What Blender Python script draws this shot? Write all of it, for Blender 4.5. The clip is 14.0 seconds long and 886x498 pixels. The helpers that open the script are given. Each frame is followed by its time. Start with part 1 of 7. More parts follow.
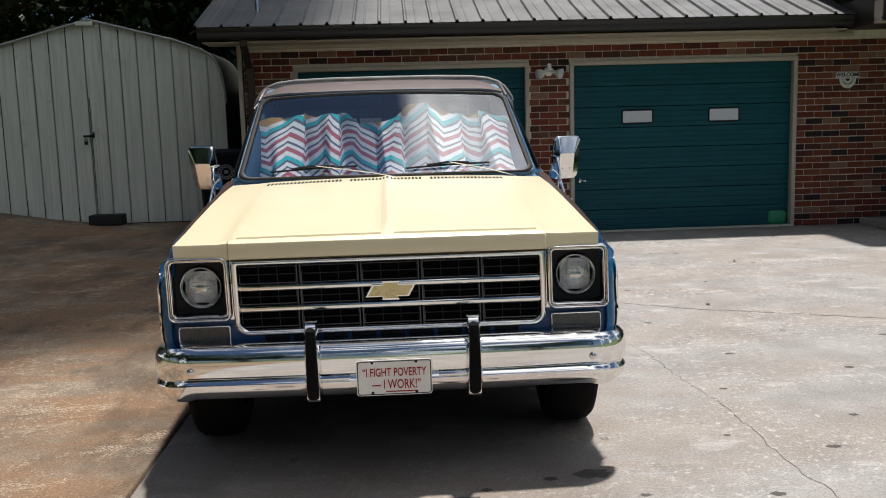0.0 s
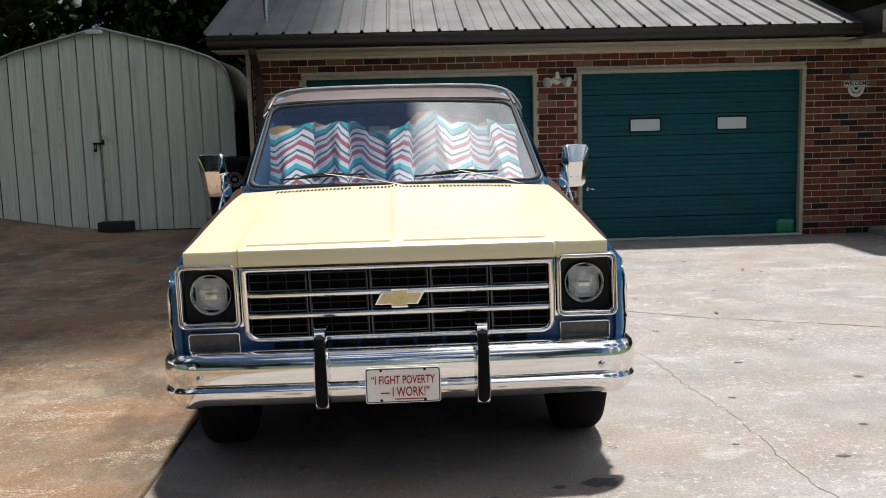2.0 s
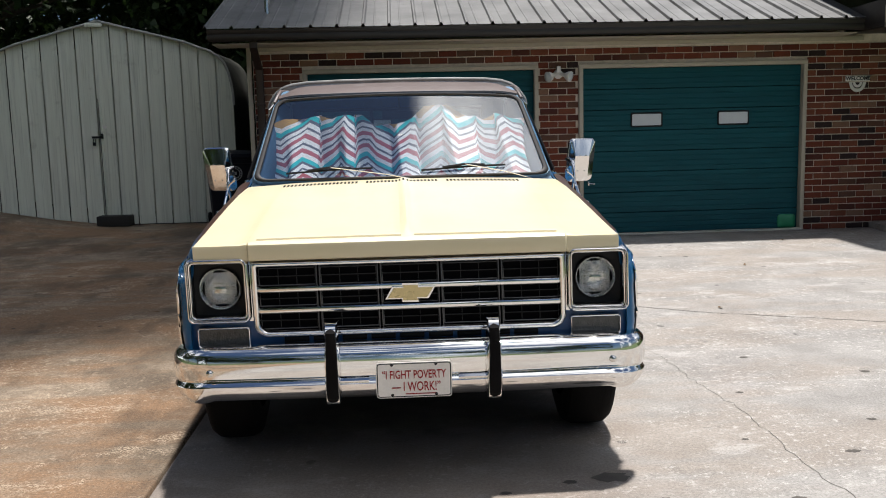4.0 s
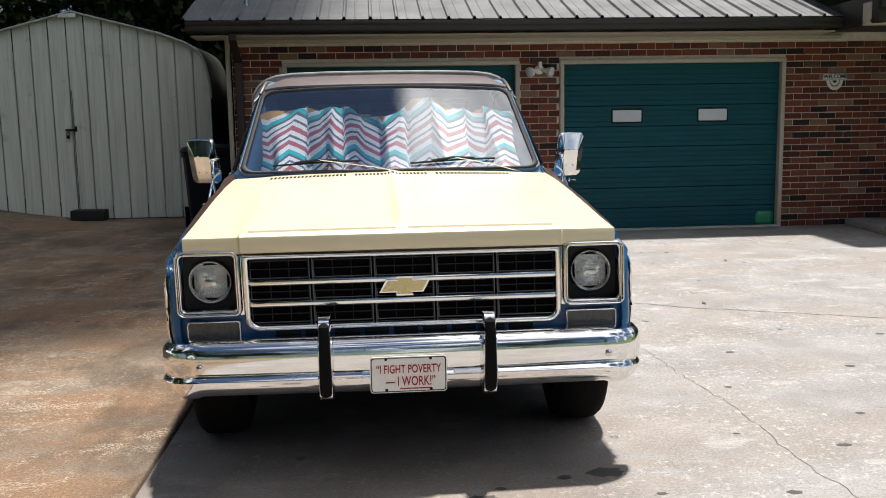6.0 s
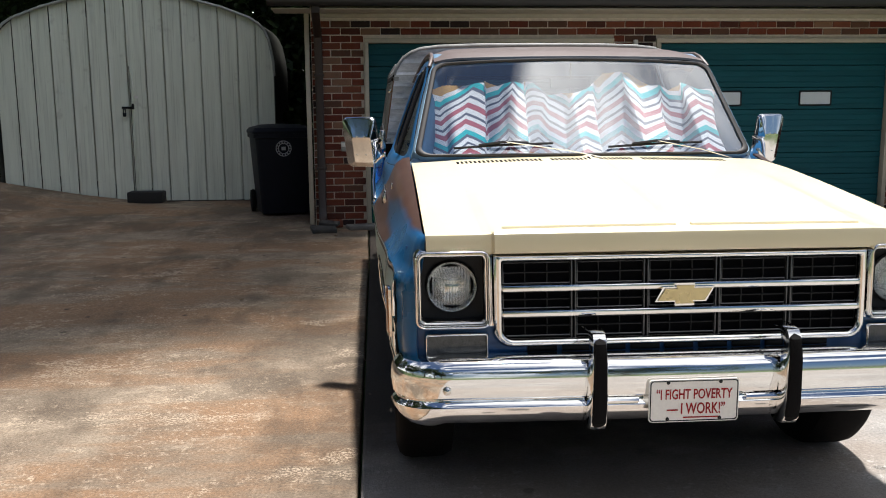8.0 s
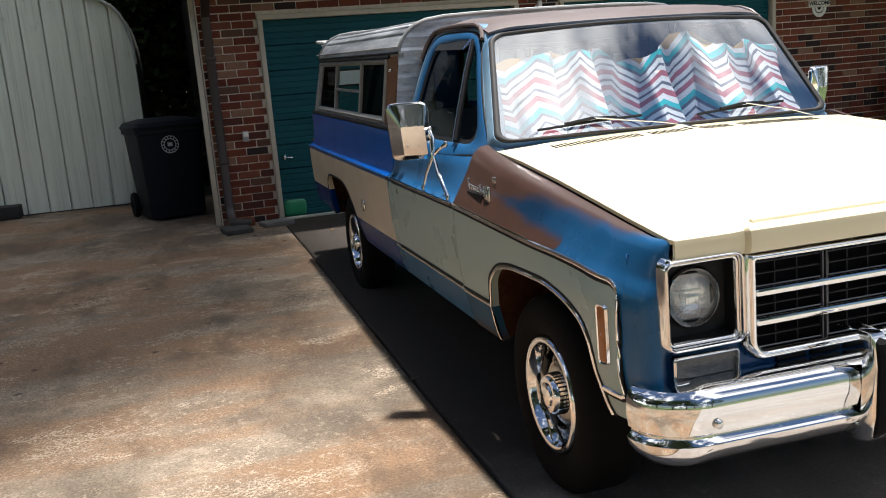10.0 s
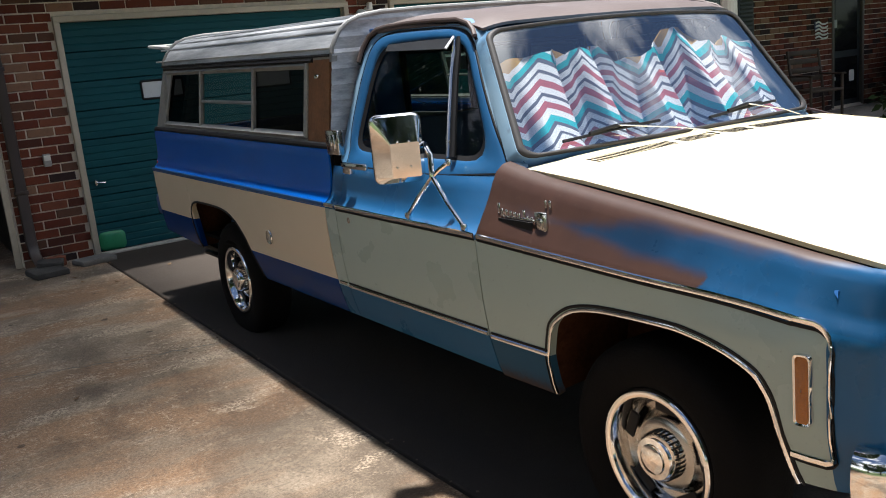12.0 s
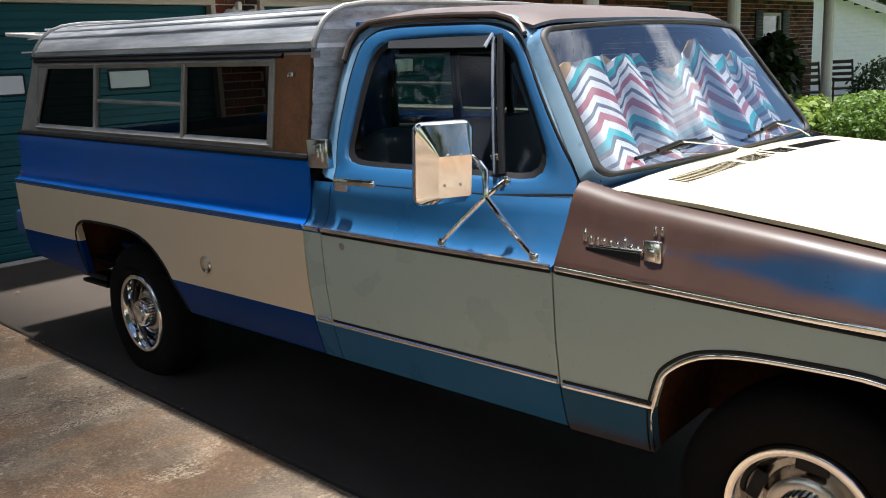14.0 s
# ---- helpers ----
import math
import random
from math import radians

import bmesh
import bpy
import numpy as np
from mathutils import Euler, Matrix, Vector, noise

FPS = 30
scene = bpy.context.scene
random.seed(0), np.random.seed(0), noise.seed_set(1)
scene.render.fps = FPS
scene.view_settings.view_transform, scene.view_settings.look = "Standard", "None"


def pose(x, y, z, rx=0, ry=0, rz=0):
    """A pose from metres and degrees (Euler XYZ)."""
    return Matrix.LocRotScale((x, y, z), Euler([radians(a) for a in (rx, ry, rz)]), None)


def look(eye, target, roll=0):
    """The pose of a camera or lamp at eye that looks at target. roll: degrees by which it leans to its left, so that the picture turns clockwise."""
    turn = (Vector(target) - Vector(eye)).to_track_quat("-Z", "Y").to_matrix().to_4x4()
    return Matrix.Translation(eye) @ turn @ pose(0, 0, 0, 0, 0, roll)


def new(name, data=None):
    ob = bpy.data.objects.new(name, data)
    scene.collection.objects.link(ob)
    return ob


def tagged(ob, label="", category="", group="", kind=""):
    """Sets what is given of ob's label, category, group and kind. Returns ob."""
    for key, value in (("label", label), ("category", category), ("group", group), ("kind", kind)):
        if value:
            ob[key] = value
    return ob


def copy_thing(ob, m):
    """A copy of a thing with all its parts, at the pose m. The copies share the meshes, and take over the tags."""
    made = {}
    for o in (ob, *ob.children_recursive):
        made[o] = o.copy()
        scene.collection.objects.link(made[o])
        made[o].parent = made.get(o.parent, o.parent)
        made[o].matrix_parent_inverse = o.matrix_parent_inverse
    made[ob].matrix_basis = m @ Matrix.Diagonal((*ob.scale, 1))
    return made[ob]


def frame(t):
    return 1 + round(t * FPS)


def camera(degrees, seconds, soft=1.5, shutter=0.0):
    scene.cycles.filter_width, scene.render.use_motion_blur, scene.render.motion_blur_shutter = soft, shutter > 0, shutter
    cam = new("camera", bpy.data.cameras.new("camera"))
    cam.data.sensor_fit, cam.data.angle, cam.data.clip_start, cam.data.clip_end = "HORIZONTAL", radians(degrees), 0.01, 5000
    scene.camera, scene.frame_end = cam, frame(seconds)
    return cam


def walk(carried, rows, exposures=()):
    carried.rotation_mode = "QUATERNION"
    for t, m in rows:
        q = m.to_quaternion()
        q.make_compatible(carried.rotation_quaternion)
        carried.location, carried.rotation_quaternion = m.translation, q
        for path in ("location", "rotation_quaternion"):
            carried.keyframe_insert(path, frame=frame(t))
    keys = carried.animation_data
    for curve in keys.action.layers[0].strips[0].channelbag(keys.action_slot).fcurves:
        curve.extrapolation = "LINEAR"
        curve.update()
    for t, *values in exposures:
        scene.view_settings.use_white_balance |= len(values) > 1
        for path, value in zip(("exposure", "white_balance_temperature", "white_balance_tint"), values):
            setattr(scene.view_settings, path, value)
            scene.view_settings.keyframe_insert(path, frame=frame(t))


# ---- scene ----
cam = camera(54.0, 14.0, 1.0)
PATH = [
    (0, (0.025, 0.15, 1.418), (0.132, 2.128, 1.147), -1.6),
    (0.5, (0.023, 0.154, 1.418), (0.141, 2.132, 1.149), -1.5),
    (1, (0.017, 0.142, 1.421), (0.134, 2.122, 1.158), -1.5),
    (1.5, (0.018, 0.152, 1.418), (0.126, 2.132, 1.161), -1.5),
    (2, (0.016, 0.143, 1.42), (0.108, 2.125, 1.167), -1.5),
    (4.5, (-0.048, 0.164, 1.415), (0.061, 2.143, 1.144), -1.3),
    (5, (-0.026, 0.128, 1.409), (0.104, 2.105, 1.133), -1.2),
    (5.5, (-0.029, 0.151, 1.398), (0.119, 2.126, 1.121), -1.1),
    (6, (-0.123, 0.211, 1.398), (0.038, 2.186, 1.124), -1.0),
    (6.5, (-0.269, 0.355, 1.365), (-0.104, 2.328, 1.086), -0.4),
    (7, (-0.461, 0.609, 1.381), (-0.293, 2.581, 1.094), -0.3),
    (7.5, (-0.765, 0.69, 1.396), (-0.612, 2.662, 1.102), -0.4),
    (8, (-0.993, 0.838, 1.387), (-0.846, 2.808, 1.075), -0.4),
    (8.5, (-1.188, 1.118, 1.405), (-1.018, 3.082, 1.07), -2.5),
    (8.7, (-1.313, 1.183, 1.406), (-1.111, 3.143, 1.059), -2.5),
    (10.8, (-2.331, 1.984, 1.503), (-1.589, 3.797, 1.099), -5.5),
    (11, (-2.375, 2.1, 1.481), (-1.599, 3.899, 1.079), -5.4),
    (11.5, (-2.462, 2.396, 1.512), (-1.57, 4.136, 1.092), -6.7),
    (12, (-2.647, 2.611, 1.535), (-1.589, 4.254, 1.11), -5.5),
    (12.5, (-2.723, 2.85, 1.513), (-1.568, 4.427, 1.087), -4.7),
    (13, (-2.73, 3.126, 1.535), (-1.482, 4.626, 1.098), -4.2),
    (13.5, (-2.844, 3.331, 1.561), (-1.483, 4.729, 1.124), -3.5),
    (14, (-2.95, 3.52, 1.533), (-1.535, 4.869, 1.112), -2.8),
]
walk(cam, [(t, look(eye, target, roll)) for t, eye, target, roll in PATH], [(0, 0.24), (2, 0.44), (4.5, 0.46), (5.5, 0.54), (7.5, 0.66), (8.5, 0.8), (11, 1.04), (14, 1.18)])

SUN = Vector((0.145, 0.125, 1.2)).normalized()

# ---- world, sun ----
world = bpy.data.worlds.new("sky")
scene.world = world
world.use_nodes = True
wt = world.node_tree
wt.nodes.clear()
w_out = wt.nodes.new("ShaderNodeOutputWorld")
w_bg = wt.nodes.new("ShaderNodeBackground")
w_sky = wt.nodes.new("ShaderNodeTexSky")
w_sky.sky_type = "NISHITA"
w_sky.sun_disc = False
w_sky.sun_elevation = math.asin(SUN.z)
w_sky.sun_rotation = math.atan2(SUN.x, SUN.y)
w_co = wt.nodes.new("ShaderNodeTexCoord")
w_noise = wt.nodes.new("ShaderNodeTexNoise")
w_noise.inputs["Scale"].default_value = 2.6
w_noise.inputs["Detail"].default_value = 7
w_noise.inputs["Roughness"].default_value = 0.58
w_ramp = wt.nodes.new("ShaderNodeValToRGB")
w_ramp.color_ramp.elements[0].position = 0.49
w_ramp.color_ramp.elements[1].position = 0.76
w_mix = wt.nodes.new("ShaderNodeMixRGB")
w_mix.inputs[2].default_value = (64.0, 64.0, 64.0, 1)
w_map = wt.nodes.new("ShaderNodeMapping")
w_map.inputs["Location"].default_value = (-0.170, -0.868, -0.660)
wt.links.new(w_co.outputs["Generated"], w_map.inputs["Vector"])
wt.links.new(w_map.outputs["Vector"], w_noise.inputs["Vector"])
wt.links.new(w_noise.outputs["Fac"], w_ramp.inputs["Fac"])
wt.links.new(w_ramp.outputs["Color"], w_mix.inputs[0])
w_blue = wt.nodes.new("ShaderNodeMixRGB")
w_blue.blend_type = "MULTIPLY"
w_blue.inputs[0].default_value = 1.0
w_blue.inputs[2].default_value = (1.05, 1.22, 1.45, 1)
wt.links.new(w_sky.outputs["Color"], w_blue.inputs[1])
wt.links.new(w_blue.outputs["Color"], w_mix.inputs[1])
wt.links.new(w_mix.outputs["Color"], w_bg.inputs["Color"])
w_bg.inputs["Strength"].default_value = 0.029
wt.links.new(w_bg.outputs["Background"], w_out.inputs["Surface"])

sun_data = bpy.data.lights.new("sun", "SUN")
sun_data.energy = 5.0
sun_data.angle = radians(2.5)
sun_data.color = (1.0, 0.97, 0.945)
sun = new("sun", sun_data)
sun.matrix_world = look(SUN * 30, (0, 0, 0))


# ---- materials ----
class Nodes:
    """Short hand for node building in one material."""

    def __init__(self, name):
        self.mat = bpy.data.materials.new(name)
        self.mat.use_nodes = True
        self.tree = self.mat.node_tree
        self.bsdf = self.tree.nodes["Principled BSDF"]
        self.co = self.tree.nodes.new("ShaderNodeTexCoord").outputs["Object"]

    def node(self, kind, **sockets):
        n = self.tree.nodes.new(kind)
        for key, value in sockets.items():
            self.put(n.inputs[key.replace("_", " ")], value)
        return n

    def put(self, socket, value):
        if isinstance(value, bpy.types.NodeSocket):
            self.tree.links.new(value, socket)
        else:
            socket.default_value = value

    def math(self, op, a, b=0.0, c=0.0, clamp=False):
        n = self.tree.nodes.new("ShaderNodeMath")
        n.operation, n.use_clamp = op, clamp
        for i, v in enumerate((a, b, c)):
            self.put(n.inputs[i], v)
        return n.outputs[0]

    def noise(self, scale, detail=5.0, rough=0.55, vec=None):
        n = self.node("ShaderNodeTexNoise", Scale=scale, Detail=detail, Roughness=rough)
        self.put(n.inputs["Vector"], vec if vec is not None else self.co)
        return n.outputs["Fac"]

    def stretch(self, sx, sy, sz):
        n = self.tree.nodes.new("ShaderNodeMapping")
        self.put(n.inputs["Vector"], self.co)
        n.inputs["Scale"].default_value = (sx, sy, sz)
        return n.outputs["Vector"]

    def step(self, v, lo, hi):
        n = self.tree.nodes.new("ShaderNodeMapRange")
        n.interpolation_type = "SMOOTHSTEP"
        self.put(n.inputs["Value"], v)
        n.inputs["From Min"].default_value, n.inputs["From Max"].default_value = lo, hi
        return n.outputs["Result"]

    def mix(self, fac, a, b, kind="MIX"):
        n = self.tree.nodes.new("ShaderNodeMixRGB")
        n.blend_type = kind
        self.put(n.inputs[0], fac)
        for i, v in ((1, a), (2, b)):
            self.put(n.inputs[i], (*v, 1) if isinstance(v, tuple) and len(v) == 3 else v)
        return n.outputs[0]

    def xyz(self):
        n = self.node("ShaderNodeSeparateXYZ", Vector=self.co)
        return n.outputs

    def rand(self):
        return self.tree.nodes.new("ShaderNodeObjectInfo").outputs["Random"]

    def island(self):
        return self.tree.nodes.new("ShaderNodeNewGeometry").outputs["Random Per Island"]

    def ramp(self, fac, stops, kind="LINEAR"):
        n = self.tree.nodes.new("ShaderNodeValToRGB")
        n.color_ramp.interpolation = kind
        while len(n.color_ramp.elements) < len(stops):
            n.color_ramp.elements.new(0.5)
        for e, (p, c) in zip(n.color_ramp.elements, stops):
            e.position, e.color = p, (*c, 1)
        self.put(n.inputs["Fac"], fac)
        return n.outputs["Color"]

    def bump(self, height, strength=0.2, dist=0.01):
        n = self.node("ShaderNodeBump", Strength=strength, Distance=dist, Height=height)
        self.put(self.bsdf.inputs["Normal"], n.outputs["Normal"])

    def done(self, color, rough=0.5, metal=0.0, coat=0.0, spec=0.5, coat_rough=0.05):
        b = self.bsdf.inputs
        self.put(b["Base Color"], (*color, 1) if isinstance(color, tuple) and len(color) == 3 else color)
        self.put(b["Roughness"], rough)
        self.put(b["Metallic"], metal)
        self.put(b["Coat Weight"], coat)
        self.put(b["Coat Roughness"], coat_rough)
        self.put(b["Specular IOR Level"], spec)
        return self.mat


def plain(name, color, rough=0.5, metal=0.0, vary=0.18, scale=9.0, bump=0.0, bscale=80.0, coat=0.0, spec=0.5):
    n = Nodes(name)
    low = tuple(c * (1 - vary) for c in color)
    high = tuple(min(1, c * (1 + vary)) for c in color)
    f = n.mix(0.4, n.noise(scale), n.noise(scale * 9))
    c = n.ramp(f, [(0.3, low), (0.7, high)])
    r = n.math("ADD", n.math("MULTIPLY", n.noise(scale * 2), 0.16), max(0.02, rough - 0.08), clamp=True)
    if bump:
        n.bump(n.noise(bscale, 4), bump, 0.01)
    return n.done(c, r, metal, coat, spec)


def chrome(name="chrome", tint=(0.86, 0.85, 0.83), rough=0.05):
    n = Nodes(name)
    pits = n.step(n.noise(140, 3), 0.66, 0.78)
    haze = n.math("MULTIPLY", n.step(n.noise(14, 5), 0.45, 0.75), 0.10)
    n.bump(n.noise(9, 2), 0.02, 0.01)
    return n.done(n.mix(n.math("MULTIPLY", pits, 0.35), tint, (0.25, 0.2, 0.15)), n.math("ADD", haze, rough), 1.0)


CHROME = chrome()
STEEL = chrome("worn_chrome", (0.72, 0.70, 0.66), 0.16)
RIM_STEEL = chrome("rim_steel", (0.42, 0.41, 0.39), 0.20)
BLACK = plain("black_plastic", (0.009, 0.009, 0.010), 0.5, spec=0.22)
GREY_METAL = plain("dull_grey_metal", (0.12, 0.12, 0.125), 0.4, 0.6)
RUBBER = plain("rubber", (0.0055, 0.005, 0.005), 0.85, bump=0.25, bscale=120, spec=0.12)
GRILLE_BLACK = plain("grille_black", (0.004, 0.004, 0.005), 0.9, spec=0.05)
DARK_MESH = plain("grille_mesh", (0.014, 0.014, 0.015), 0.5, spec=0.25)
GASKET = plain("gasket_rubber", (0.024, 0.022, 0.022), 0.6, vary=0.25, scale=20)
RUSTY = plain("rusty_liner", (0.045, 0.018, 0.009), 0.95, vary=0.6, scale=6, bump=0.3, spec=0.05)
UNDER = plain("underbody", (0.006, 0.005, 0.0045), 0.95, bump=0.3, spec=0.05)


def cream_paint():
    n = Nodes("cream_paint")
    big = n.noise(2.2, 4)
    c = n.ramp(big, [(0.3, (0.67, 0.585, 0.38)), (0.7, (0.71, 0.625, 0.42))])
    chips = n.step(n.noise(120, 2), 0.80, 0.83)
    c = n.mix(chips, c, (0.12, 0.09, 0.05))
    n.bump(n.noise(5, 3), 0.03, 0.01)
    return n.done(c, n.math("ADD", n.math("MULTIPLY", n.noise(30), 0.12), 0.3), 0, 0.35, coat_rough=0.12)


CREAM = cream_paint()
BLUE_A, BLUE_B = (0.007, 0.062, 0.165), (0.020, 0.105, 0.235)
INSET_A, INSET_B = (0.325, 0.40, 0.365), (0.365, 0.44, 0.405)
PRIMER_A, PRIMER_B = (0.034, 0.016, 0.011), (0.064, 0.031, 0.021)


def two_tone(name, upper, inset, lower, slope, level, low_line, primer=False, gloss=0.28, clear=0.14, chalk=0.25, rear_rise=0.0, shine=0.24):
    """Paint in bands along the side: upper colour, inset below the moulding, lower colour under the second line."""
    n = Nodes(name)
    x, y, z = n.xyz()
    if rear_rise:
        low_line = n.math("ADD", n.math("MULTIPLY", n.math("GREATER_THAN", y, 7.7), rear_rise), low_line)
    if primer:
        low_line = n.math("SUBTRACT", low_line, n.math("MULTIPLY", n.math("LESS_THAN", y, 4.2), 0.17))
    crease = n.math("ADD", n.math("MULTIPLY", y, slope), level)
    if primer:
        crease = n.math("SUBTRACT", crease, n.math("MULTIPLY", n.math("POWER", n.math("DIVIDE", n.math("MAXIMUM", n.math("SUBTRACT", 4.10, y), 0.0), 0.4), 2.0), 0.016))
    wear = n.noise(3.0, 6)
    fine = n.noise(60, 4)
    up = n.mix(wear, upper[0], upper[1])
    if primer:
        ax = n.math("ADD", n.math("ABSOLUTE", x), n.math("MULTIPLY", n.math("POWER", n.math("DIVIDE", n.math("MAXIMUM", n.math("SUBTRACT", 3.82, y), 0.0), 0.16), 1.6), 0.045))
        ax = n.math("ADD", ax, n.math("MULTIPLY", n.math("SUBTRACT", 4.95, y), 0.030))
        edge = n.math("MULTIPLY", n.math("SUBTRACT", n.noise(4.5, 7, 0.62), 0.5), 0.55)
        above = n.math("SUBTRACT", z, crease)
        rear = n.step(y, 4.05, 4.75)
        back = n.step(n.math("ADD", y, n.math("MULTIPLY", edge, 0.9)), 4.66, 4.88)
        band = n.math("MULTIPLY", n.step(n.math("ADD", n.math("ADD", y, n.math("MULTIPLY", edge, 1.1)), n.math("MULTIPLY", n.math("SUBTRACT", n.noise(22, 5, 0.6), 0.5), 0.12)), 4.02, 4.05),
                      n.math("SUBTRACT", 1.0, n.step(n.math("SUBTRACT", n.math("ADD", above, n.math("MULTIPLY", edge, 0.10)), n.math("MULTIPLY", rear, 0.055)), 0.035, 0.075)))
        top = n.math("SUBTRACT", 1.0, n.step(n.math("SUBTRACT", n.math("ADD", ax, n.math("MULTIPLY", edge, 0.10)), n.math("MULTIPLY", rear, 0.040)), 0.905, 0.940))
        up = n.mix(n.math("MULTIPLY", n.step(n.math("ADD", y, edge), 3.80, 4.3), 0.85), up, (0.005, 0.018, 0.042))
        rust = n.math("MAXIMUM", n.math("MAXIMUM", back, band), top)
        prime = n.mix(n.noise(11, 6), PRIMER_A, PRIMER_B)
        up = n.mix(rust, up, prime)
    mid = n.mix(wear, inset[0], inset[1])
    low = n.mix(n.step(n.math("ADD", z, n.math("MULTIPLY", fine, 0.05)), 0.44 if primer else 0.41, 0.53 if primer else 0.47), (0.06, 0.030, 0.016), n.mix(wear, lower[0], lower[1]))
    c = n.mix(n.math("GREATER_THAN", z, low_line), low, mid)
    if primer:
        # ahead of the corner moulding the fender keeps its blue
        front = n.math("LESS_THAN", y, 3.710)
        c = n.mix(front, c, n.mix(wear, (0.006, 0.080, 0.19), (0.012, 0.110, 0.25)))
    c = n.mix(n.math("GREATER_THAN", n.math("SUBTRACT", z, crease), 0.0), c, up)
    c = n.mix(n.math("MULTIPLY", n.step(fine, 0.62, 0.8), chalk), c, (0.10, 0.08, 0.06))
    n.bump(n.noise(6, 3), 0.03, 0.01)
    r = n.math("ADD", n.math("MULTIPLY", wear, 0.22), gloss - 0.1)
    if primer:
        r = n.math("ADD", r, n.math("MULTIPLY", rust, 0.12))
    coat = n.math("MULTIPLY", n.math("GREATER_THAN", z, low_line), clear)
    return n.done(c, r, 0, coat, spec=n.math("ADD", n.math("MULTIPLY", n.math("GREATER_THAN", z, low_line), shine), 0.05), coat_rough=0.12)


FENDER_PAINT = two_tone("fender_paint", ((0.006, 0.055, 0.140), (0.014, 0.090, 0.205)), (INSET_A, INSET_B), ((0.012, 0.065, 0.13), (0.035, 0.085, 0.13)), 0.0515, 0.680, 0.585, True)
DOOR_PAINT = two_tone("door_paint", (BLUE_A, BLUE_B), (INSET_A, INSET_B), ((0.012, 0.075, 0.16), (0.02, 0.10, 0.20)), 0.0095, 0.888, 0.592)
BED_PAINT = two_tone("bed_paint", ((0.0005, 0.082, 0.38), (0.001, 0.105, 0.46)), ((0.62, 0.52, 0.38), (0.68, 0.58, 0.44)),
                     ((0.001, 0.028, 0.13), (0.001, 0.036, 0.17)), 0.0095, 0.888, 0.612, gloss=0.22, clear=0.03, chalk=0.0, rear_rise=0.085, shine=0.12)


def cab_paint():
    n = Nodes("cab_paint")
    c = n.mix(n.step(n.noise(3.2, 6), 0.3, 0.7), (0.06, 0.18, 0.33), (0.25, 0.39, 0.51))
    c = n.mix(n.math("MULTIPLY", n.step(n.noise(7, 6), 0.58, 0.68), 0.5), c, PRIMER_B)
    return n.done(c, 0.3, 0, 0.25, coat_rough=0.15)


def roof_primer():
    n = Nodes("roof_primer")
    c = n.mix(n.noise(5, 7), (0.072, 0.047, 0.040), (0.135, 0.105, 0.096))
    c = n.mix(n.math("MULTIPLY", n.step(n.noise(2.2, 5), 0.52, 0.66), 0.6), c, (0.22, 0.2, 0.2))
    n.bump(n.noise(90, 3), 0.08, 0.01)
    return n.done(c, 0.5)


CAB_PAINT, ROOF_PAINT = cab_paint(), roof_primer()
BLUE_PANEL = plain("blue_panel", (0.012, 0.075, 0.22), 0.32, vary=0.3, scale=4, coat=0.2)


def aluminium():
    n = Nodes("weathered_aluminium")
    v = n.stretch(1.0, 0.25, 3.0)
    f = n.noise(5, 7, 0.65, v)
    c = n.ramp(f, [(0.30, (0.16, 0.17, 0.185)), (0.52, (0.46, 0.48, 0.50)), (0.68, (0.74, 0.75, 0.76))])
    n.bump(n.noise(70, 4), 0.06, 0.01)
    return n.done(c, n.math("ADD", n.math("MULTIPLY", n.noise(9), 0.3), 0.32), 0.55)


ALU = aluminium()
ALU_FRAME = plain("dull_aluminium_frame", (0.30, 0.30, 0.29), 0.5, 0.5, 0.3)
WOOD_BROWN = plain("brown_plywood", (0.19, 0.085, 0.036), 0.6, vary=0.4, scale=6, bump=0.15)


def glass(name, tint, gloss=1.0, base=0.0):
    n = Nodes(name)
    t = n.tree
    t.nodes.remove(n.bsdf)
    out = t.nodes["Material Output"]
    tr = t.nodes.new("ShaderNodeBsdfTransparent")
    tr.inputs["Color"].default_value = (*tint, 1)
    gl = t.nodes.new("ShaderNodeBsdfGlossy")
    gl.inputs["Roughness"].default_value = 0.02
    fr = t.nodes.new("ShaderNodeFresnel")
    fr.inputs["IOR"].default_value = 1.52
    mx = t.nodes.new("ShaderNodeMixShader")
    f = n.math("ADD", n.math("MULTIPLY", fr.outputs[0], 3.2 * gloss), base, clamp=True)
    t.links.new(f, mx.inputs[0])
    t.links.new(tr.outputs[0], mx.inputs[1])
    t.links.new(gl.outputs[0], mx.inputs[2])
    t.links.new(mx.outputs[0], out.inputs["Surface"])
    return n.mat


WINDSHIELD = glass("windshield_glass", (0.84, 0.92, 1.0), 0.6, 0.25)
DARK_GLASS = glass("tinted_glass", (0.68, 0.74, 0.72), 0.25)
BLACK_GLASS = glass("dark_tinted_glass", (0.045, 0.045, 0.042), 0.035)
CAP_GLASS = glass("green_tinted_glass", (0.62, 0.70, 0.64), 0.05)
LAMP_GLASS = glass("lamp_glass", (0.95, 0.97, 0.97), 0.6)
LENS_CLEAR = plain("silvered_lens", (0.95, 0.95, 0.95), 0.20, 0.85, 0.12, 40, bump=0.7, bscale=40)
LENS_SMOKE = plain("smoked_lens", (0.055, 0.055, 0.052), 0.2, 0.2, 0.3, 40, bump=0.35, bscale=140, coat=0.5)
SMOKED = plain("smoked_plastic", (0.014, 0.015, 0.017), 0.4, spec=0.12)
LENS_AMBER = plain("amber_lens", (0.30, 0.085, 0.005), 0.22, 0, 0.2, 40, bump=0.3, bscale=140, coat=0.5)
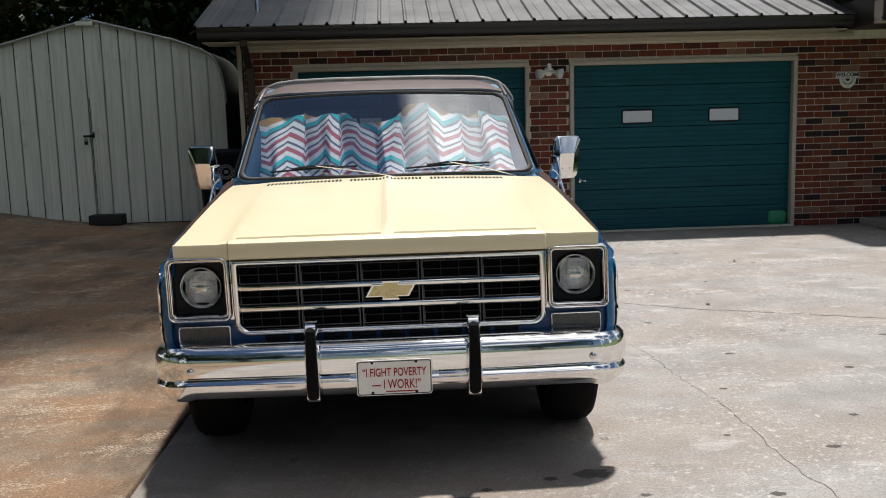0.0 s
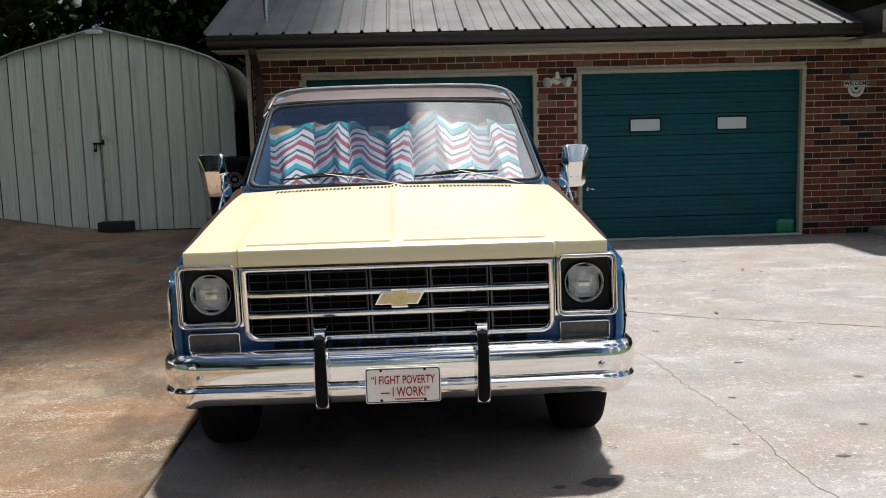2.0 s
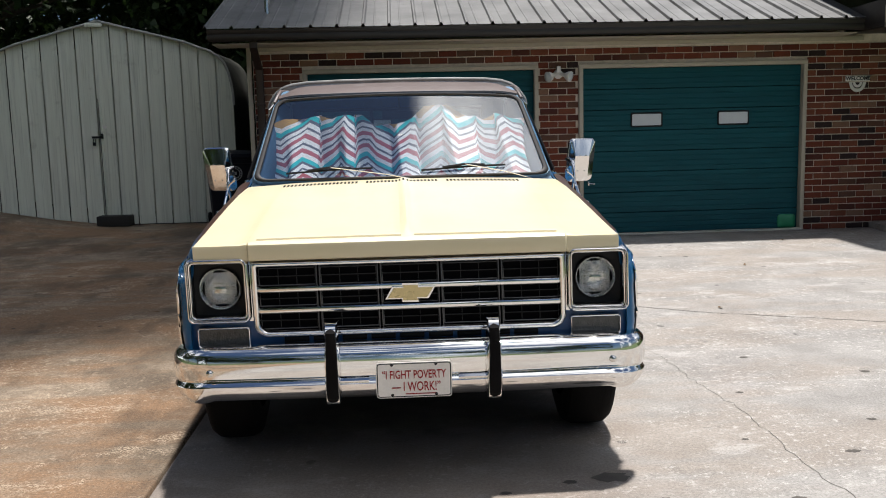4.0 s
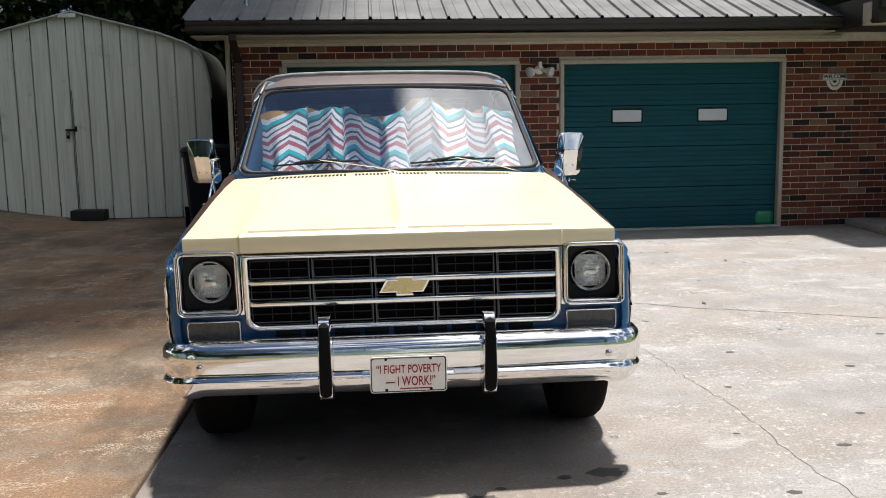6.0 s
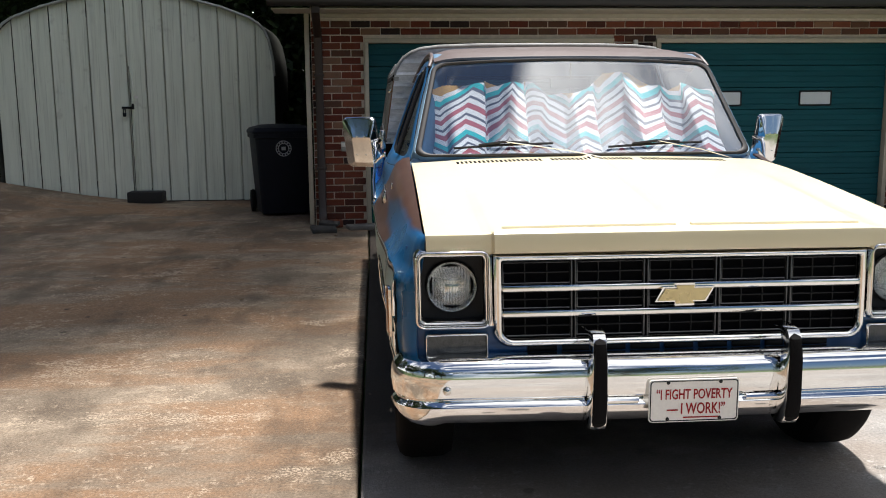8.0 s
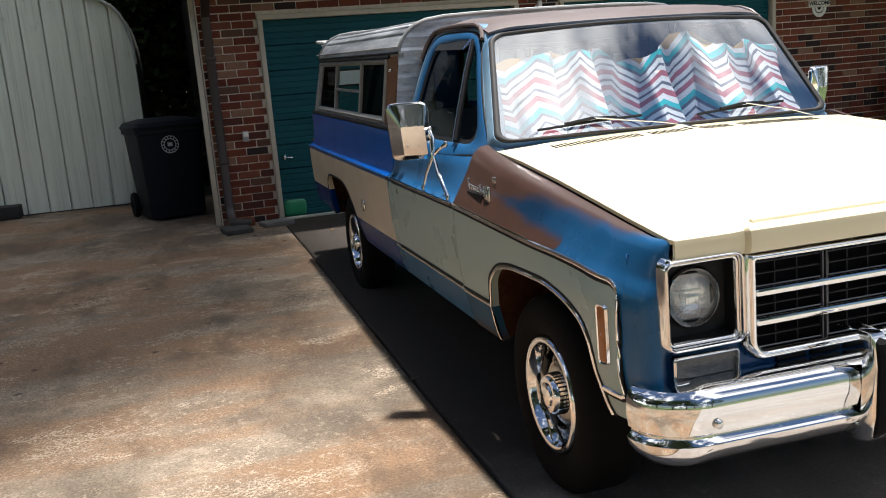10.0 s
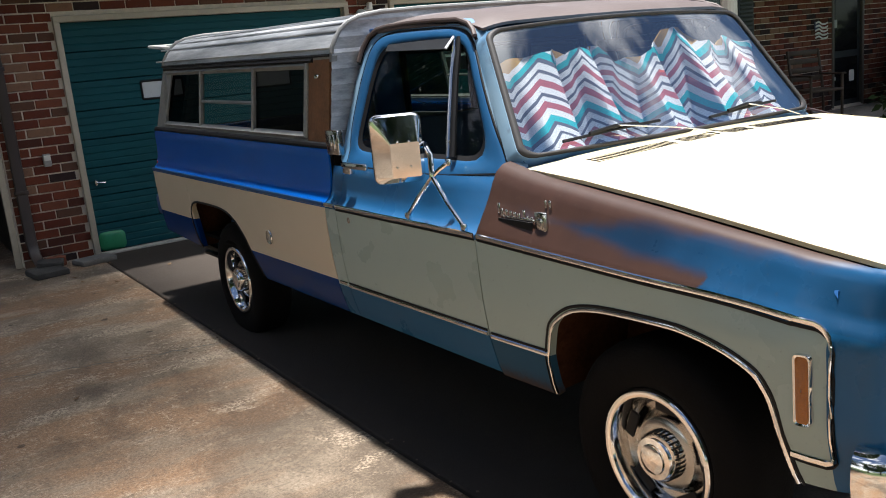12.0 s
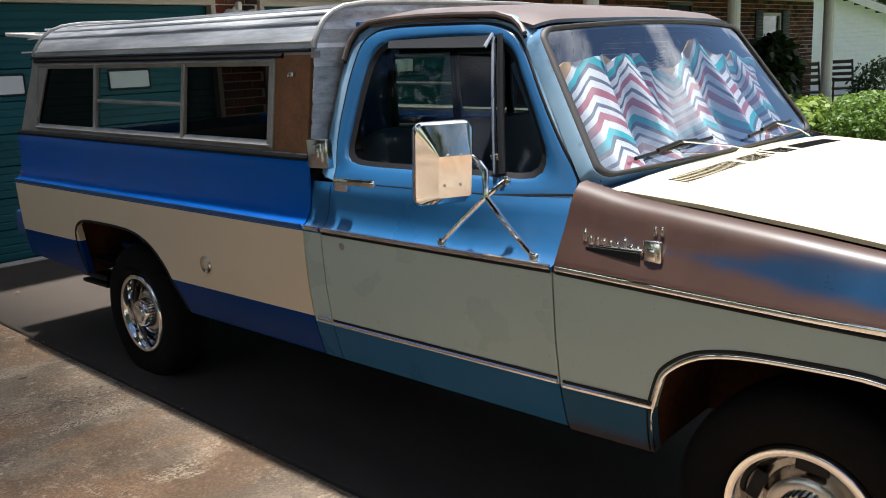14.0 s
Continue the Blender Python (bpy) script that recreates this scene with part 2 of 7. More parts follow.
GOLD = plain("gold_enamel", (0.66, 0.53, 0.27), 0.28, 0.45, 0.12)
PLATE_WHITE = plain("plate_white", (0.80, 0.76, 0.70), 0.4, 0, 0.10, 12)
PLATE_RED = plain("plate_red", (0.30, 0.012, 0.012), 0.5, spec=0.2)
SEAT_BLUE = plain("seat_vinyl", (0.030, 0.050, 0.085), 0.55, bump=0.2)
DASH_BLUE = plain("dash_vinyl", (0.05, 0.12, 0.20), 0.5, bump=0.2)
DARK_TRIM = plain("dark_interior", (0.015, 0.017, 0.02), 0.7)


def yarn():
    """Zigzag crochet stripes; runs by the cloth's own coordinates."""
    n = Nodes("crochet_zigzag")
    uv = n.tree.nodes.new("ShaderNodeTexCoord").outputs["UV"]
    s = n.node("ShaderNodeSeparateXYZ", Vector=uv).outputs
    zig = n.math("PINGPONG", s[0], 0.135)
    v = n.math("ADD", n.math("SUBTRACT", s[1], n.math("MULTIPLY", zig, 0.68)), 2.0)
    f = n.math("FRACT", n.math("DIVIDE", v, 0.26))
    white, rose, teal, grey = (0.92, 0.91, 0.89), (0.52, 0.15, 0.17), (0.04, 0.54, 0.56), (0.15, 0.16, 0.20)
    stops = [(0.0, teal), (0.11, white), (0.23, rose), (0.34, white), (0.42, grey), (0.48, white), (0.58, rose), (0.69, white), (0.78, grey), (0.83, white), (0.93, grey)]
    c = n.ramp(f, stops, "CONSTANT")
    top = n.step(n.math("SUBTRACT", s[1], n.math("MULTIPLY", zig, 0.68)), 0.398, 0.401)
    c = n.mix(top, c, (0.62, 0.36, 0.10))
    holes = n.math("MULTIPLY", n.math("SINE", n.math("MULTIPLY", s[0], 700.0)), n.math("SINE", n.math("MULTIPLY", v, 520.0)))
    c = n.mix(n.math("MULTIPLY", n.step(holes, 0.35, 0.85), 0.38), c, (0.16, 0.13, 0.16))
    n.bump(holes, 0.12, 0.003)
    n.done(c, 0.9, spec=0.2)
    t = n.tree
    thin = t.nodes.new("ShaderNodeBsdfTranslucent")
    n.put(thin.inputs["Color"], c)
    both = t.nodes.new("ShaderNodeMixShader")
    both.inputs[0].default_value = 0.06
    t.links.new(n.bsdf.outputs[0], both.inputs[1])
    t.links.new(thin.outputs[0], both.inputs[2])
    t.links.new(both.outputs[0], t.nodes["Material Output"].inputs["Surface"])
    return n.mat


YARN = yarn()


def concrete(name, a, b, stain, rust_amount, oil=False, grain=1.0, blotch=0.0):
    n = Nodes(name)
    big = n.noise(0.55, 7, 0.6)
    mid = n.noise(2.3, 7, 0.62)
    grit = n.noise(75, 5, 0.7)
    peb = n.node("ShaderNodeTexVoronoi", Scale=95.0, Vector=n.co).outputs["Distance"]
    c = n.mix(n.step(mid, 0.32, 0.7), a, b)
    rust = n.math("MULTIPLY", n.step(n.noise(0.9, 7, 0.64, n.stretch(0.55, 1.6, 1.0)), 0.43, 0.57), rust_amount)
    c = n.mix(rust, c, stain)
    blot = n.math("MULTIPLY", n.step(n.noise(5.2, 5, 0.6), 0.60, 0.70), 0.38)
    c = n.mix(blot, c, tuple(0.45 * v for v in a))
    pale = n.math("MULTIPLY", n.step(n.noise(3.4, 8, 0.66, n.stretch(0.5, 1.1, 1.0)), 0.56, 0.66), 0.62)
    c = n.mix(pale, c, tuple(min(1, 1.35 * v) for v in b))
    c = n.mix(n.math("MULTIPLY", n.step(big, 0.5, 0.75), 0.35), c, tuple(0.6 * v for v in a))
    c = n.mix(n.math("MULTIPLY", n.step(grit, 0.47, 0.60), 0.62 * grain), c, tuple(0.38 * v for v in a))
    c = n.mix(n.math("MULTIPLY", n.math("SUBTRACT", 1.0, n.step(grit, 0.36, 0.45)), 0.45 * grain), c, tuple(min(1, 1.5 * v) for v in b))
    spk = n.noise(160, 3, 0.6)
    c = n.mix(n.math("MULTIPLY", n.step(spk, 0.56, 0.68), 0.45 * grain), c, tuple(min(1, 1.6 * v) for v in b))
    c = n.mix(n.math("MULTIPLY", n.step(peb, 0.0, 0.35), 0.12), c, tuple(min(1, 1.3 * v) for v in b))
    dots = n.node("ShaderNodeTexVoronoi", Scale=3.1, Vector=n.mix(0.06, n.co, n.node("ShaderNodeTexNoise", Scale=9.0, Vector=n.co).outputs["Color"])).outputs["Distance"]
    c = n.mix(n.math("MULTIPLY", n.math("SUBTRACT", 1.0, n.step(dots, 0.05, 0.085)), 0.7), c, tuple(0.22 * v for v in a))
    chips = n.math("MULTIPLY", n.math("MULTIPLY", n.step(n.noise(24, 7, 0.8), 0.545, 0.60), n.step(n.noise(1.3, 5, 0.6), 0.44, 0.56)), 0.7)
    c = n.mix(chips, c, tuple(min(1, 1.55 * v) for v in b))
    scuff = n.math("MULTIPLY", n.step(n.noise(6.5, 9, 0.72, n.stretch(1.0, 0.6, 1.0)), 0.575, 0.625), n.step(n.noise(0.8, 4), 0.44, 0.60))
    worn = n.step(grit, 0.56, 0.40)
    c = n.mix(n.math("MULTIPLY", n.math("MULTIPLY", scuff, worn), 0.35 + 0.6 * blotch), c, tuple(min(1, (1.4 + 0.45 * blotch) * v) for v in b))
    if blotch:
        dark = n.step(n.noise(0.75, 7, 0.64, n.stretch(1.5, 0.8, 1.0)), 0.47, 0.60)
        c = n.mix(n.math("MULTIPLY", dark, 0.65 * blotch), c, tuple(0.55 * v for v in a))
        wash = n.step(n.noise(1.7, 9, 0.70, n.stretch(0.8, 1.4, 1.0)), 0.555, 0.63)
        c = n.mix(n.math("MULTIPLY", n.math("MULTIPLY", wash, worn), blotch), c, tuple(min(1, 1.6 * v) for v in b))
    # stains where the truck is parked, plus its shadow painted into the concrete
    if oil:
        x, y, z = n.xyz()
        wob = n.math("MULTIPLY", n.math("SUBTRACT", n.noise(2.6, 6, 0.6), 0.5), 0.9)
        # the shadow under the truck, as a near-black brown with a wavering edge
        ground_shade = n.math("SUBTRACT", 1.0, n.step(n.math("ADD", n.math("ABSOLUTE", n.math("ADD", x, 0.22)), wob), 0.95, 1.20))
        ground_shade = n.math("MULTIPLY", ground_shade, n.step(n.math("ADD", y, wob), 3.9, 4.7))
        # tracked-in mud and old oil, a brown stain round the parked truck
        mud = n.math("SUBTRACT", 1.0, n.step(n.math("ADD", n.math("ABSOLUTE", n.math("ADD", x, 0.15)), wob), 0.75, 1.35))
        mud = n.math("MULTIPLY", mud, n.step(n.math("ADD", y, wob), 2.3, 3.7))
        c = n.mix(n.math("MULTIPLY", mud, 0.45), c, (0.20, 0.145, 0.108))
        c = n.mix(n.math("MULTIPLY", ground_shade, 0.92), c, (0.030, 0.022, 0.016))
    n.bump(n.math("ADD", grit, n.math("ADD", n.math("MULTIPLY", n.noise(240, 3), 0.4), n.math("MULTIPLY", n.noise(24, 7, 0.8), 1.2))), 0.9 * grain, 0.010)
    return n.done(c, n.math("ADD", n.math("MULTIPLY", mid, 0.2), 0.68), spec=0.3)


CONC_LEFT = concrete("stained_concrete", (0.128, 0.093, 0.064), (0.300, 0.240, 0.175), (0.245, 0.124, 0.055), 0.85, False, 0.8, 0.9)
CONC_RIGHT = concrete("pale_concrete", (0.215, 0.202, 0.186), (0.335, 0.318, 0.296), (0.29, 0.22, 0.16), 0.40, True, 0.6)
PALE_CONC = plain("pale_threshold", (0.42, 0.40, 0.36), 0.85, vary=0.25, scale=7, bump=0.3)
SOIL = plain("soil", (0.055, 0.042, 0.030), 0.95, vary=0.5, scale=3, bump=0.6, bscale=30)
GRASS_GROUND = plain("lawn", (0.055, 0.085, 0.022), 0.9, vary=0.5, scale=2, bump=0.6, bscale=40)
OIL = plain("oil_spot", (0.07, 0.06, 0.05), 0.6, vary=0.4, scale=20)


def brick_mat(name, by_island):
    n = Nodes(name)
    r = n.island() if by_island else n.rand()
    c = n.ramp(r, [(0.0, (0.120, 0.030, 0.018)), (0.20, (0.155, 0.040, 0.021)), (0.40, (0.181, 0.058, 0.032)), (0.54, (0.109, 0.052, 0.034)),
                   (0.64, (0.078, 0.025, 0.017)), (0.78, (0.029, 0.017, 0.016)), (0.92, (0.223, 0.120, 0.076))], "CONSTANT")
    f = n.noise(26, 6, 0.65)
    c = n.mix(n.math("MULTIPLY", n.step(f, 0.45, 0.75), 0.5), c, n.mix(0.5, c, (0.06, 0.04, 0.035)))
    c = n.mix(n.math("MULTIPLY", n.step(n.noise(9, 5), 0.58, 0.75), 0.25), c, (0.34, 0.25, 0.2))
    n.bump(n.noise(120, 5, 0.7), 0.5, 0.006)
    return n.done(c, 0.88, spec=0.25)


BRICK, BRICK_JOINED = brick_mat("brick", False), brick_mat("brick_joined", True)
MORTAR = plain("mortar", (0.64, 0.56, 0.47), 0.95, vary=0.2, scale=14, bump=0.5, bscale=150)
TRIM_TAN = plain("tan_trim", (0.42, 0.37, 0.29), 0.6, vary=0.12)
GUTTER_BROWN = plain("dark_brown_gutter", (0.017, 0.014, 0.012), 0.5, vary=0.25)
PIPE_BROWN = plain("brown_downspout", (0.030, 0.018, 0.014), 0.45, vary=0.25)


def door_green():
    n = Nodes("green_door_paint")
    v = n.stretch(0.6, 1.0, 3.0)
    c = n.ramp(n.noise(3.5, 6, 0.6, v), [(0.3, (0.003, 0.056, 0.070)), (0.7, (0.005, 0.076, 0.092))])
    n.bump(n.noise(60, 3, 0.5, n.stretch(0.08, 1.0, 1.0)), 0.25, 0.004)
    return n.done(c, 0.5, spec=0.2)


DOOR_GREEN = door_green()
GREEN_PLASTIC = plain("green_plastic", (0.015, 0.22, 0.10), 0.45)
WHITE_GLAZE = plain("frosted_pane", (0.55, 0.58, 0.60), 0.3, vary=0.06)
WHITE_PAINT = plain("white_paint", (0.72, 0.70, 0.66), 0.5, vary=0.08)


def metal_roof():
    n = Nodes("metal_roof")
    c = n.ramp(n.noise(2.2, 7, 0.62), [(0.3, (0.10, 0.098, 0.095)), (0.7, (0.19, 0.187, 0.18))])
    c = n.mix(n.math("MULTIPLY", n.step(n.noise(8, 6), 0.6, 0.72), 0.5), c, (0.10, 0.095, 0.085))
    n.bump(n.noise(40, 3), 0.05, 0.01)
    return n.done(c, 0.48, 0.25)


ROOF_METAL = metal_roof()


def shed_metal():
    n = Nodes("shed_paint")
    v = n.stretch(6.0, 1.0, 0.35)
    c = n.ramp(n.noise(2.6, 6, 0.6, v), [(0.25, (0.60, 0.62, 0.53)), (0.7, (0.73, 0.76, 0.65))])
    c = n.mix(n.math("MULTIPLY", n.step(n.noise(5, 6), 0.62, 0.74), 0.25), c, (0.20, 0.18, 0.14))
    runs = n.step(n.noise(5.0, 6, 0.65, n.stretch(9.0, 1.0, 0.22)), 0.50, 0.68)
    c = n.mix(n.math("MULTIPLY", runs, 0.32), c, (0.26, 0.26, 0.22))
    return n.done(c, 0.55)


SHED_PAINT = shed_metal()
BIN_BLUE = plain("bin_plastic", (0.003, 0.0045, 0.010), 0.6, vary=0.3, spec=0.25)
SIDING = plain("white_siding", (0.84, 0.86, 0.90), 0.55, vary=0.06)
SHINGLE = plain("grey_shingle", (0.16, 0.155, 0.15), 0.85, vary=0.3, bump=0.4)
ROCKER_WOOD = plain("rocker_wood", (0.050, 0.030, 0.020), 0.55, vary=0.4)
BARK = plain("bark", (0.075, 0.055, 0.040), 0.9, vary=0.5, scale=12, bump=0.8, bscale=25)


def leaves(name, lo, hi):
    n = Nodes(name)
    c = n.ramp(n.island(), [(0.0, lo), (0.6, tuple((a + b) / 2 for a, b in zip(lo, hi))), (1.0, hi)])
    b = n.bsdf.inputs
    n.done(c, 0.5, spec=0.35)
    t = n.tree
    tl = t.nodes.new("ShaderNodeBsdfTranslucent")
    n.put(tl.inputs["Color"], c)
    mx = t.nodes.new("ShaderNodeMixShader")
    mx.inputs[0].default_value = 0.35
    t.links.new(n.bsdf.outputs[0], mx.inputs[1])
    t.links.new(tl.outputs[0], mx.inputs[2])
    t.links.new(mx.outputs[0], t.nodes["Material Output"].inputs["Surface"])
    return n.mat


LEAF_DARK = leaves("leaf_dark", (0.010, 0.024, 0.006), (0.040, 0.070, 0.017))
LEAF_HEDGE = leaves("leaf_hedge", (0.060, 0.120, 0.018), (0.150, 0.240, 0.045))
LEAF_BRIGHT = leaves("leaf_bright", (0.10, 0.18, 0.02), (0.28, 0.36, 0.06))
GRASS_BLADE = leaves("grass_blade", (0.05, 0.10, 0.02), (0.13, 0.20, 0.05))


# ---- mesh building ----
def plan(p):
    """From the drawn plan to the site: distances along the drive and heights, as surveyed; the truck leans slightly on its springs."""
    x, y, z = p
    far = lerp([(8.8, 0.0), (10.9, 1.0)], y)
    back = lerp([(3.6, 0.0), (4.2, 0.013), (8.8, 0.040), (10.91, 0.21), (13.5, 0.25)], y)
    wide = lerp([(8.8, 1.003), (10.9, 1.022), (13.5, 1.026)], y)
    lean = 0.018 * max(0.0, z - 0.6) if y < 9.2 and abs(x) < 1.3 else 0.0
    return (x * wide - lean, y - back, z + (1 - far) * 0.017 * z + far * (0.004 + 0.022 * z))


def lerp(table, t):
    """Piecewise linear; table: rising (t, value) pairs."""
    if t <= table[0][0]:
        return table[0][1]
    for (a, u), (b, v) in zip(table, table[1:]):
        if t <= b:
            return u + (v - u) * (t - a) / (b - a)
    return table[-1][1]


class Shape:
    """Collects vertices and faces of one mesh."""

    def __init__(self):
        self.v, self.f, self.uv = [], [], {}

    def add(self, verts, faces):
        o = len(self.v)
        self.v += [tuple(p) for p in verts]
        self.f += [tuple(i + o for i in face) for face in faces]
        return self

    def grid(self, rows, close=False, uvs=None):
        """rows: a list of equally long lists of points."""
        o, m = len(self.v), len(rows[0])
        for r, row in enumerate(rows):
            for c, p in enumerate(row):
                if uvs:
                    self.uv[len(self.v)] = uvs[r][c]
                self.v.append(tuple(p))
        for a in range(len(rows) - 1):
            for b in range(m if close else m - 1):
                c = (b + 1) % m
                self.f.append((o + a * m + b, o + a * m + c, o + a * m + m + c, o + a * m + m + b))
        return self

    def cap(self, loop):
        o = len(self.v)
        self.v += [tuple(p) for p in loop]
        self.f.append(tuple(range(o, o + len(loop))))
        return self

    def box(self, c, size, bevel=0.0, m=None):
        hx, hy, hz = (s / 2 for s in size)
        m = m or Matrix()
        c = Vector(c)
        if bevel <= 0:
            pts = [(x, y, z) for x in (-hx, hx) for y in (-hy, hy) for z in (-hz, hz)]
            faces = [(0, 1, 3, 2), (4, 6, 7, 5), (0, 4, 5, 1), (2, 3, 7, 6), (0, 2, 6, 4), (1, 5, 7, 3)]
            return self.add([c + m.to_3x3() @ Vector(p) for p in pts], faces)
        bm = bmesh.new()
        bmesh.ops.create_cube(bm, size=1)
        for v in bm.verts:
            v.co = Vector((v.co.x * size[0], v.co.y * size[1], v.co.z * size[2]))
        bmesh.ops.bevel(bm, geom=list(bm.edges), offset=min(bevel, 0.45 * min(size)), segments=2, profile=0.5, affect="EDGES")
        bm.verts.index_update()
        self.add([c + m.to_3x3() @ v.co for v in bm.verts], [[v.index for v in f.verts] for f in bm.faces])
        bm.free()
        return self

    def tube(self, pts, r, n=8, flat=1.0, up=(0, 0, 1), caps=True, radii=None):
        """A tube along points; flat squeezes it across 'up'."""
        pts = [Vector(p) for p in pts]
        rows = []
        for i, p in enumerate(pts):
            d = (pts[min(i + 1, len(pts) - 1)] - pts[max(i - 1, 0)]).normalized()
            s = d.cross(Vector(up))
            if s.length < 1e-4:
                s = d.cross(Vector((1, 0, 0)))
            s.normalize()
            u = s.cross(d)
            rr = radii[i] if radii else r
            rows.append([p + rr * (math.cos(2 * math.pi * k / n) * s * flat + math.sin(2 * math.pi * k / n) * u) for k in range(n)])
        self.grid(rows, True)
        if caps:
            self.cap(rows[0][::-1]).cap(rows[-1])
        return self

    def lathe(self, profile, c, axis, n=48):
        """profile: (radius, along) pairs, turned about axis through c."""
        a = Vector(axis).normalized()
        s = a.orthogonal().normalized()
        u = a.cross(s)
        c = Vector(c)
        self.grid([[c + a * h + r * (math.cos(2 * math.pi * k / n) * s + math.sin(2 * math.pi * k / n) * u) for k in range(n)] for r, h in profile], True)
        return self

    def prism(self, poly, d):
        """poly: a flat loop of points; d: the vector it is pushed along."""
        a = [Vector(p) for p in poly]
        b = [p + Vector(d) for p in a]
        return self.grid([a, b], True).cap(a[::-1]).cap(b)


def mesh_from(name, shape, mat, smooth=True, angle=35, outward=None, weld=False):
    me = bpy.data.meshes.new(name)
    me.from_pydata([plan(p) for p in shape.v], [], shape.f)
    if shape.uv:
        layer = me.uv_layers.new(name="cloth")
        for loop in me.loops:
            layer.data[loop.index].uv = shape.uv[loop.vertex_index]
    bm = bmesh.new()
    bm.from_mesh(me)
    if weld:
        bmesh.ops.remove_doubles(bm, verts=bm.verts, dist=1e-4)
    if outward is None:
        bmesh.ops.recalc_face_normals(bm, faces=bm.faces)
    else:
        o = Vector(plan(outward))
        if sum(f.normal.dot(f.calc_center_median() - o) * f.calc_area() for f in bm.faces) < 0:
            bmesh.ops.reverse_faces(bm, faces=bm.faces)
    bm.to_mesh(me)
    bm.free()
    if smooth:
        me.polygons.foreach_set("use_smooth", [True] * len(me.polygons))
        me.set_sharp_from_angle(angle=radians(angle))
        uses = {}
        for poly in me.polygons:
            for key in poly.edge_keys:
                uses[key] = uses.get(key, 0) + 1
        for e in me.edges:
            if uses.get(e.key, 0) == 1:
                e.use_edge_sharp = True
    me.materials.append(mat)
    return me


def part(name, shape, mat, parent=None, label="", smooth=True, angle=35, outward=None, thick=0.0, weld=False):
    """One mesh object under a thing or part (or on its own)."""
    ob = new(name, mesh_from(name, shape, mat, smooth, angle, outward, weld))
    if thick:
        s = ob.modifiers.new("thickness", "SOLIDIFY")
        s.thickness, s.offset = thick, -1
    if parent:
        ob.parent = parent
        ob.matrix_parent_inverse = Matrix.Translation(parent.matrix_basis.translation).inverted() if parent.parent is None else Matrix()
    if label:
        ob["label"] = label
    return ob


def thing(name, place, label, category, group="", kind=""):
    ob = new(name)
    ob.empty_display_size = 0.2
    ob.matrix_basis = Matrix.Translation(plan(place))
    return tagged(ob, label, category, group, kind)


def rounded(w, h, r, n=6):
    """A rounded rectangle's loop, centred, counter-clockwise; r: one radius or four (br, tr, tl, bl)."""
    rs = r if isinstance(r, (tuple, list)) else (r,) * 4
    out = []
    for (sx, sy), q, k in zip(((1, -1), (1, 1), (-1, 1), (-1, -1)), rs, (-1, 0, 1, 2)):
        for i in range(n + 1):
            a = (k + i / n) * math.pi / 2
            out.append((sx * (w / 2 - q) + q * math.cos(a), sy * (h / 2 - q) + q * math.sin(a)))
    return out


def ring_xz(shape, outer, inner, c, y_out, y_in, lip=0.0):
    """A frame in the xz plane between two loops of the same count, its outer edge at y_out, raised in its middle by lip towards -y."""
    cx, cz = c
    rows = []
    for k in range(9):
        t = k / 8
        y = y_out + (y_in - y_out) * t - lip * math.sin(math.pi * t) ** 0.6
        rows.append([(cx + x * (1 - t) + u * t, y, cz + z * (1 - t) + w * t) for (x, z), (u, w) in zip(outer, inner)])
    return shape.grid(rows, True)


def text_shape(body, size, depth, bold=0.0):
    """Raised lettering in the xy plane, as a mesh shape, centred."""
    cu = bpy.data.curves.new("lettering", "FONT")
    cu.body, cu.size, cu.extrude = body, size, depth
    cu.align_x, cu.align_y = "CENTER", "CENTER"
    cu.resolution_u = 3
    cu.offset = bold
    ob = bpy.data.objects.new("lettering", cu)
    scene.collection.objects.link(ob)
    dg = bpy.context.evaluated_depsgraph_get()
    me = bpy.data.meshes.new_from_object(ob.evaluated_get(dg))
    s = Shape().add([v.co for v in me.vertices], [tuple(p.vertices) for p in me.polygons])
    bpy.data.objects.remove(ob)
    bpy.data.curves.remove(cu)
    bpy.data.meshes.remove(me)
    return s


def moved(shape, m):
    shape.v = [tuple(m @ Vector(p)) for p in shape.v]
    return shape


def leaf_cloud(points, size, rng, shape=None, droop=0.4):
    """Small bent leaves (two quads each) at points."""
    s = shape or Shape()
    for p in points:
        a, b = rng.uniform(0, 2 * math.pi), rng.uniform(-1.0, 1.0)
        k = size * rng.uniform(0.6, 1.4)
        d = Vector((math.cos(a) * math.cos(b), math.sin(a) * math.cos(b), math.sin(b) - droop * 0.5)).normalized()
        w = d.cross(Vector((rng.uniform(-1, 1), rng.uniform(-1, 1), 1))).normalized() * (0.3 * k)
        q = Vector(p)
        tip = q + d * k - Vector((0, 0, droop * k * 0.4))
        mid = q + d * k * 0.5
        s.add([q, mid - w, mid + w, tip], [(0, 1, 2), (1, 3, 2)])
    return s


# ---- ground ----
def gz(y):
    """The ground's height: level under the truck, rising gently to the garage and the shed."""
    return lerp([(5.5, 0.0), (10.9, 0.115), (14.5, 0.20), (30, 0.5)], y)


def sheet(x0, x1, y0, y1, nx, ny, drop=0.0, fn=gz, skew=None):
    s = Shape()
    rows = []
    for j in range(ny + 1):
        y = y0 + (y1 - y0) * j / ny
        rows.append([(x0 + (x1 - x0) * i / nx, y, fn(y) - drop) for i in range(nx + 1)])
    return s.grid(rows)


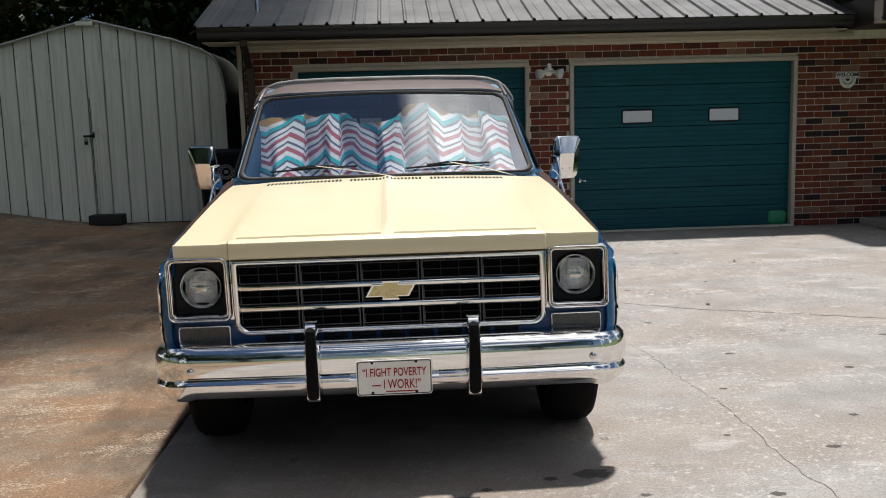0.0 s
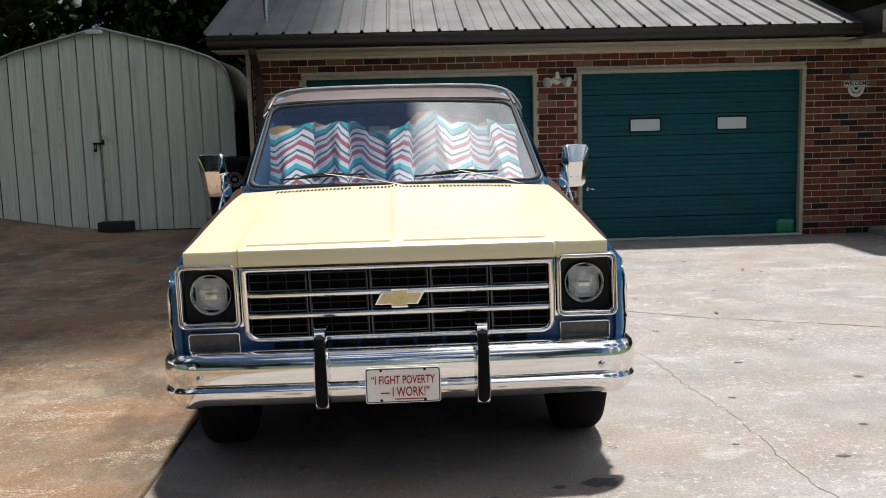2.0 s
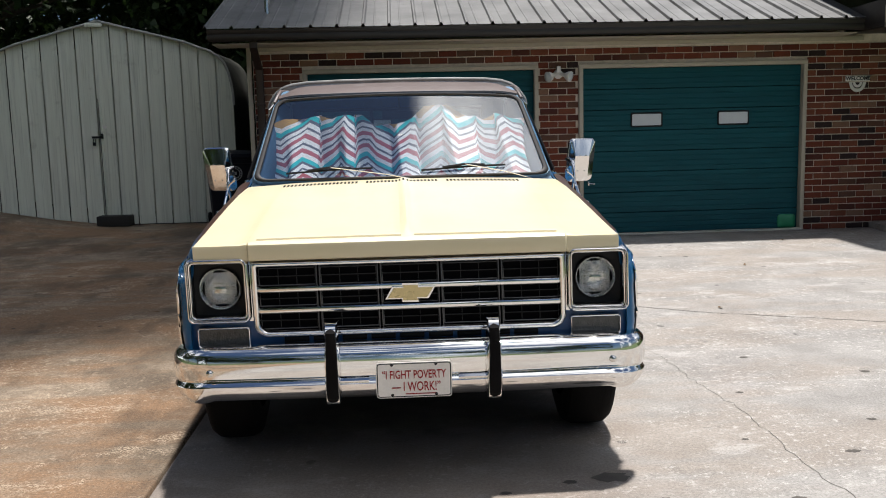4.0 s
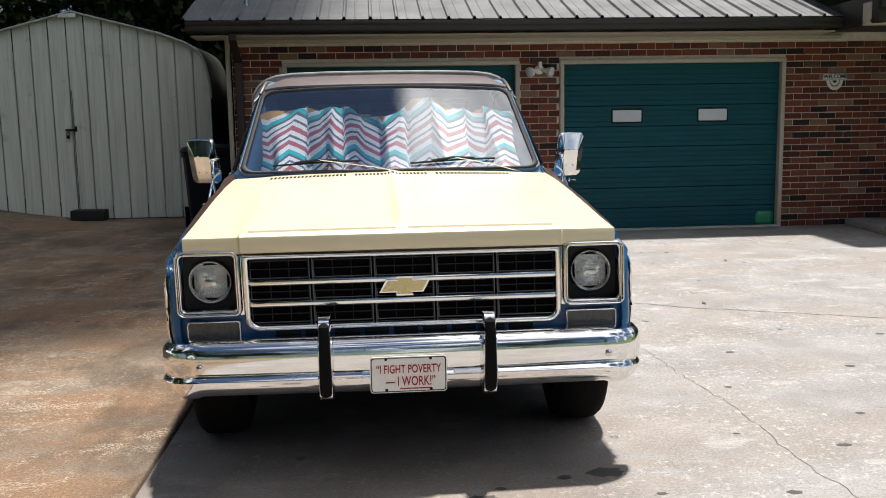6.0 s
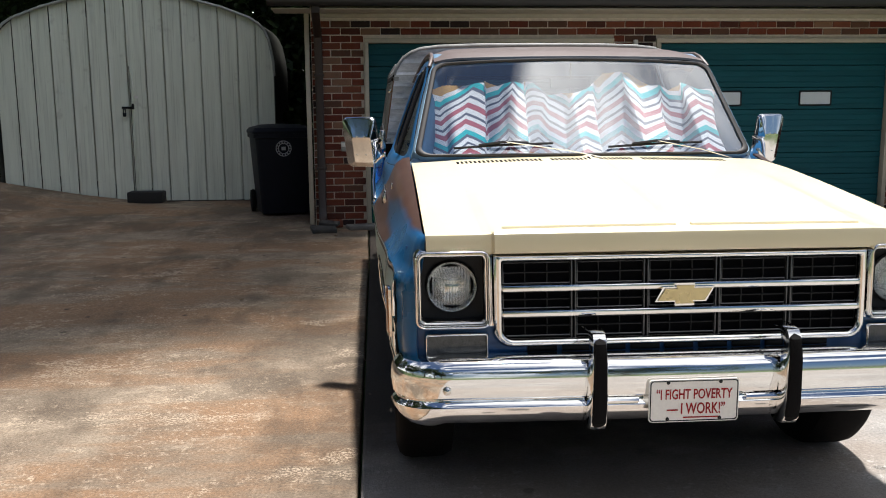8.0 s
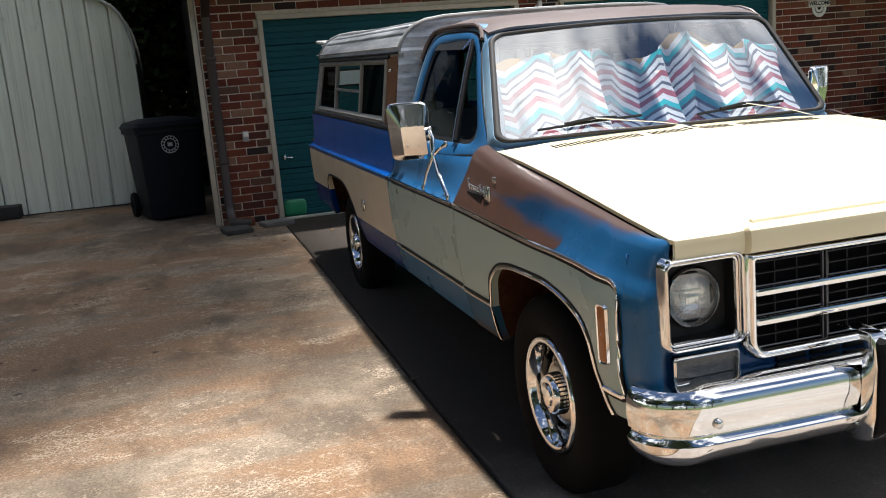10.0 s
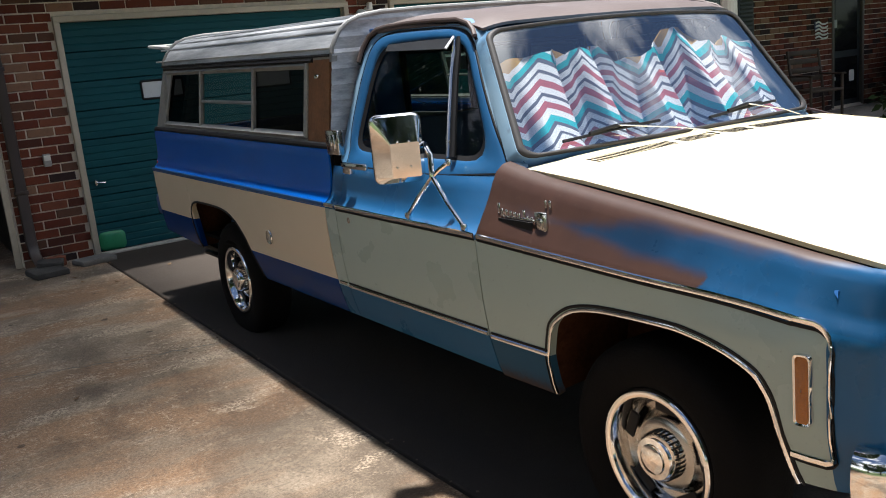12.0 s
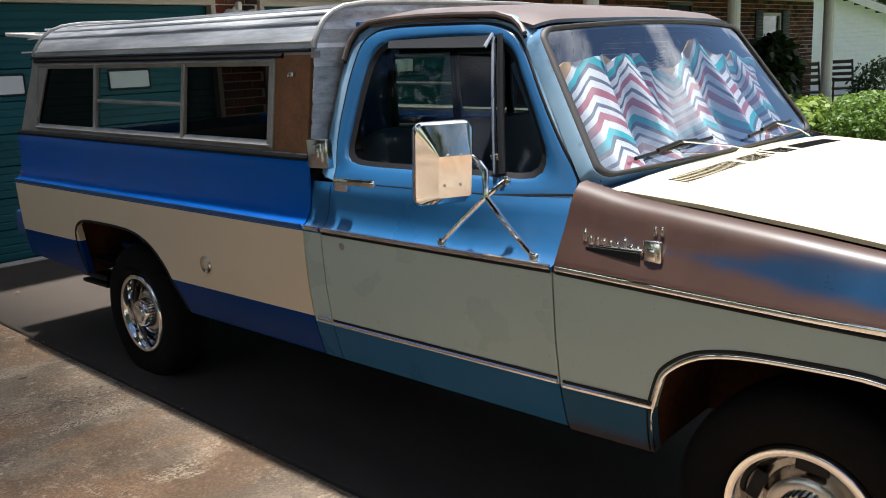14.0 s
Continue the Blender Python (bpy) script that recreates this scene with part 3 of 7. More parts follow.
def slab(name, x0, x1, y0, y1, mat, label=""):
    """A concrete slab with rounded arrises that follows the ground."""
    ny = max(2, int((y1 - y0) / 0.4))
    prof = [(x0, -0.12), (x0, -0.008), (x0 + 0.006, -0.001), (x0 + 0.014, 0.0)] + [(x0 + (x1 - x0) * k / 6, 0.0) for k in range(1, 6)] + \
           [(x1 - 0.014, 0.0), (x1 - 0.006, -0.001), (x1, -0.008), (x1, -0.12)]
    ys = [y0, y0 + 0.006] + [y0 + (y1 - y0) * k / ny for k in range(1, ny)] + [y1 - 0.006, y1]
    s = Shape()
    s.grid([[(x, y, gz(y) + dz - (0.006 if y in (y0, y1) and dz > -0.1 else 0)) for x, dz in prof] for y in ys])
    ob = part(name, s, mat, driveway, label, angle=60, outward=((x0 + x1) / 2, (y0 + y1) / 2, -5))
    return ob


ground = tagged(part("ground", sheet(-400, 400, -400, 400, 60, 60, 0.16), GRASS_GROUND, smooth=False, outward=(0, 0, -99)),
                "grassy open ground around the house and drive", "ground", kind="structure")
driveway = thing("driveway", (0, 5, 0), "weathered concrete driveway with stained slabs and joints", "driveway", kind="structure")
G = 0.007
slab("slab", -7.5, -1.08 - G, -5.0, 13.4, CONC_LEFT, "brown rust-stained concrete slab")
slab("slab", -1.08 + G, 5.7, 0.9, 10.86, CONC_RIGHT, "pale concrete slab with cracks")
slab("slab", -1.08 + G, 5.7, -5.0, 0.9 - 2 * G, CONC_RIGHT, "pale concrete slab")


def crack(pts, width, seed):
    """An irregular crack: a thin dark ribbon that wanders along points."""
    rng = random.Random(seed)
    left, right = [], []
    for (a, b), (c, d) in zip(pts, pts[1:]):
        n = max(2, int(math.hypot(c - a, d - b) / 0.05))
        nx, ny = -(d - b), c - a
        q = math.hypot(nx, ny)
        for k in range(n):
            t = k / n
            o = rng.uniform(-0.016, 0.016)
            w = width * rng.uniform(0.35, 1.0)
            x, y = a + (c - a) * t + nx / q * o, b + (d - b) * t + ny / q * o
            left.append((x + nx / q * w, y + ny / q * w, gz(y) + 0.0015))
            right.append((x - nx / q * w, y - ny / q * w, gz(y) + 0.0015))
    part("crack", Shape().grid([left, right]), OIL, driveway, "dark crack in the concrete", smooth=False, outward=(0, 5, -9))


crack([(1.35, 6.3), (1.46, 5.84), (1.55, 5.5), (1.58, 4.9), (1.64, 4.37), (1.63, 3.54), (1.66, 3.2), (1.70, 1.2)], 0.0022, 1)
crack([(0.9, 7.0), (1.7, 6.85), (2.29, 6.5), (3.4, 6.05), (5.6, 5.2)], 0.006, 2)
crack([(-6.0, 8.6), (-2.85, 7.97), (-2.2, 7.80), (-1.56, 7.58), (-1.1, 7.46)], 0.008, 3)


def spot(x, y, r, seed):
    rng = random.Random(seed)
    loop = [(x + r * (0.7 + 0.5 * rng.random()) * math.cos(a) * 1.6, y + r * (0.7 + 0.5 * rng.random()) * math.sin(a), gz(y) + 0.0012) for a in [2 * math.pi * k / 16 for k in range(16)]]
    part("oil_spot", Shape().cap(loop), OIL, driveway, "dark oil spot", smooth=False, outward=(x, y, -9))


for k, (x, y, r) in enumerate([(0.80, 3.53, 0.05), (0.62, 3.50, 0.02), (0.26, 3.33, 0.045), (0.19, 3.30, 0.025), (0.45, 3.28, 0.02), (0.35, 3.42, 0.016), (1.9, 3.7, 0.02), (2.2, 4.1, 0.016), (1.45, 3.25, 0.02), (2.6, 4.9, 0.022), (2.05, 5.3, 0.018), (1.75, 4.6, 0.014), (2.9, 3.9, 0.016), (2.35, 3.5, 0.02), (3.2, 5.6, 0.02), (1.5, 3.9, 0.012), (0.95, 3.3, 0.014), (-0.5, 3.25, 0.03), (-0.62, 3.32, 0.02)]):
    spot(x, y, r, 40 + k)

# ---- the garage and the house ----
WALL_Y = 10.91
GX0, GX1 = -1.66, 15.85
DOOR1, DOOR2 = (-1.045, 1.60), (2.18, 4.83)
DTOP = 2.09


# backing of mortar with real openings
back = Shape()
openings = [(DOOR1[0] - 0.05, DOOR1[1] + 0.05, -1, DTOP + 0.05), (DOOR2[0] - 0.05, DOOR2[1] + 0.05, -1, DTOP + 0.05),
            (6.90, 7.62, 0.75, 2.05), (9.82, 10.66, 0.22, 2.24), (13.35, 14.25, 0.75, 2.1)]
xs = sorted({GX0, GX1, *[o[0] for o in openings], *[o[1] for o in openings]})
for a, b in zip(xs, xs[1:]):
    hole = [o for o in openings if o[0] <= (a + b) / 2 <= o[1]]
    lo, hi = -0.1, 2.62
    if hole:
        if hole[0][2] > lo:
            back.box(((a + b) / 2, WALL_Y + 0.112, (lo + hole[0][2]) / 2), (b - a, 0.2, hole[0][2] - lo))
        back.box(((a + b) / 2, WALL_Y + 0.112, (hole[0][3] + hi) / 2), (b - a, 0.2, hi - hole[0][3]))
    else:
        back.box(((a + b) / 2, WALL_Y + 0.112, (lo + hi) / 2), (b - a, 0.2, hi - lo))
wall_south = tagged(part("wall_south", back, MORTAR, smooth=False), "red brick garage and porch wall with pale mortar", "wall", kind="structure")

rest = Shape()
for x0, x1, y0, y1 in ((GX0 + 0.02, GX0 + 0.22, WALL_Y + 0.215, 17.5), (GX1 - 0.22, GX1 - 0.02, WALL_Y + 0.215, 17.5), (GX0 + 0.02, GX1 - 0.02, 17.5, 17.7)):
    rest.box(((x0 + x1) / 2, (y0 + y1) / 2, 1.25), (x1 - x0, y1 - y0, 2.7))
# gutter brown puts the shade of the narrow side gap into these walls
tagged(part("wall_north", rest, GUTTER_BROWN, smooth=False), "walls behind the garage front, coloured dark for shade", "wall", kind="structure")
tagged(part("ceiling", Shape().box((7.1, 14.2, 2.5), (17.2, 6.2, 0.06)), TRIM_TAN, smooth=False), "plain ceiling over the garage and rooms", "ceiling", kind="structure")
tagged(part("floor", Shape().box((7.1, 14.3, 0.03), (17.2, 6.3, 0.14)), CONC_RIGHT, smooth=False), "concrete floor inside the garage", "floor", kind="structure")


def garage_door(x0, x1, flip, num):
    """A sectional door: trim, four sections with pressed ribs, two small panes, handle."""
    d = thing(f"door_{num}", ((x0 + x1) / 2, WALL_Y + 0.1, 0.1), "closed dark green ribbed sectional garage door with tan trim", "garage door", kind="structure")
    s = Shape()
    for xx in (x0 - 0.025, x1 + 0.025):
        s.box((xx, WALL_Y + 0.015, (DTOP + 0.10) / 2 + 0.02), (0.05, 0.10, DTOP - 0.05), 0.006)
    s.box(((x0 + x1) / 2, WALL_Y + 0.013, DTOP + 0.025), (x1 - x0 + 0.1, 0.104, 0.05), 0.006)
    part("door_frame", s, TRIM_TAN, d, "tan painted trim")
    zb, n = 0.125, 8
    h = (DTOP - zb) / n
    y = WALL_Y + 0.055
    wz = (1.405, 1.55)
    wins = [(x0 + 0.60, x0 + 0.96), (x0 + 1.655, x0 + 2.015)]
    for i in range(n):
        p = Shape()
        za, zc = zb + i * h, zb + (i + 1) * h
        prof = [(za, 0.02), (za + 0.006, 0.0)]
        for k in range(1, 4):
            q = za + h * k / 4
            prof += [(q - 0.008, 0.0), (q - 0.003, 0.0045), (q + 0.003, 0.0045), (q + 0.008, -0.0015)]
        prof += [(zc - 0.006, 0.0), (zc, 0.02)]
        p.grid([[(x, y + dy, z) for z, dy in prof] for x in (x0, x1)])
        part("door_panel", p, DOOR_GREEN, d, outward=((x0 + x1) / 2, y + 5, za), thick=0.02)
    for a, b in wins:
        f = Shape()
        w, hh = b - a, wz[1] - wz[0]
        ring_xz(f, rounded(w + 0.03, hh + 0.03, 0.02), rounded(w - 0.01, hh - 0.01, 0.012), ((a + b) / 2, (wz[0] + wz[1]) / 2), y, y - 0.002, 0.012)
        fr = part("window_frame", f, BLACK, d, "black rubber window frame")
        g = Shape().cap([((a + b) / 2 + u, y - 0.004, (wz[0] + wz[1]) / 2 + v) for u, v in rounded(w, hh, 0.015)])
        part("pane", g, WHITE_GLAZE, fr, "milky white pane", thick=0.006, outward=((a + b) / 2, y + 3, 1.5))
    part("threshold", Shape().box(((x0 + x1) / 2, WALL_Y - 0.035, 0.118), (x1 - x0 + 0.04, 0.11, 0.024), 0.006), PALE_CONC, d, "pale concrete threshold")
    hx = x0 + 0.075
    hd = Shape().box((hx, y - 0.012, 0.735), (0.02, 0.024, 0.05), 0.004)
    hd.tube([(hx, y - 0.024, 0.735), (hx + 0.045, y - 0.03, 0.73), (hx + 0.075, y - 0.028, 0.725)], 0.008)
    part("handle", hd, STEEL, d, "small worn metal latch handle")
    gx = x0 + 0.13 if flip else x1 - 0.13
    g = Shape()
    g.grid([[(gx + u * k, y - 0.028 * math.sin(math.acos(min(1, k))) - 0.003, 0.21 + v * k) for u, v in rounded(0.23, 0.17, 0.05)] for k in (1.0, 0.9, 0.6, 0.25, 0.02)], True)
    part("corner_cover", g, GREEN_PLASTIC, d, "bright green plastic corner cover", thick=0.004, outward=(gx, y + 1, 0.2))
    return d


garage_door(DOOR1[0], DOOR1[1], True, 1)
garage_door(DOOR2[0], DOOR2[1], False, 2)

# soffit, fascia, gutter
EAVE_Y = 10.36
s = Shape()
s.box((1.62, (EAVE_Y + 0.06 + WALL_Y) / 2, 2.405), (7.3, WALL_Y - EAVE_Y - 0.06, 0.012))
soffit = tagged(part("soffit", s, TRIM_TAN, smooth=False), "tan painted soffit board under the garage eave", "soffit", kind="structure")
part("frieze_board", Shape().box((1.95, WALL_Y - 0.02, 2.375), (7.2, 0.035, 0.045), 0.004), TRIM_TAN, soffit, "tan frieze board")
gut = thing("gutter", (1.6, EAVE_Y, 2.45), "dark brown metal gutter along the garage eave", "gutter", kind="structure")
prof = [(0.055, 2.545), (0.055, 2.43), (0.0, 2.425), (-0.045, 2.44), (-0.06, 2.47), (-0.052, 2.50), (-0.07, 2.52), (-0.075, 2.545), (-0.065, 2.548), (-0.055, 2.52)]
g = Shape().grid([[(x, EAVE_Y + dy, z) for dy, z in prof] for x in (-2.06, 0.4, 2.8, 5.30)])
part("trough", g, GUTTER_BROWN, gut, angle=50, thick=0.003, outward=(1.6, EAVE_Y, 2.8))
part("end_cap", Shape().prism([(-2.062, EAVE_Y + dy, z) for dy, z in prof[:8]], (0.004, 0, 0)), GUTTER_BROWN, gut, smooth=False)
part("end_cap", Shape().prism([(5.298, EAVE_Y + dy, z) for dy, z in prof[:8]], (0.004, 0, 0)), GUTTER_BROWN, gut, smooth=False)

# metal roof with standing ribs, each sheet a part
roof = thing("roof", (1.6, 13, 2.6), "weathered grey ribbed metal roof over the garage", "roof", kind="structure")
pitch = math.tan(radians(19))


def roof_z(y):
    return 2.56 + (y - EAVE_Y + 0.07) * pitch


RX0, RX1 = -2.10, 5.34
cols = 26
for i in range(cols):
    a = RX0 + (RX1 - RX0) * i / cols
    b = RX0 + (RX1 - RX0) * (i + 1) / cols
    pf = [(a, 0.0), (a + 0.012, 0.028), (a + 0.030, 0.028), (a + 0.045, 0.0), (a + 0.13, 0.0), (a + 0.135, 0.004), (a + 0.15, 0.004), (a + 0.155, 0.0), (b, 0.0)]
    p = Shape().grid([[(x, y, roof_z(y) + dz) for x, dz in pf] for y in (EAVE_Y - 0.07, 14.2)])
    part("roof_sheet", p, ROOF_METAL, roof, thick=0.004, outward=(1.6, 12, 0), angle=25)
part("roof_back", Shape().box((1.62, 16.0, roof_z(14.2) - 0.62), (7.44, 3.8, 0.02), m=pose(0, 0, 0, -19)), ROOF_METAL, roof, smooth=False)
part("roof_vent", Shape().tube([(-1.48, 11.0, roof_z(11.0) - 0.02), (-1.48, 11.0, roof_z(11) + 0.22)], 0.03), STEEL, roof, "small metal vent pipe")
# same shade-dark brown as the side walls below
gable = Shape().prism([(RX0 + 0.46, WALL_Y + 0.01, 2.5), (RX0 + 0.46, 17.6, 2.5), (RX0 + 0.46, 14.2, roof_z(14.2) - 0.04)], (0.05, 0, 0))
tagged(part("gable_wall", gable, GUTTER_BROWN, smooth=False), "gable end of the garage, coloured dark for shade", "gable wall", kind="structure")

# ---- the pickup truck ----
truck = thing("pickup_truck", (0, 6.0, 0), "old pickup truck, cream hood, faded blue sides, brown primer", "pickup truck")
LOWER = [(0.40, 0.925), (0.47, 0.955), (0.58, 0.983), (0.72, 0.998), (0.86, 1.003), (1.0, 1.004)]


def crease(y):
    return 0.680 + 0.0515 * y - 0.016 * (max(0.0, 4.10 - y) / 0.4) ** 2 if y < 4.96 else 0.888 + 0.0095 * y


def taper(y):
    """How far the fender draws in towards the nose."""
    return 0.030 * max(0.0, 4.95 - y) + 0.045 * (max(0.0, 3.82 - y) / 0.16) ** 1.6


def side_low(y, z):
    front, nose = min(1.0, max(0.0, (4.30 - y) / 0.50)), min(1.0, max(0.0, (3.86 - y) / 0.16))
    k = min(1.0, max(0.0, (z - 0.79) / 0.11))
    tuck = 0.024 * k * k * (3 - 2 * k) * front * front * (3 - 2 * front)
    flare = 0.016 * min(1.0, max(0.0, (0.74 - z) / 0.12)) * nose
    return lerp(LOWER, z) - taper(y) - tuck + flare


ARCH_F = [(3.803, 0.44), (3.811, 0.478), (3.83, 0.56), (3.85, 0.642), (3.87, 0.682), (3.895, 0.712), (3.945, 0.737), (3.999, 0.755), (4.077, 0.771), (4.16, 0.779),
          (4.348, 0.778), (4.44, 0.771), (4.509, 0.757), (4.553, 0.738), (4.587, 0.716), (4.617, 0.69), (4.635, 0.66), (4.656, 0.6), (4.667, 0.559), (4.673, 0.5), (4.677, 0.44)]
ARCH_R = [(7.09, 0.46), (7.115, 0.52), (7.16, 0.60), (7.21, 0.675), (7.28, 0.735), (7.37, 0.775), (7.47, 0.797), (7.60, 0.806), (7.78, 0.808), (7.92, 0.806),
          (7.99, 0.798), (8.05, 0.775), (8.085, 0.735), (8.098, 0.68), (8.095, 0.60), (8.075, 0.50)]



def flowing(pts, n=3):
    """A smooth curve through points, n steps from one to the next."""
    out = []
    for i in range(len(pts) - 1):
        p0, p1, p2, p3 = (Vector(pts[max(0, min(len(pts) - 1, k))]) for k in (i - 1, i, i + 1, i + 2))
        for k in range(n):
            t = k / n
            q = 0.5 * (2 * p1 + (p2 - p0) * t + (2 * p0 - 5 * p1 + 4 * p2 - p3) * t * t + (3 * p1 - p0 - 3 * p2 + p3) * t ** 3)
            out.append((round(q.x, 4), q.y))
    return out + [pts[-1]]


ARCH_F, ARCH_R = flowing(ARCH_F), flowing(ARCH_R)


def columns(y0, y1, arch, step=0.06):
    ys = {round(y0, 4), round(y1, 4)}
    ys |= {round(y0 + (y1 - y0) * k / max(1, int((y1 - y0) / step)), 4) for k in range(1, int((y1 - y0) / step))}
    if arch:
        a, b = arch[0][0], max(p[0] for p in arch)
        ys = {y for y in ys if not a - 0.03 < y < b + 0.03} | {p[0] for p in arch} | {a - 0.002, b + 0.002, a - 0.03, b + 0.03}
    return sorted(y for y in ys if y0 <= y <= y1)


def side_panel(y0, y1, bottom, upper, arch=None, n_low=14, n_up=8, inset=None):
    """A side panel: columns from the sill or the wheel opening up to the crease, then over the shoulder."""
    rows = []
    mono = sorted(arch) if arch else None
    for y in columns(y0, y1, arch):
        lo = bottom(y)
        if arch and mono[0][0] <= y <= mono[-1][0]:
            lo = lerp(mono, y)
        zc = crease(y)
        row = [(side_low(y, lo) - 0.03, y, lo + 0.004)]
        row += [(side_low(y, lo + (zc - lo) * k / n_low), y, lo + (zc - lo) * k / n_low) for k in range(n_low + 1)]
        row += [upper(y, k / n_up) for k in range(1, n_up + 1)]
        rows.append(row)
    return rows


def both_sides(name, rows, mat, label="", thick=0.008, parent=None):
    """The panel on the passenger side (-x) and its mirror image."""
    obs = []
    for sx in (-1, 1):
        s = Shape().grid([[(sx * x, y, z) for x, y, z in r] for r in rows])
        obs.append(part(name, s, mat, parent or truck, label, outward=(0, rows[len(rows) // 2][0][1], 0.5), thick=thick, angle=38))
    return obs


# hood
HOOD = [(3.570, 0.921), (3.561, 0.928), (3.558, 0.945), (3.558, 0.968), (3.561, 0.985), (3.569, 0.9915), (3.582, 0.9945), (3.60, 0.997), (3.66, 1.004), (3.8, 1.020), (4.0, 1.046), (4.3, 1.083),
        (4.6, 1.115), (4.83, 1.1334), (4.885, 1.136)]


def hood_half(y):
    return 0.836 - 0.012 * (y - 3.56) / 1.3


def hood_z(x, y, z):
    k = min(1.0, max(0.0, (y - 3.556) / 0.022))
    ax = abs(x)
    drop = 0.012 * min(1, max(0, (ax - 0.615) / 0.05)) * (1 - 0.8 * min(1, max(0, (y - 3.6) / 1.0)))
    ridge = 0.019 * math.exp(-(x / 0.022) ** 2) * min(1, max(0, (y - 3.59) / 0.05)) * (1 - 0.5 * min(1, max(0, (y - 3.7))))
    crown = 0.006 + 0.016 * min(1.0, max(0.0, (y - 3.62) / 0.6))
    return z + k * (crown * (1 - (x / 0.83) ** 2) - drop + ridge)


hx = sorted({*[-1 + 2 * i / 56 for i in range(57)], -0.03, 0.03, -0.015, 0.015, -0.74, 0.74, -0.76, 0.76, -0.78, 0.78})
s = Shape()
s.grid([[(u * hood_half(y), y - 0.012 * (1 - u * u) * (1 if y < 3.7 else 0) - (0.016 if abs(u) < 0.745 and y < 3.61 else 0), hood_z(u * hood_half(y), y, z)) for u in hx] for y, z in HOOD])
part("hood", s, CREAM, truck, "cream painted hood with a centre ridge", outward=(0, 4.2, 0), thick=0.012, angle=30)
for a, b in ((-0.59, -0.025), (0.025, 0.59)):
    pts = [(a + (b - a) * k / 10, 3.584 - 0.011 * (1 - ((a + (b - a) * k / 10) / 0.83) ** 2), hood_z(a + (b - a) * k / 10, 3.588, 0.9955) + 0.0015) for k in range(11)]
    part("hood_bead", Shape().tube(pts, 0.0085, 8), CREAM, truck, "raised cream bead")
for gx0, gx1 in ((-0.63, -0.235), (-0.198, 0.182), (0.222, 0.612)):
    s = Shape()
    n = 20
    for i in range(n):
        x = gx0 + (gx1 - gx0) * (i + 0.5) / n
        zz = hood_z(x, 4.775, lerp([(p[0], p[1]) for p in HOOD], 4.775))
        s.box((x, 4.775, zz - 0.0015), (0.0108, 0.066, 0.005), 0.0, pose(0, 0, 0, 4.57))
    part("cowl_vent", s, GRILLE_BLACK, truck, "row of dark cowl vent slots", smooth=False)

# cowl apron under the windshield
s = Shape().grid([[(u * 0.815, y, z - 0.03 * abs(u) ** 6) for u in [-1 + k / 12 for k in range(25)]] for y, z in ((4.888, 1.128), (4.91, 1.140), (4.95, 1.146), (5.05, 1.12))])
part("cowl", s, BLUE_PANEL, truck, outward=(0, 4.95, 0), thick=0.01)


# front fenders
def fender_top(y, t):
    zc, xc = crease(y), side_low(y, crease(y))
    xs, zs = hood_half(y) + 0.006, lerp([(3.56, 0.948), (3.60, 0.972), (3.8, 0.996), (4.3, 1.062), (4.8, 1.122), (4.97, 1.160)], y)
    path = [(0, xc, zc), (0.12, xc - 0.012, zc + 0.10 * (zs - zc)), (0.45, xc - 0.45 * (xc - xs) * 0.9, zc + 0.52 * (zs - zc)),
            (0.72, xs + 0.40 * (xc - xs), zc + 0.86 * (zs - zc)), (0.88, xs + 0.18 * (xc - xs), zs - 0.004), (1.0, xs, zs)]
    return (lerp([(a, b) for a, b, c in path], t), y, lerp([(a, c) for a, b, c in path], t))


rows = side_panel(3.66, 4.960, lambda y: 0.43 if y > 4.5 else 0.445, fender_top, ARCH_F)
nose = []
for k in range(7):
    a = k / 6 * math.pi / 2
    nose.append([(p[0] - (0.046 * (1 - math.sin(a))) * min(1, max(0, (p[0] - 0.80) / 0.1)), 3.66 - 0.075 * math.cos(a) + 0.0, p[2]) for p in rows[0]])
both_sides("front_fender", nose + rows[1:], FENDER_PAINT, "front fender, grey-green inset, blue paint and brown primer")


# doors, cab corners and bed sides
def shoulder(y, t):
    zc, xc = crease(y), side_low(y, crease(y))
    top = lerp([(1.08, 0.940), (1.105, 0.930)], 1.105)
    path = [(0, xc, zc), (0.10, xc - 0.017, zc + 0.009), (0.22, xc - 0.033, zc + 0.024), (0.40, xc - 0.047, zc + 0.055), (0.65, xc - 0.056, zc + 0.100), (0.85, xc - 0.063, 1.080), (1.0, top, 1.105)]
    inn = 0.085 * max(0.0, (5.45 - y) / 0.5) ** 1.4 * t ** 1.5
    return (lerp([(a, b) for a, b, c in path], t) - inn, y, lerp([(a, c) for a, b, c in path], t))


door_rows = side_panel(4.966, 5.997, lambda y: 0.44, shoulder, n_up=12)
doors = both_sides("door", door_rows, DOOR_PAINT, "faded blue door with a grey-green inset")
both_sides("cab_corner", side_panel(6.002, 6.101, lambda y: 0.44, shoulder, n_up=12), DOOR_PAINT)


def bed_top(y, t):
    zc, xc = crease(y), side_low(y, crease(y))
    zt = 1.176 + (y - 6.1) * 0.017
    path = [(0, xc, zc), (0.08, xc - 0.016, zc + 0.010), (0.18, xc - 0.032, zc + 0.026), (0.32, xc - 0.044, zc + 0.058), (0.5, xc - 0.052, zc + 0.105), (0.68, xc - 0.055, zc + 0.16), (0.84, xc - 0.055, zt - 0.012), (0.92, xc - 0.062, zt), (1.0, xc - 0.13, zt)]
    return (lerp([(a, b) for a, b, c in path], t), y, lerp([(a, c) for a, b, c in path], t))


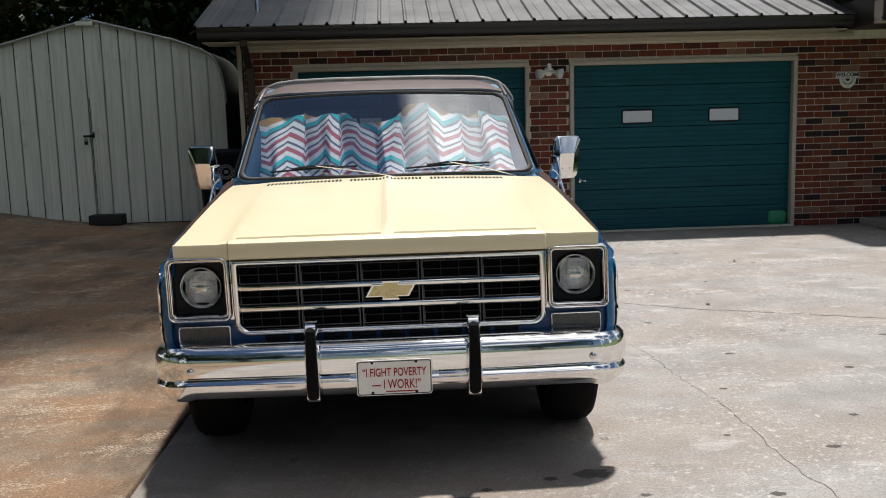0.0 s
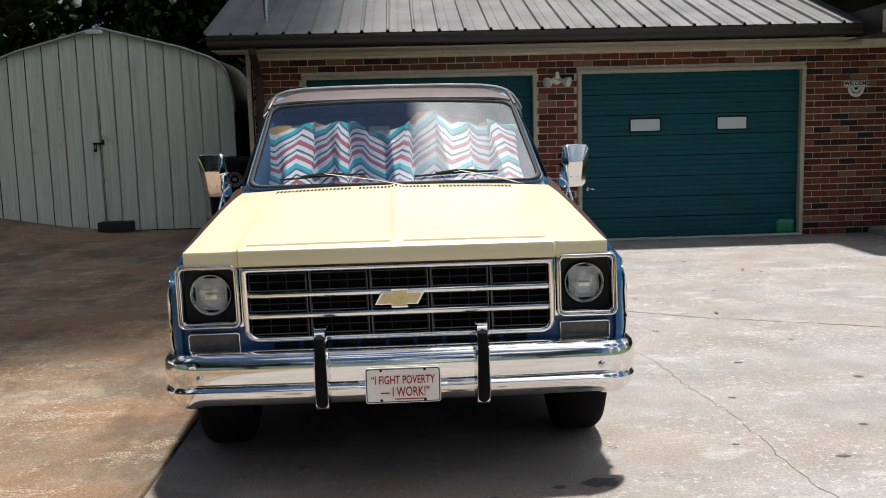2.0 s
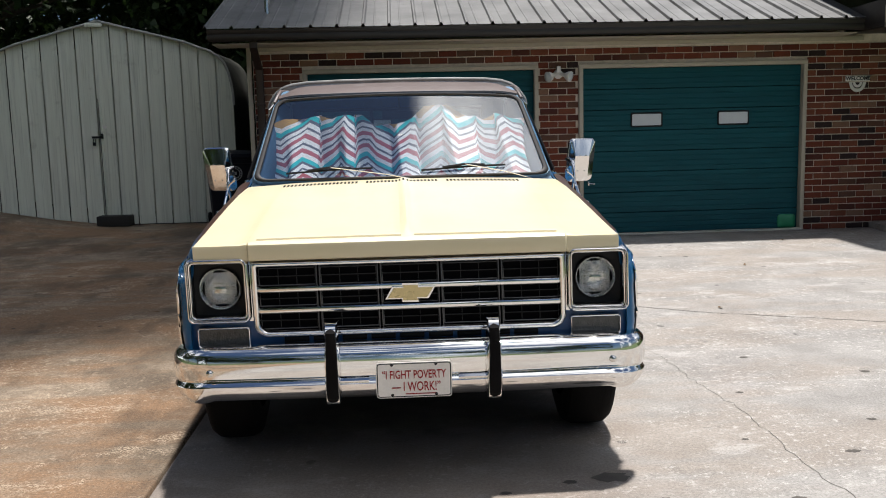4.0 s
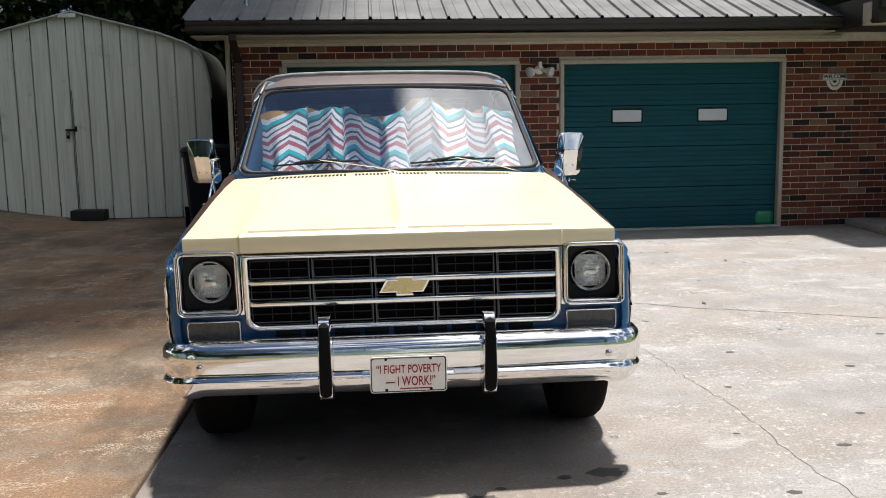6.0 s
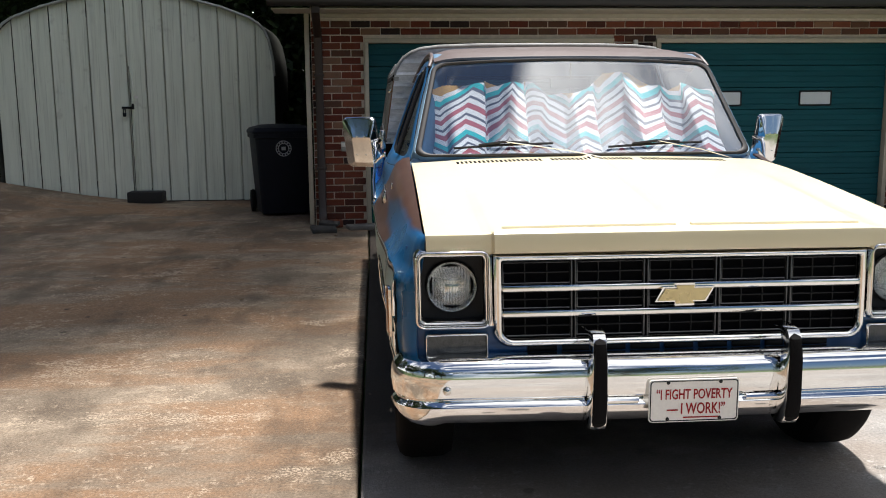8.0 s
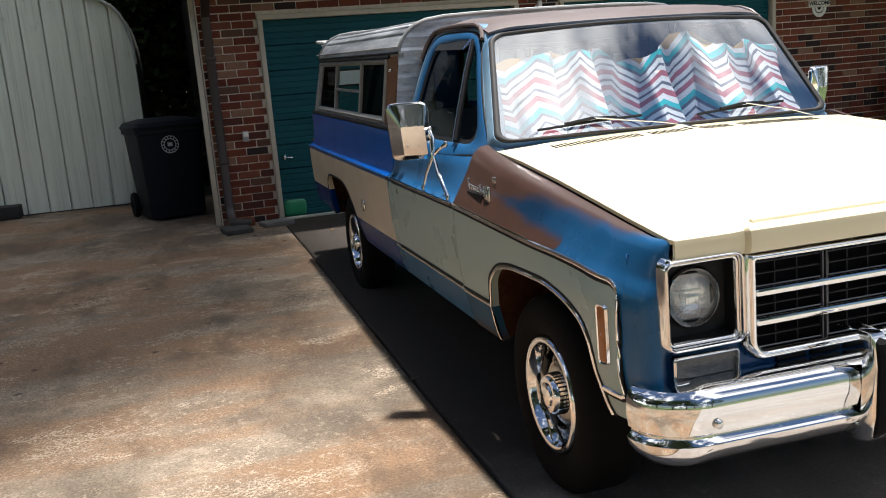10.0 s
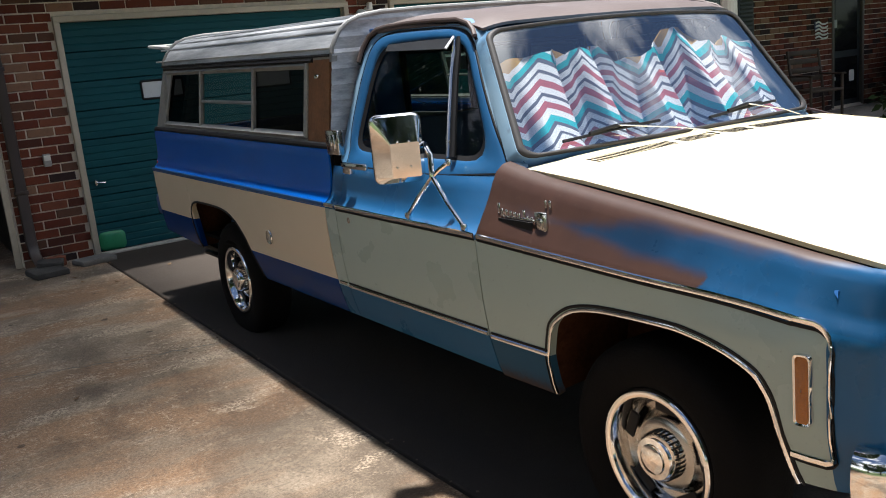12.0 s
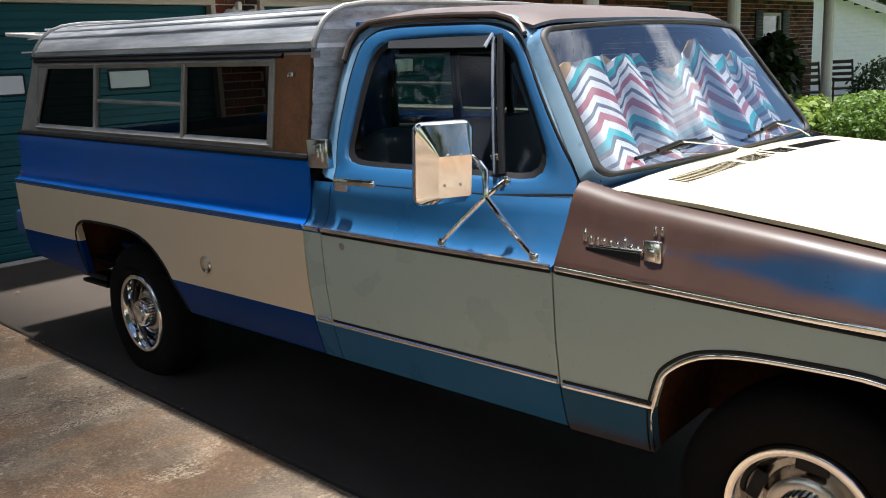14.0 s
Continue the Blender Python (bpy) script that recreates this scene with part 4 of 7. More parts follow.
bed = part("bed", Shape().box((0, 7.45, 0.62), (1.5, 2.6, 0.03)).box((0, 6.16, 0.86), (1.80, 0.03, 0.62)), BLUE_PANEL, truck, "blue cargo bed", smooth=False)
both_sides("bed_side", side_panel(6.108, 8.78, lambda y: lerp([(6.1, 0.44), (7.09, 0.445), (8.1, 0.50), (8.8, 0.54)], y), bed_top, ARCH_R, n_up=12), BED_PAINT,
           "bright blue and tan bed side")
part("tailgate", Shape().box((0, 8.77, 0.90), (1.76, 0.05, 0.62), 0.012), BED_PAINT, truck, "blue tailgate")
s = Shape().box((0, 8.95, 0.70), (1.93, 0.14, 0.15), 0.03)
part("rear_bumper", s, BLUE_PANEL, truck, "blue painted rear bumper")
for sx in (-1, 1):
    part("tail_lamp", Shape().box((sx * 0.935, 8.775, 0.87), (0.07, 0.05, 0.3), 0.012), plain("red_lens", (0.35, 0.015, 0.012), 0.2, coat=0.5) if sx < 0 else bpy.data.materials["red_lens"], truck, "red tail lamp")


# mouldings along the side and round the wheel openings
def strip(name, pts, w, mat, label, lift=0.004, both=True, flat=0.45):
    for sx in (-1, 1) if both else (-1,):
        s = Shape().tube([(sx * (x + lift), y, z) for x, y, z in pts], w / 2, 8, flat)
        part(name, s, mat, truck, label)


def line(y0, y1, f, n=30):
    return [(side_low(y, f(y)), y, f(y)) for y in [y0 + (y1 - y0) * k / n for k in range(n + 1)]]


def corner_trim(off):
    """The moulding that turns down before the side marker and meets the wheel opening."""
    pts = [(y, crease(y) - off) for y in (3.80, 3.785, 3.77)]
    for k in range(7):
        a = k / 6 * math.pi / 2
        pts.append((3.757 - off * 0.4 - 0.055 * math.sin(a), crease(3.757) - 0.055 * (1 - math.cos(a)) - off))
    pts += [(3.702 - off * 0.4, crease(3.757) - 0.06 - off - (0.262) * k / 5) for k in range(1, 6)]
    zb = pts[-1][1]
    pts += [(3.708, zb - 0.012), (3.722, zb - 0.018), (3.765, zb - 0.016), (3.806, zb - 0.014)]
    return [(side_low(y, z), y, z) for y, z in pts]


strip("side_moulding", line(3.79, 4.95, crease), 0.018, CHROME, "bright side moulding")
strip("side_moulding", line(4.97, 5.99, crease), 0.018, CHROME, "bright side moulding")
strip("side_moulding", line(6.005, 6.095, crease, 4), 0.018, CHROME, "bright side moulding")
strip("side_moulding", line(6.112, 8.77, crease), 0.022, BLUE_PANEL, "blue masking along the bed moulding")
strip("moulding_stripe", line(3.79, 4.95, lambda y: crease(y) - 0.0145), 0.008, BLACK, "black stripe below the moulding", 0.002)
strip("moulding_stripe", line(4.97, 5.99, lambda y: crease(y) - 0.0145), 0.008, BLACK, "black stripe below the moulding", 0.002)
strip("corner_moulding", corner_trim(0.0), 0.016, CHROME, "bright moulding corner")
strip("corner_stripe", corner_trim(0.013), 0.009, BLACK, "black stripe", 0.002)
strip("lower_moulding", line(4.665, 4.95, lambda y: 0.583, 8), 0.014, CHROME, "thin lower moulding")
strip("lower_moulding", line(4.97, 5.99, lambda y: 0.59), 0.014, CHROME, "thin lower moulding")
strip("lower_moulding", line(6.005, 6.08, lambda y: 0.597, 4), 0.014, CHROME, "thin lower moulding")
strip("lower_stripe", line(4.665, 4.95, lambda y: 0.5955, 8), 0.009, BLACK, "black stripe", 0.002)
strip("lower_stripe", line(4.97, 5.99, lambda y: 0.6025), 0.009, BLACK, "black stripe", 0.002)
strip("arch_moulding", [(side_low(y, z), y, z) for y, z in ARCH_F], 0.013, CHROME, "bright wheel opening moulding", 0.002, flat=0.6)
OUT_F = [(4.22 + (y - 4.22) * 1.032, 0.44 + (z - 0.44) * 1.036) for y, z in ARCH_F]
strip("arch_stripe", [(side_low(y, z), y, z) for y, z in OUT_F], 0.010, BLACK, "black wheel opening stripe", 0.001)
strip("arch_lip", [(side_low(y, z), y, z) for y, z in ARCH_R], 0.014, BLACK, "dark wheel opening lip", 0.0, flat=0.6)

# side marker lamps
for sx in (-1, 1):
    on = lambda u, v, d: (sx * (side_low(3.762 + u, 0.70) + d), 3.762 + u, 0.70 + v)
    fr = Shape().grid([[on(u, v, 0.001) for u, v in rounded(0.043, 0.178, 0.014)], [on(u, v, 0.009) for u, v in rounded(0.038, 0.173, 0.012)], [on(u, v, 0.006) for u, v in rounded(0.027, 0.160, 0.009)]], True)
    lamp = part("side_marker", fr, CHROME, truck, "amber side marker in a bright frame", outward=(0, 3.762, 0.70))
    lens = Shape().grid([[on(u * k, v * k, d) for u, v in rounded(0.029, 0.162, 0.009)] for k, d in ((1.0, 0.001), (1.0, 0.007), (0.85, 0.009), (0.05, 0.009))], True)
    part("lens", lens, LENS_AMBER, lamp, "amber lens", outward=(0, 3.762, 0.70))

# badge on the fender: unreadable bars and a square emblem
for sx in (-1, 1):
    y0 = 4.70
    bx = lambda y, z: sx * (lerp([(p[2], p[0]) for p in [fender_top(y, t / 20) for t in range(21)]], z) + 0.006)
    s = Shape()
    rng = random.Random(4)
    for i in range(9):
        y = 4.885 - i * 0.021
        z = 1.018 - i * 0.0022
        hgt = 0.040 if i in (0, 6) else 0.026
        s.box((bx(y, z + hgt / 2 - 0.015), y, z + hgt / 2 - 0.015), (0.006, 0.012, hgt), 0.002)
    y = 4.80
    s.box((bx(y, 1.002) - sx * 0.002, y, 1.000), (0.005, 0.20, 0.010), 0.002)
    badge = part("fender_badge", s, CHROME, truck, "chrome script badge bars")
    s = Shape().box((bx(4.672, 0.995), 4.672, 0.996), (0.014, 0.056, 0.070), 0.006).box((bx(4.672, 0.995) + sx * 0.008, 4.672, 0.996), (0.008, 0.028, 0.032), 0.005)
    for dz, dy in ((0.012, 0.010), (0.012, -0.010)):
        s.box((bx(4.672, 1.048), 4.672 + dy, 1.049), (0.006, 0.010, 0.026), 0.002)
    part("fender_emblem", s, STEEL, truck, "square chrome emblem with a round boss")
    # dark strip below the badge, put in as its shadow
    part("badge_shadow", Shape().box((bx(4.79, 0.985) - sx * 0.003, 4.79, 0.984), (0.004, 0.17, 0.026), 0.001), BLACK, truck, "dark strip below the badge")

# front panel under grille and lamps
s = Shape()
s.grid([[(u * 0.895, 3.600 + 0.02 * abs(u) ** 8 + dy, z) for u in [-1 + k / 20 for k in range(41)]] for z, dy in ((0.455, 0.02), (0.50, 0.0), (0.60, -0.006), (0.685, -0.004), (0.70, 0.09), (0.93, 0.09))])
part("front_panel", s, BLUE_PANEL, truck, "blue front panel", outward=(0, 6, 0.7), thick=0.01)
for x in [-0.46 + 0.115 * i for i in range(9)]:
    part("air_slot", Shape().box((x, 3.590, 0.604), (0.098, 0.012, 0.021), 0.003), BLACK, truck)

# grille
GC = (0.0, 0.770)
s = Shape()
rr = (0.06, 0.012, 0.012, 0.06)
ring_xz(s, rounded(1.252, 0.316, rr, 8), rounded(1.185, 0.250, tuple(max(0.006, r - 0.025) for r in rr), 8), GC, 3.585, 3.565, 0.026)
grille = part("grille", s, CHROME, truck, "chrome framed black grille with two bright bars", angle=50, outward=(0, 5, 0.775))
part("backing", Shape().box((0, 3.592, 0.775), (1.22, 0.004, 0.29)), GRILLE_BLACK, grille, "black grille backing", smooth=False)
cols = (-0.590, -0.372, -0.348, -0.132, -0.108, 0.108, 0.132, 0.348, 0.372, 0.590)
for x0, x1 in zip(cols[::2], cols[1::2]):
    for z0, z1 in ((0.652, 0.713), (0.742, 0.796), (0.823, 0.890)):
        s = Shape().tube([(x0, 3.570, z0), (x1, 3.570, z0), (x1, 3.570, z1), (x0, 3.570, z1), (x0, 3.570, z0)], 0.0024, 4)
        cell = part("grille_cell", s, GREY_METAL, grille, "grey rim of a grille opening")
        s = Shape().box(((x0 + x1) / 2, 3.578, (z0 + z1) / 2), (x1 - x0, 0.010, 0.003))
        for k in (1, 2):
            s.box((x0 + (x1 - x0) * k / 3, 3.581, (z0 + z1) / 2), (0.003, 0.006, z1 - z0))
        part("louvre", s, DARK_MESH, cell, "dark louvres behind the opening", smooth=False)
for z in (0.809, 0.727):
    part("bar", Shape().box((0, 3.563, z), (1.19, 0.022, 0.022), 0.007), CHROME, grille, "bright horizontal bar")
for x in (-0.36, -0.12, 0.12, 0.36):
    for dx in (-0.0065, 0.0065):
        part("upright", Shape().box((x + dx, 3.572, 0.775), (0.005, 0.010, 0.262), 0.002), GREY_METAL, grille, "thin grey upright")
part("frame_groove", Shape().tube([(GC[0] + u, 3.5585, GC[1] + v) for u, v in rounded(1.200, 0.266, tuple(max(0.006, r - 0.018) for r in rr), 8) + [rounded(1.200, 0.266, tuple(max(0.006, r - 0.018) for r in rr), 8)[0]]], 0.0028, 6, caps=False), BLACK, grille, "thin black groove in the frame")
part("frame_groove", Shape().tube([(GC[0] + u, 3.5625, GC[1] + v) for u, v in rounded(1.232, 0.293, rr, 8) + [rounded(1.232, 0.293, rr, 8)[0]]], 0.0022, 6, caps=False), BLACK, grille, "thin black groove in the frame")
bow = [(-0.108, -0.026), (-0.036, -0.026), (-0.036, -0.040), (0.036, -0.040), (0.030, -0.026), (0.078, -0.026), (0.108, 0.026), (0.036, 0.026), (0.036, 0.040), (-0.036, 0.040), (-0.030, 0.026), (-0.078, 0.026)]
s = Shape().prism([(0.92 * x, 3.552, 0.782 + 0.92 * z) for x, z in bow], (0, -0.010, 0))
part("emblem", s, CHROME, grille, "gold cross-shaped emblem with a bright edge", smooth=False)
s = Shape().prism([(x * 0.83, 3.541, 0.782 + z * 0.74) for x, z in bow], (0, -0.004, 0))
part("emblem_face", s, GOLD, truck, "gold enamel emblem face", smooth=False)

# headlamps, set back in their bezels, and turn signals
LAMP_Y = 3.632
for sx in (-1, 1):
    c = (sx * 0.752, 0.808)
    s = Shape()
    ring_xz(s, rounded(0.252, 0.262, 0.030), rounded(0.220, 0.228, 0.020), c, 3.588, 3.570, 0.030)
    ring_xz(s, rounded(0.218, 0.226, 0.020), rounded(0.202, 0.206, 0.014), c, 3.566, 3.574, 0.006)
    bezel = part("headlamp_bezel", s, CHROME, truck, "bright square headlamp bezel", outward=(c[0], 5, c[1]), angle=50)
    sq = rounded(0.206, 0.210, 0.014)
    s = Shape().grid([[(c[0] + u * k, y, c[1] + v * k) for u, v in sq] for k, y in ((1.0, 3.572), (0.985, 3.620))] + [[(c[0] + 0.083 * u / math.hypot(u, v), LAMP_Y - 0.002, c[1] + 0.083 * v / math.hypot(u, v)) for u, v in sq]], True)
    part("recess", s, BLACK, bezel, "black lamp recess", outward=(c[0], 5, c[1]))
    s = Shape().lathe([(0.083, 0.0), (0.086, 0.014), (0.081, 0.020), (0.078, 0.015)], (c[0], LAMP_Y, c[1]), (0, -1, 0))
    part("lamp_ring", s, CHROME, bezel, "bright lamp ring")
    s = Shape().lathe([(0.079, 0.016), (0.072, 0.004), (0.055, -0.012), (0.032, -0.024), (0.0005, -0.028)], (c[0], LAMP_Y, c[1]), (0, -1, 0))
    part("reflector", s, LENS_CLEAR, bezel, "silvered lamp reflector")
    s = Shape().box((c[0], LAMP_Y - 0.012, c[1] - 0.004), (0.046, 0.010, 0.026), 0.004).box((c[0], LAMP_Y - 0.006, c[1] + 0.020), (0.060, 0.006, 0.006), 0.002)
    part("filament_cap", s, STEEL, bezel, "bright bulb shield")
    s = Shape().lathe([(0.080, 0.012), (0.077, 0.022), (0.066, 0.032), (0.045, 0.040), (0.02, 0.044), (0.0005, 0.045)], (c[0], LAMP_Y, c[1]), (0, -1, 0))
    part("lens", s, LAMP_GLASS, bezel, "clear ribbed headlamp lens")
    s = Shape()
    for k in range(-7, 8):
        x = c[0] + k * 0.0095
        hh = math.sqrt(max(0.0, 0.074 ** 2 - (k * 0.0095) ** 2))
        if hh > 0.012:
            s.tube([(x, LAMP_Y - lerp([(0, 0.043), (0.05, 0.038), (0.08, 0.018)], math.hypot(k * 0.0095, v)), c[1] + v) for v in [hh * q / 4 for q in range(-4, 5)]], 0.0006, 4)
    part("lens_ribs", s, LAMP_GLASS, bezel, "fine lens ribs")
    part("bezel_bridge", Shape().box((sx * 0.632, 3.590, 0.806), (0.030, 0.016, 0.250), 0.004), CHROME, bezel, "bright panel beside the grille")
    part("bezel_groove", Shape().tube([(c[0] + u, 3.5555, c[1] + v) for u, v in rounded(0.229, 0.238, 0.022) + [rounded(0.229, 0.238, 0.022)[0]]], 0.0026, 6, caps=False), BLACK, bezel, "thin black groove")
    c2 = (sx * 0.742, 0.622)
    s = Shape()
    ring_xz(s, rounded(0.212, 0.086, 0.014), rounded(0.188, 0.062, 0.006), c2, 3.592, 3.582, 0.018)
    ts = part("turn_signal", s, CHROME, truck, "smoked turn signal in a bright frame", outward=(c2[0], 5, c2[1]), angle=50)
    part("lens", Shape().prism([(c2[0] + u, 3.594, c2[1] + v) for u, v in rounded(0.190, 0.066, 0.006)], (0, -0.012, 0)), LENS_SMOKE, ts, "smoked ribbed lens")


# front bumper
def bump_y(x):
    a = abs(x)
    return 3.452 + 0.018 * (a / 0.8) ** 2 + (0.165 * (1 - math.sqrt(max(0, 1 - min(1, max(0, (a - 0.785) / 0.170)) ** 2))))


bx = [0.76 * k / 14 for k in range(15)] + [0.785 + 0.170 * math.sin(k / 12 * math.pi / 2) for k in range(13)]
bx = [-x for x in bx[:0:-1]] + bx
SEC = [(0.11, 0.596), (0.055, 0.602), (0.028, 0.597), (0.010, 0.584), (0.0, 0.566), (-0.003, 0.52), (0.003, 0.482), (0.010, 0.476), (0.013, 0.472), (0.012, 0.468), (-0.001, 0.456), (-0.003, 0.451), (0.004, 0.432), (0.020, 0.408), (0.042, 0.389), (0.070, 0.378), (0.105, 0.374)]


def bump_pt(x, dy, z):
    a = abs(x)
    k = min(1, max(0, (a - 0.785) / 0.170))
    return (math.copysign(a - dy * 0.9 * k, x), bump_y(x) + dy * (1 - 0.85 * k), z - 0.012 * k)


s = Shape().grid([[bump_pt(x, dy, z) for x in bx] for dy, z in SEC])
bumper = part("front_bumper", s, CHROME, truck, "polished chrome front bumper with a scuffed face", outward=(0, 4.2, 0.5), thick=0.005, angle=28)
for sx in (-1, 1):
    gx = sx * 0.312
    prof = [(3.50, 0.684), (3.462, 0.690), (3.428, 0.686), (3.412, 0.668), (3.402, 0.60), (3.402, 0.46), (3.412, 0.405), (3.43, 0.383), (3.47, 0.380)]
    s = Shape().grid([[(gx + w * (1.0 - 0.22 * max(0.0, (z - 0.50) / 0.21)), y + dy, z) for y, z in prof] for w, dy in ((-0.029, 0.05), (-0.029, 0.010), (-0.024, 0.0), (0.024, 0.0), (0.029, 0.010), (0.029, 0.05))])
    part("bumper_guard", s, CHROME, bumper, "upright bumper guard", outward=(gx, 3.6, 0.53), angle=40, thick=0.003)
    prof2 = [(3.425, 0.678), (3.400, 0.662), (3.391, 0.60), (3.391, 0.46), (3.402, 0.410), (3.425, 0.390)]
    s = Shape().grid([[(gx + w * (1.0 - 0.22 * max(0.0, (z - 0.50) / 0.21)), y + dy, z) for y, z in prof2] for w, dy in ((-0.025, 0.014), (-0.020, 0.002), (0.0, -0.003), (0.020, 0.002), (0.025, 0.014))])
    part("guard_pad", s, RUBBER, truck, "black rubber guard pad", outward=(gx, 3.6, 0.53), thick=0.004)
    part("bumper_bolt", Shape().lathe([(0.014, 0), (0.013, 0.006), (0.008, 0.010), (0.0005, 0.011)], (sx * 0.785, bump_y(0.785) - 0.003, 0.508), (0, -1, 0), 16), STEEL, bumper, "round bumper bolt")
    part("bumper_rib", Shape().tube([(sx * x, 3.449 + 0.018 * (x / 0.8) ** 2, 0.467) for x in (0.175, 0.22, 0.29)], 0.009, 8), CHROME, bumper, "short bright rib")

# front plate with its words
plate = part("front_plate", Shape().prism([(u, 3.440, 0.464 + v) for u, v in rounded(0.292, 0.138, 0.012)], (0, -0.006, 0)), PLATE_WHITE, truck, "white novelty plate with red words", smooth=False)
s = Shape()
ring_xz(s, rounded(0.286, 0.132, 0.011), rounded(0.279, 0.125, 0.009), (0, 0.464), 3.4335, 3.4335, 0.0012)
part("border", s, BLACK, plate, "thin dark border")
for body, size, dx, dz in (("\u201cI FIGHT POVERTY", 0.0355, 0.0, 0.020), ("\u2014 I WORK!\u201d", 0.040, 0.008, -0.027)):
    m = Matrix.Translation((dx, 3.4335, 0.464 + dz)) @ pose(0, 0, 0, 90) @ Matrix.Diagonal((0.84, 1.28, 1, 1))
    part("lettering", moved(text_shape(body, size, 0.0012, 0.0004), m), PLATE_RED, plate, "red lettering", smooth=False)
part("underline", Shape().box((0.024, 3.4335, 0.410), (0.115, 0.002, 0.004)), PLATE_RED, plate, smooth=False)
for x, z in ((-0.085, 0.524), (0.085, 0.524), (-0.085, 0.406), (0.085, 0.406)):
    part("plate_screw", Shape().lathe([(0.006, 0), (0.005, 0.003), (0.0005, 0.004)], (x, 3.434, z), (0, -1, 0), 10), BLACK, plate)


# ---- cab ----
def green_x(z, y=5.6):
    """Half width of the cab's skin from the shoulder up; it draws in towards the windshield."""
    w = lerp([(1.08, 0.940), (1.105, 0.930), (1.13, 0.910), (1.16, 0.890), (1.20, 0.876), (1.30, 0.838), (1.45, 0.779), (1.58, 0.721), (1.64, 0.688), (1.67, 0.669)], z)
    return w - 0.085 * max(0.0, (5.45 - y) / 0.5) ** 1.4


def ws(u, v, d=0.0):
    """The windshield's surface: u across (-1 to 1), v up (0 to 1), d metres behind it."""
    x = u * (0.804 - 0.118 * v)
    y = 4.878 + 0.298 * v + 0.052 * u * u
    z = 1.155 + 0.440 * v + 0.022 * v * (1 - u * u)
    return Vector((x * (1 - 0.02 * d), y + 0.82 * d, z - 0.56 * d))


def ws_loop(grow, r=0.10, n=7):
    """A rounded loop on the windshield; grow in units of v."""
    out = []
    for x, y in rounded(2 + 1.15 * grow, 1 + 2 * grow, r + grow, n):
        out.append((x, 0.5 + y))
    dense = []
    for (a, b), (c, d) in zip(out, out[1:] + out[:1]):
        k = max(1, int(math.hypot(c - a, d - b) / 0.12))
        dense += [(a + (c - a) * i / k, b + (d - b) * i / k) for i in range(k)]
    return dense


glass_loop = ws_loop(-0.02)


def scaled(loop, k):
    return [(u * k, 0.5 + (v - 0.5) * k) for u, v in loop]


s = Shape().grid([[ws(u, v) for u, v in scaled(glass_loop, k)] for k in (1.0, 0.93, 0.8, 0.6, 0.4, 0.2, 0.02)], True)
shield = part("windshield", s, WINDSHIELD, truck, "clear windshield reflecting the sky", outward=(0, 6, 1))
shield.visible_shadow = False


def ring3(loop, offs):
    """Rows of points round the windshield: (scale about its middle, depth)."""
    return [[ws(u * k, 0.5 + (v - 0.5) * (1 + (k - 1) * 1.6), d) for u, v in loop] for k, d in offs]


part("windshield_seal", Shape().grid(ring3(glass_loop, ((0.984, -0.002), (0.987, -0.008), (0.997, -0.011), (1.007, -0.011), (1.017, -0.007), (1.024, 0.004))), True), GASKET, truck, "black rubber windshield gasket", outward=(0, 6, 1))
part("windshield_frame", Shape().grid(ring3(glass_loop, ((1.016, 0.000), (1.024, -0.002), (1.034, 0.010), (1.044, 0.045))), True), CAB_PAINT, truck, "faded blue windshield frame", outward=(0, 6.5, 1.2), thick=0.006)

# roof
RY0, RY1 = 5.245, 6.105
roof_rows = []
for j in range(17):
    t = j / 16
    y = RY0 + (RY1 - RY0) * t
    zr = lerp([(0, 1.628), (0.06, 1.655), (0.16, 1.678), (0.4, 1.70), (0.7, 1.71), (0.92, 1.70), (1.0, 1.672)], t)
    hw = lerp([(0, 0.672), (0.2, 0.680), (0.8, 0.680), (1.0, 0.670)], t)
    row = []
    for i in range(33):
        u = -1 + 2 * i / 32
        e = abs(u)
        fall = 0.020 * e ** 2 + (0.034 * ((e - 0.80) / 0.20) ** 2 if e > 0.80 else 0)
        row.append((u * (hw + 0.01), y - (0.03 * (1 - u * u) if t < 0.1 else 0.0), zr - fall * (0.45 + 0.55 * min(1, t * 6))))
    roof_rows.append(row)
part("cab_roof", Shape().grid(roof_rows), ROOF_PAINT, truck, "cab roof in worn brown primer", outward=(0, 5.7, 1), thick=0.012)

# the cab's sides: door frames with a rounded window opening, pillars, glass, vent window
WINDOW = [(5.962, 1.19), (5.966, 1.235), (5.958, 1.422), (5.946, 1.530), (5.907, 1.575), (5.831, 1.590), (5.407, 1.584), (5.336, 1.560), (5.285, 1.521), (5.237, 1.444),
          (5.127, 1.262), (5.106, 1.200), (5.118, 1.162), (5.158, 1.150), (5.276, 1.157), (5.608, 1.163), (5.910, 1.164)]
DOOR_EDGE = [(4.968, 1.104), (4.990, 1.145), (5.020, 1.190), (5.059, 1.236), (5.157, 1.377), (5.229, 1.495), (5.287, 1.572), (5.351, 1.607), (5.445, 1.622), (5.74, 1.632),
             (5.883, 1.634), (5.985, 1.617), (6.025, 1.571), (6.038, 1.462), (6.040, 1.263), (6.012, 1.150), (5.996, 1.104)]
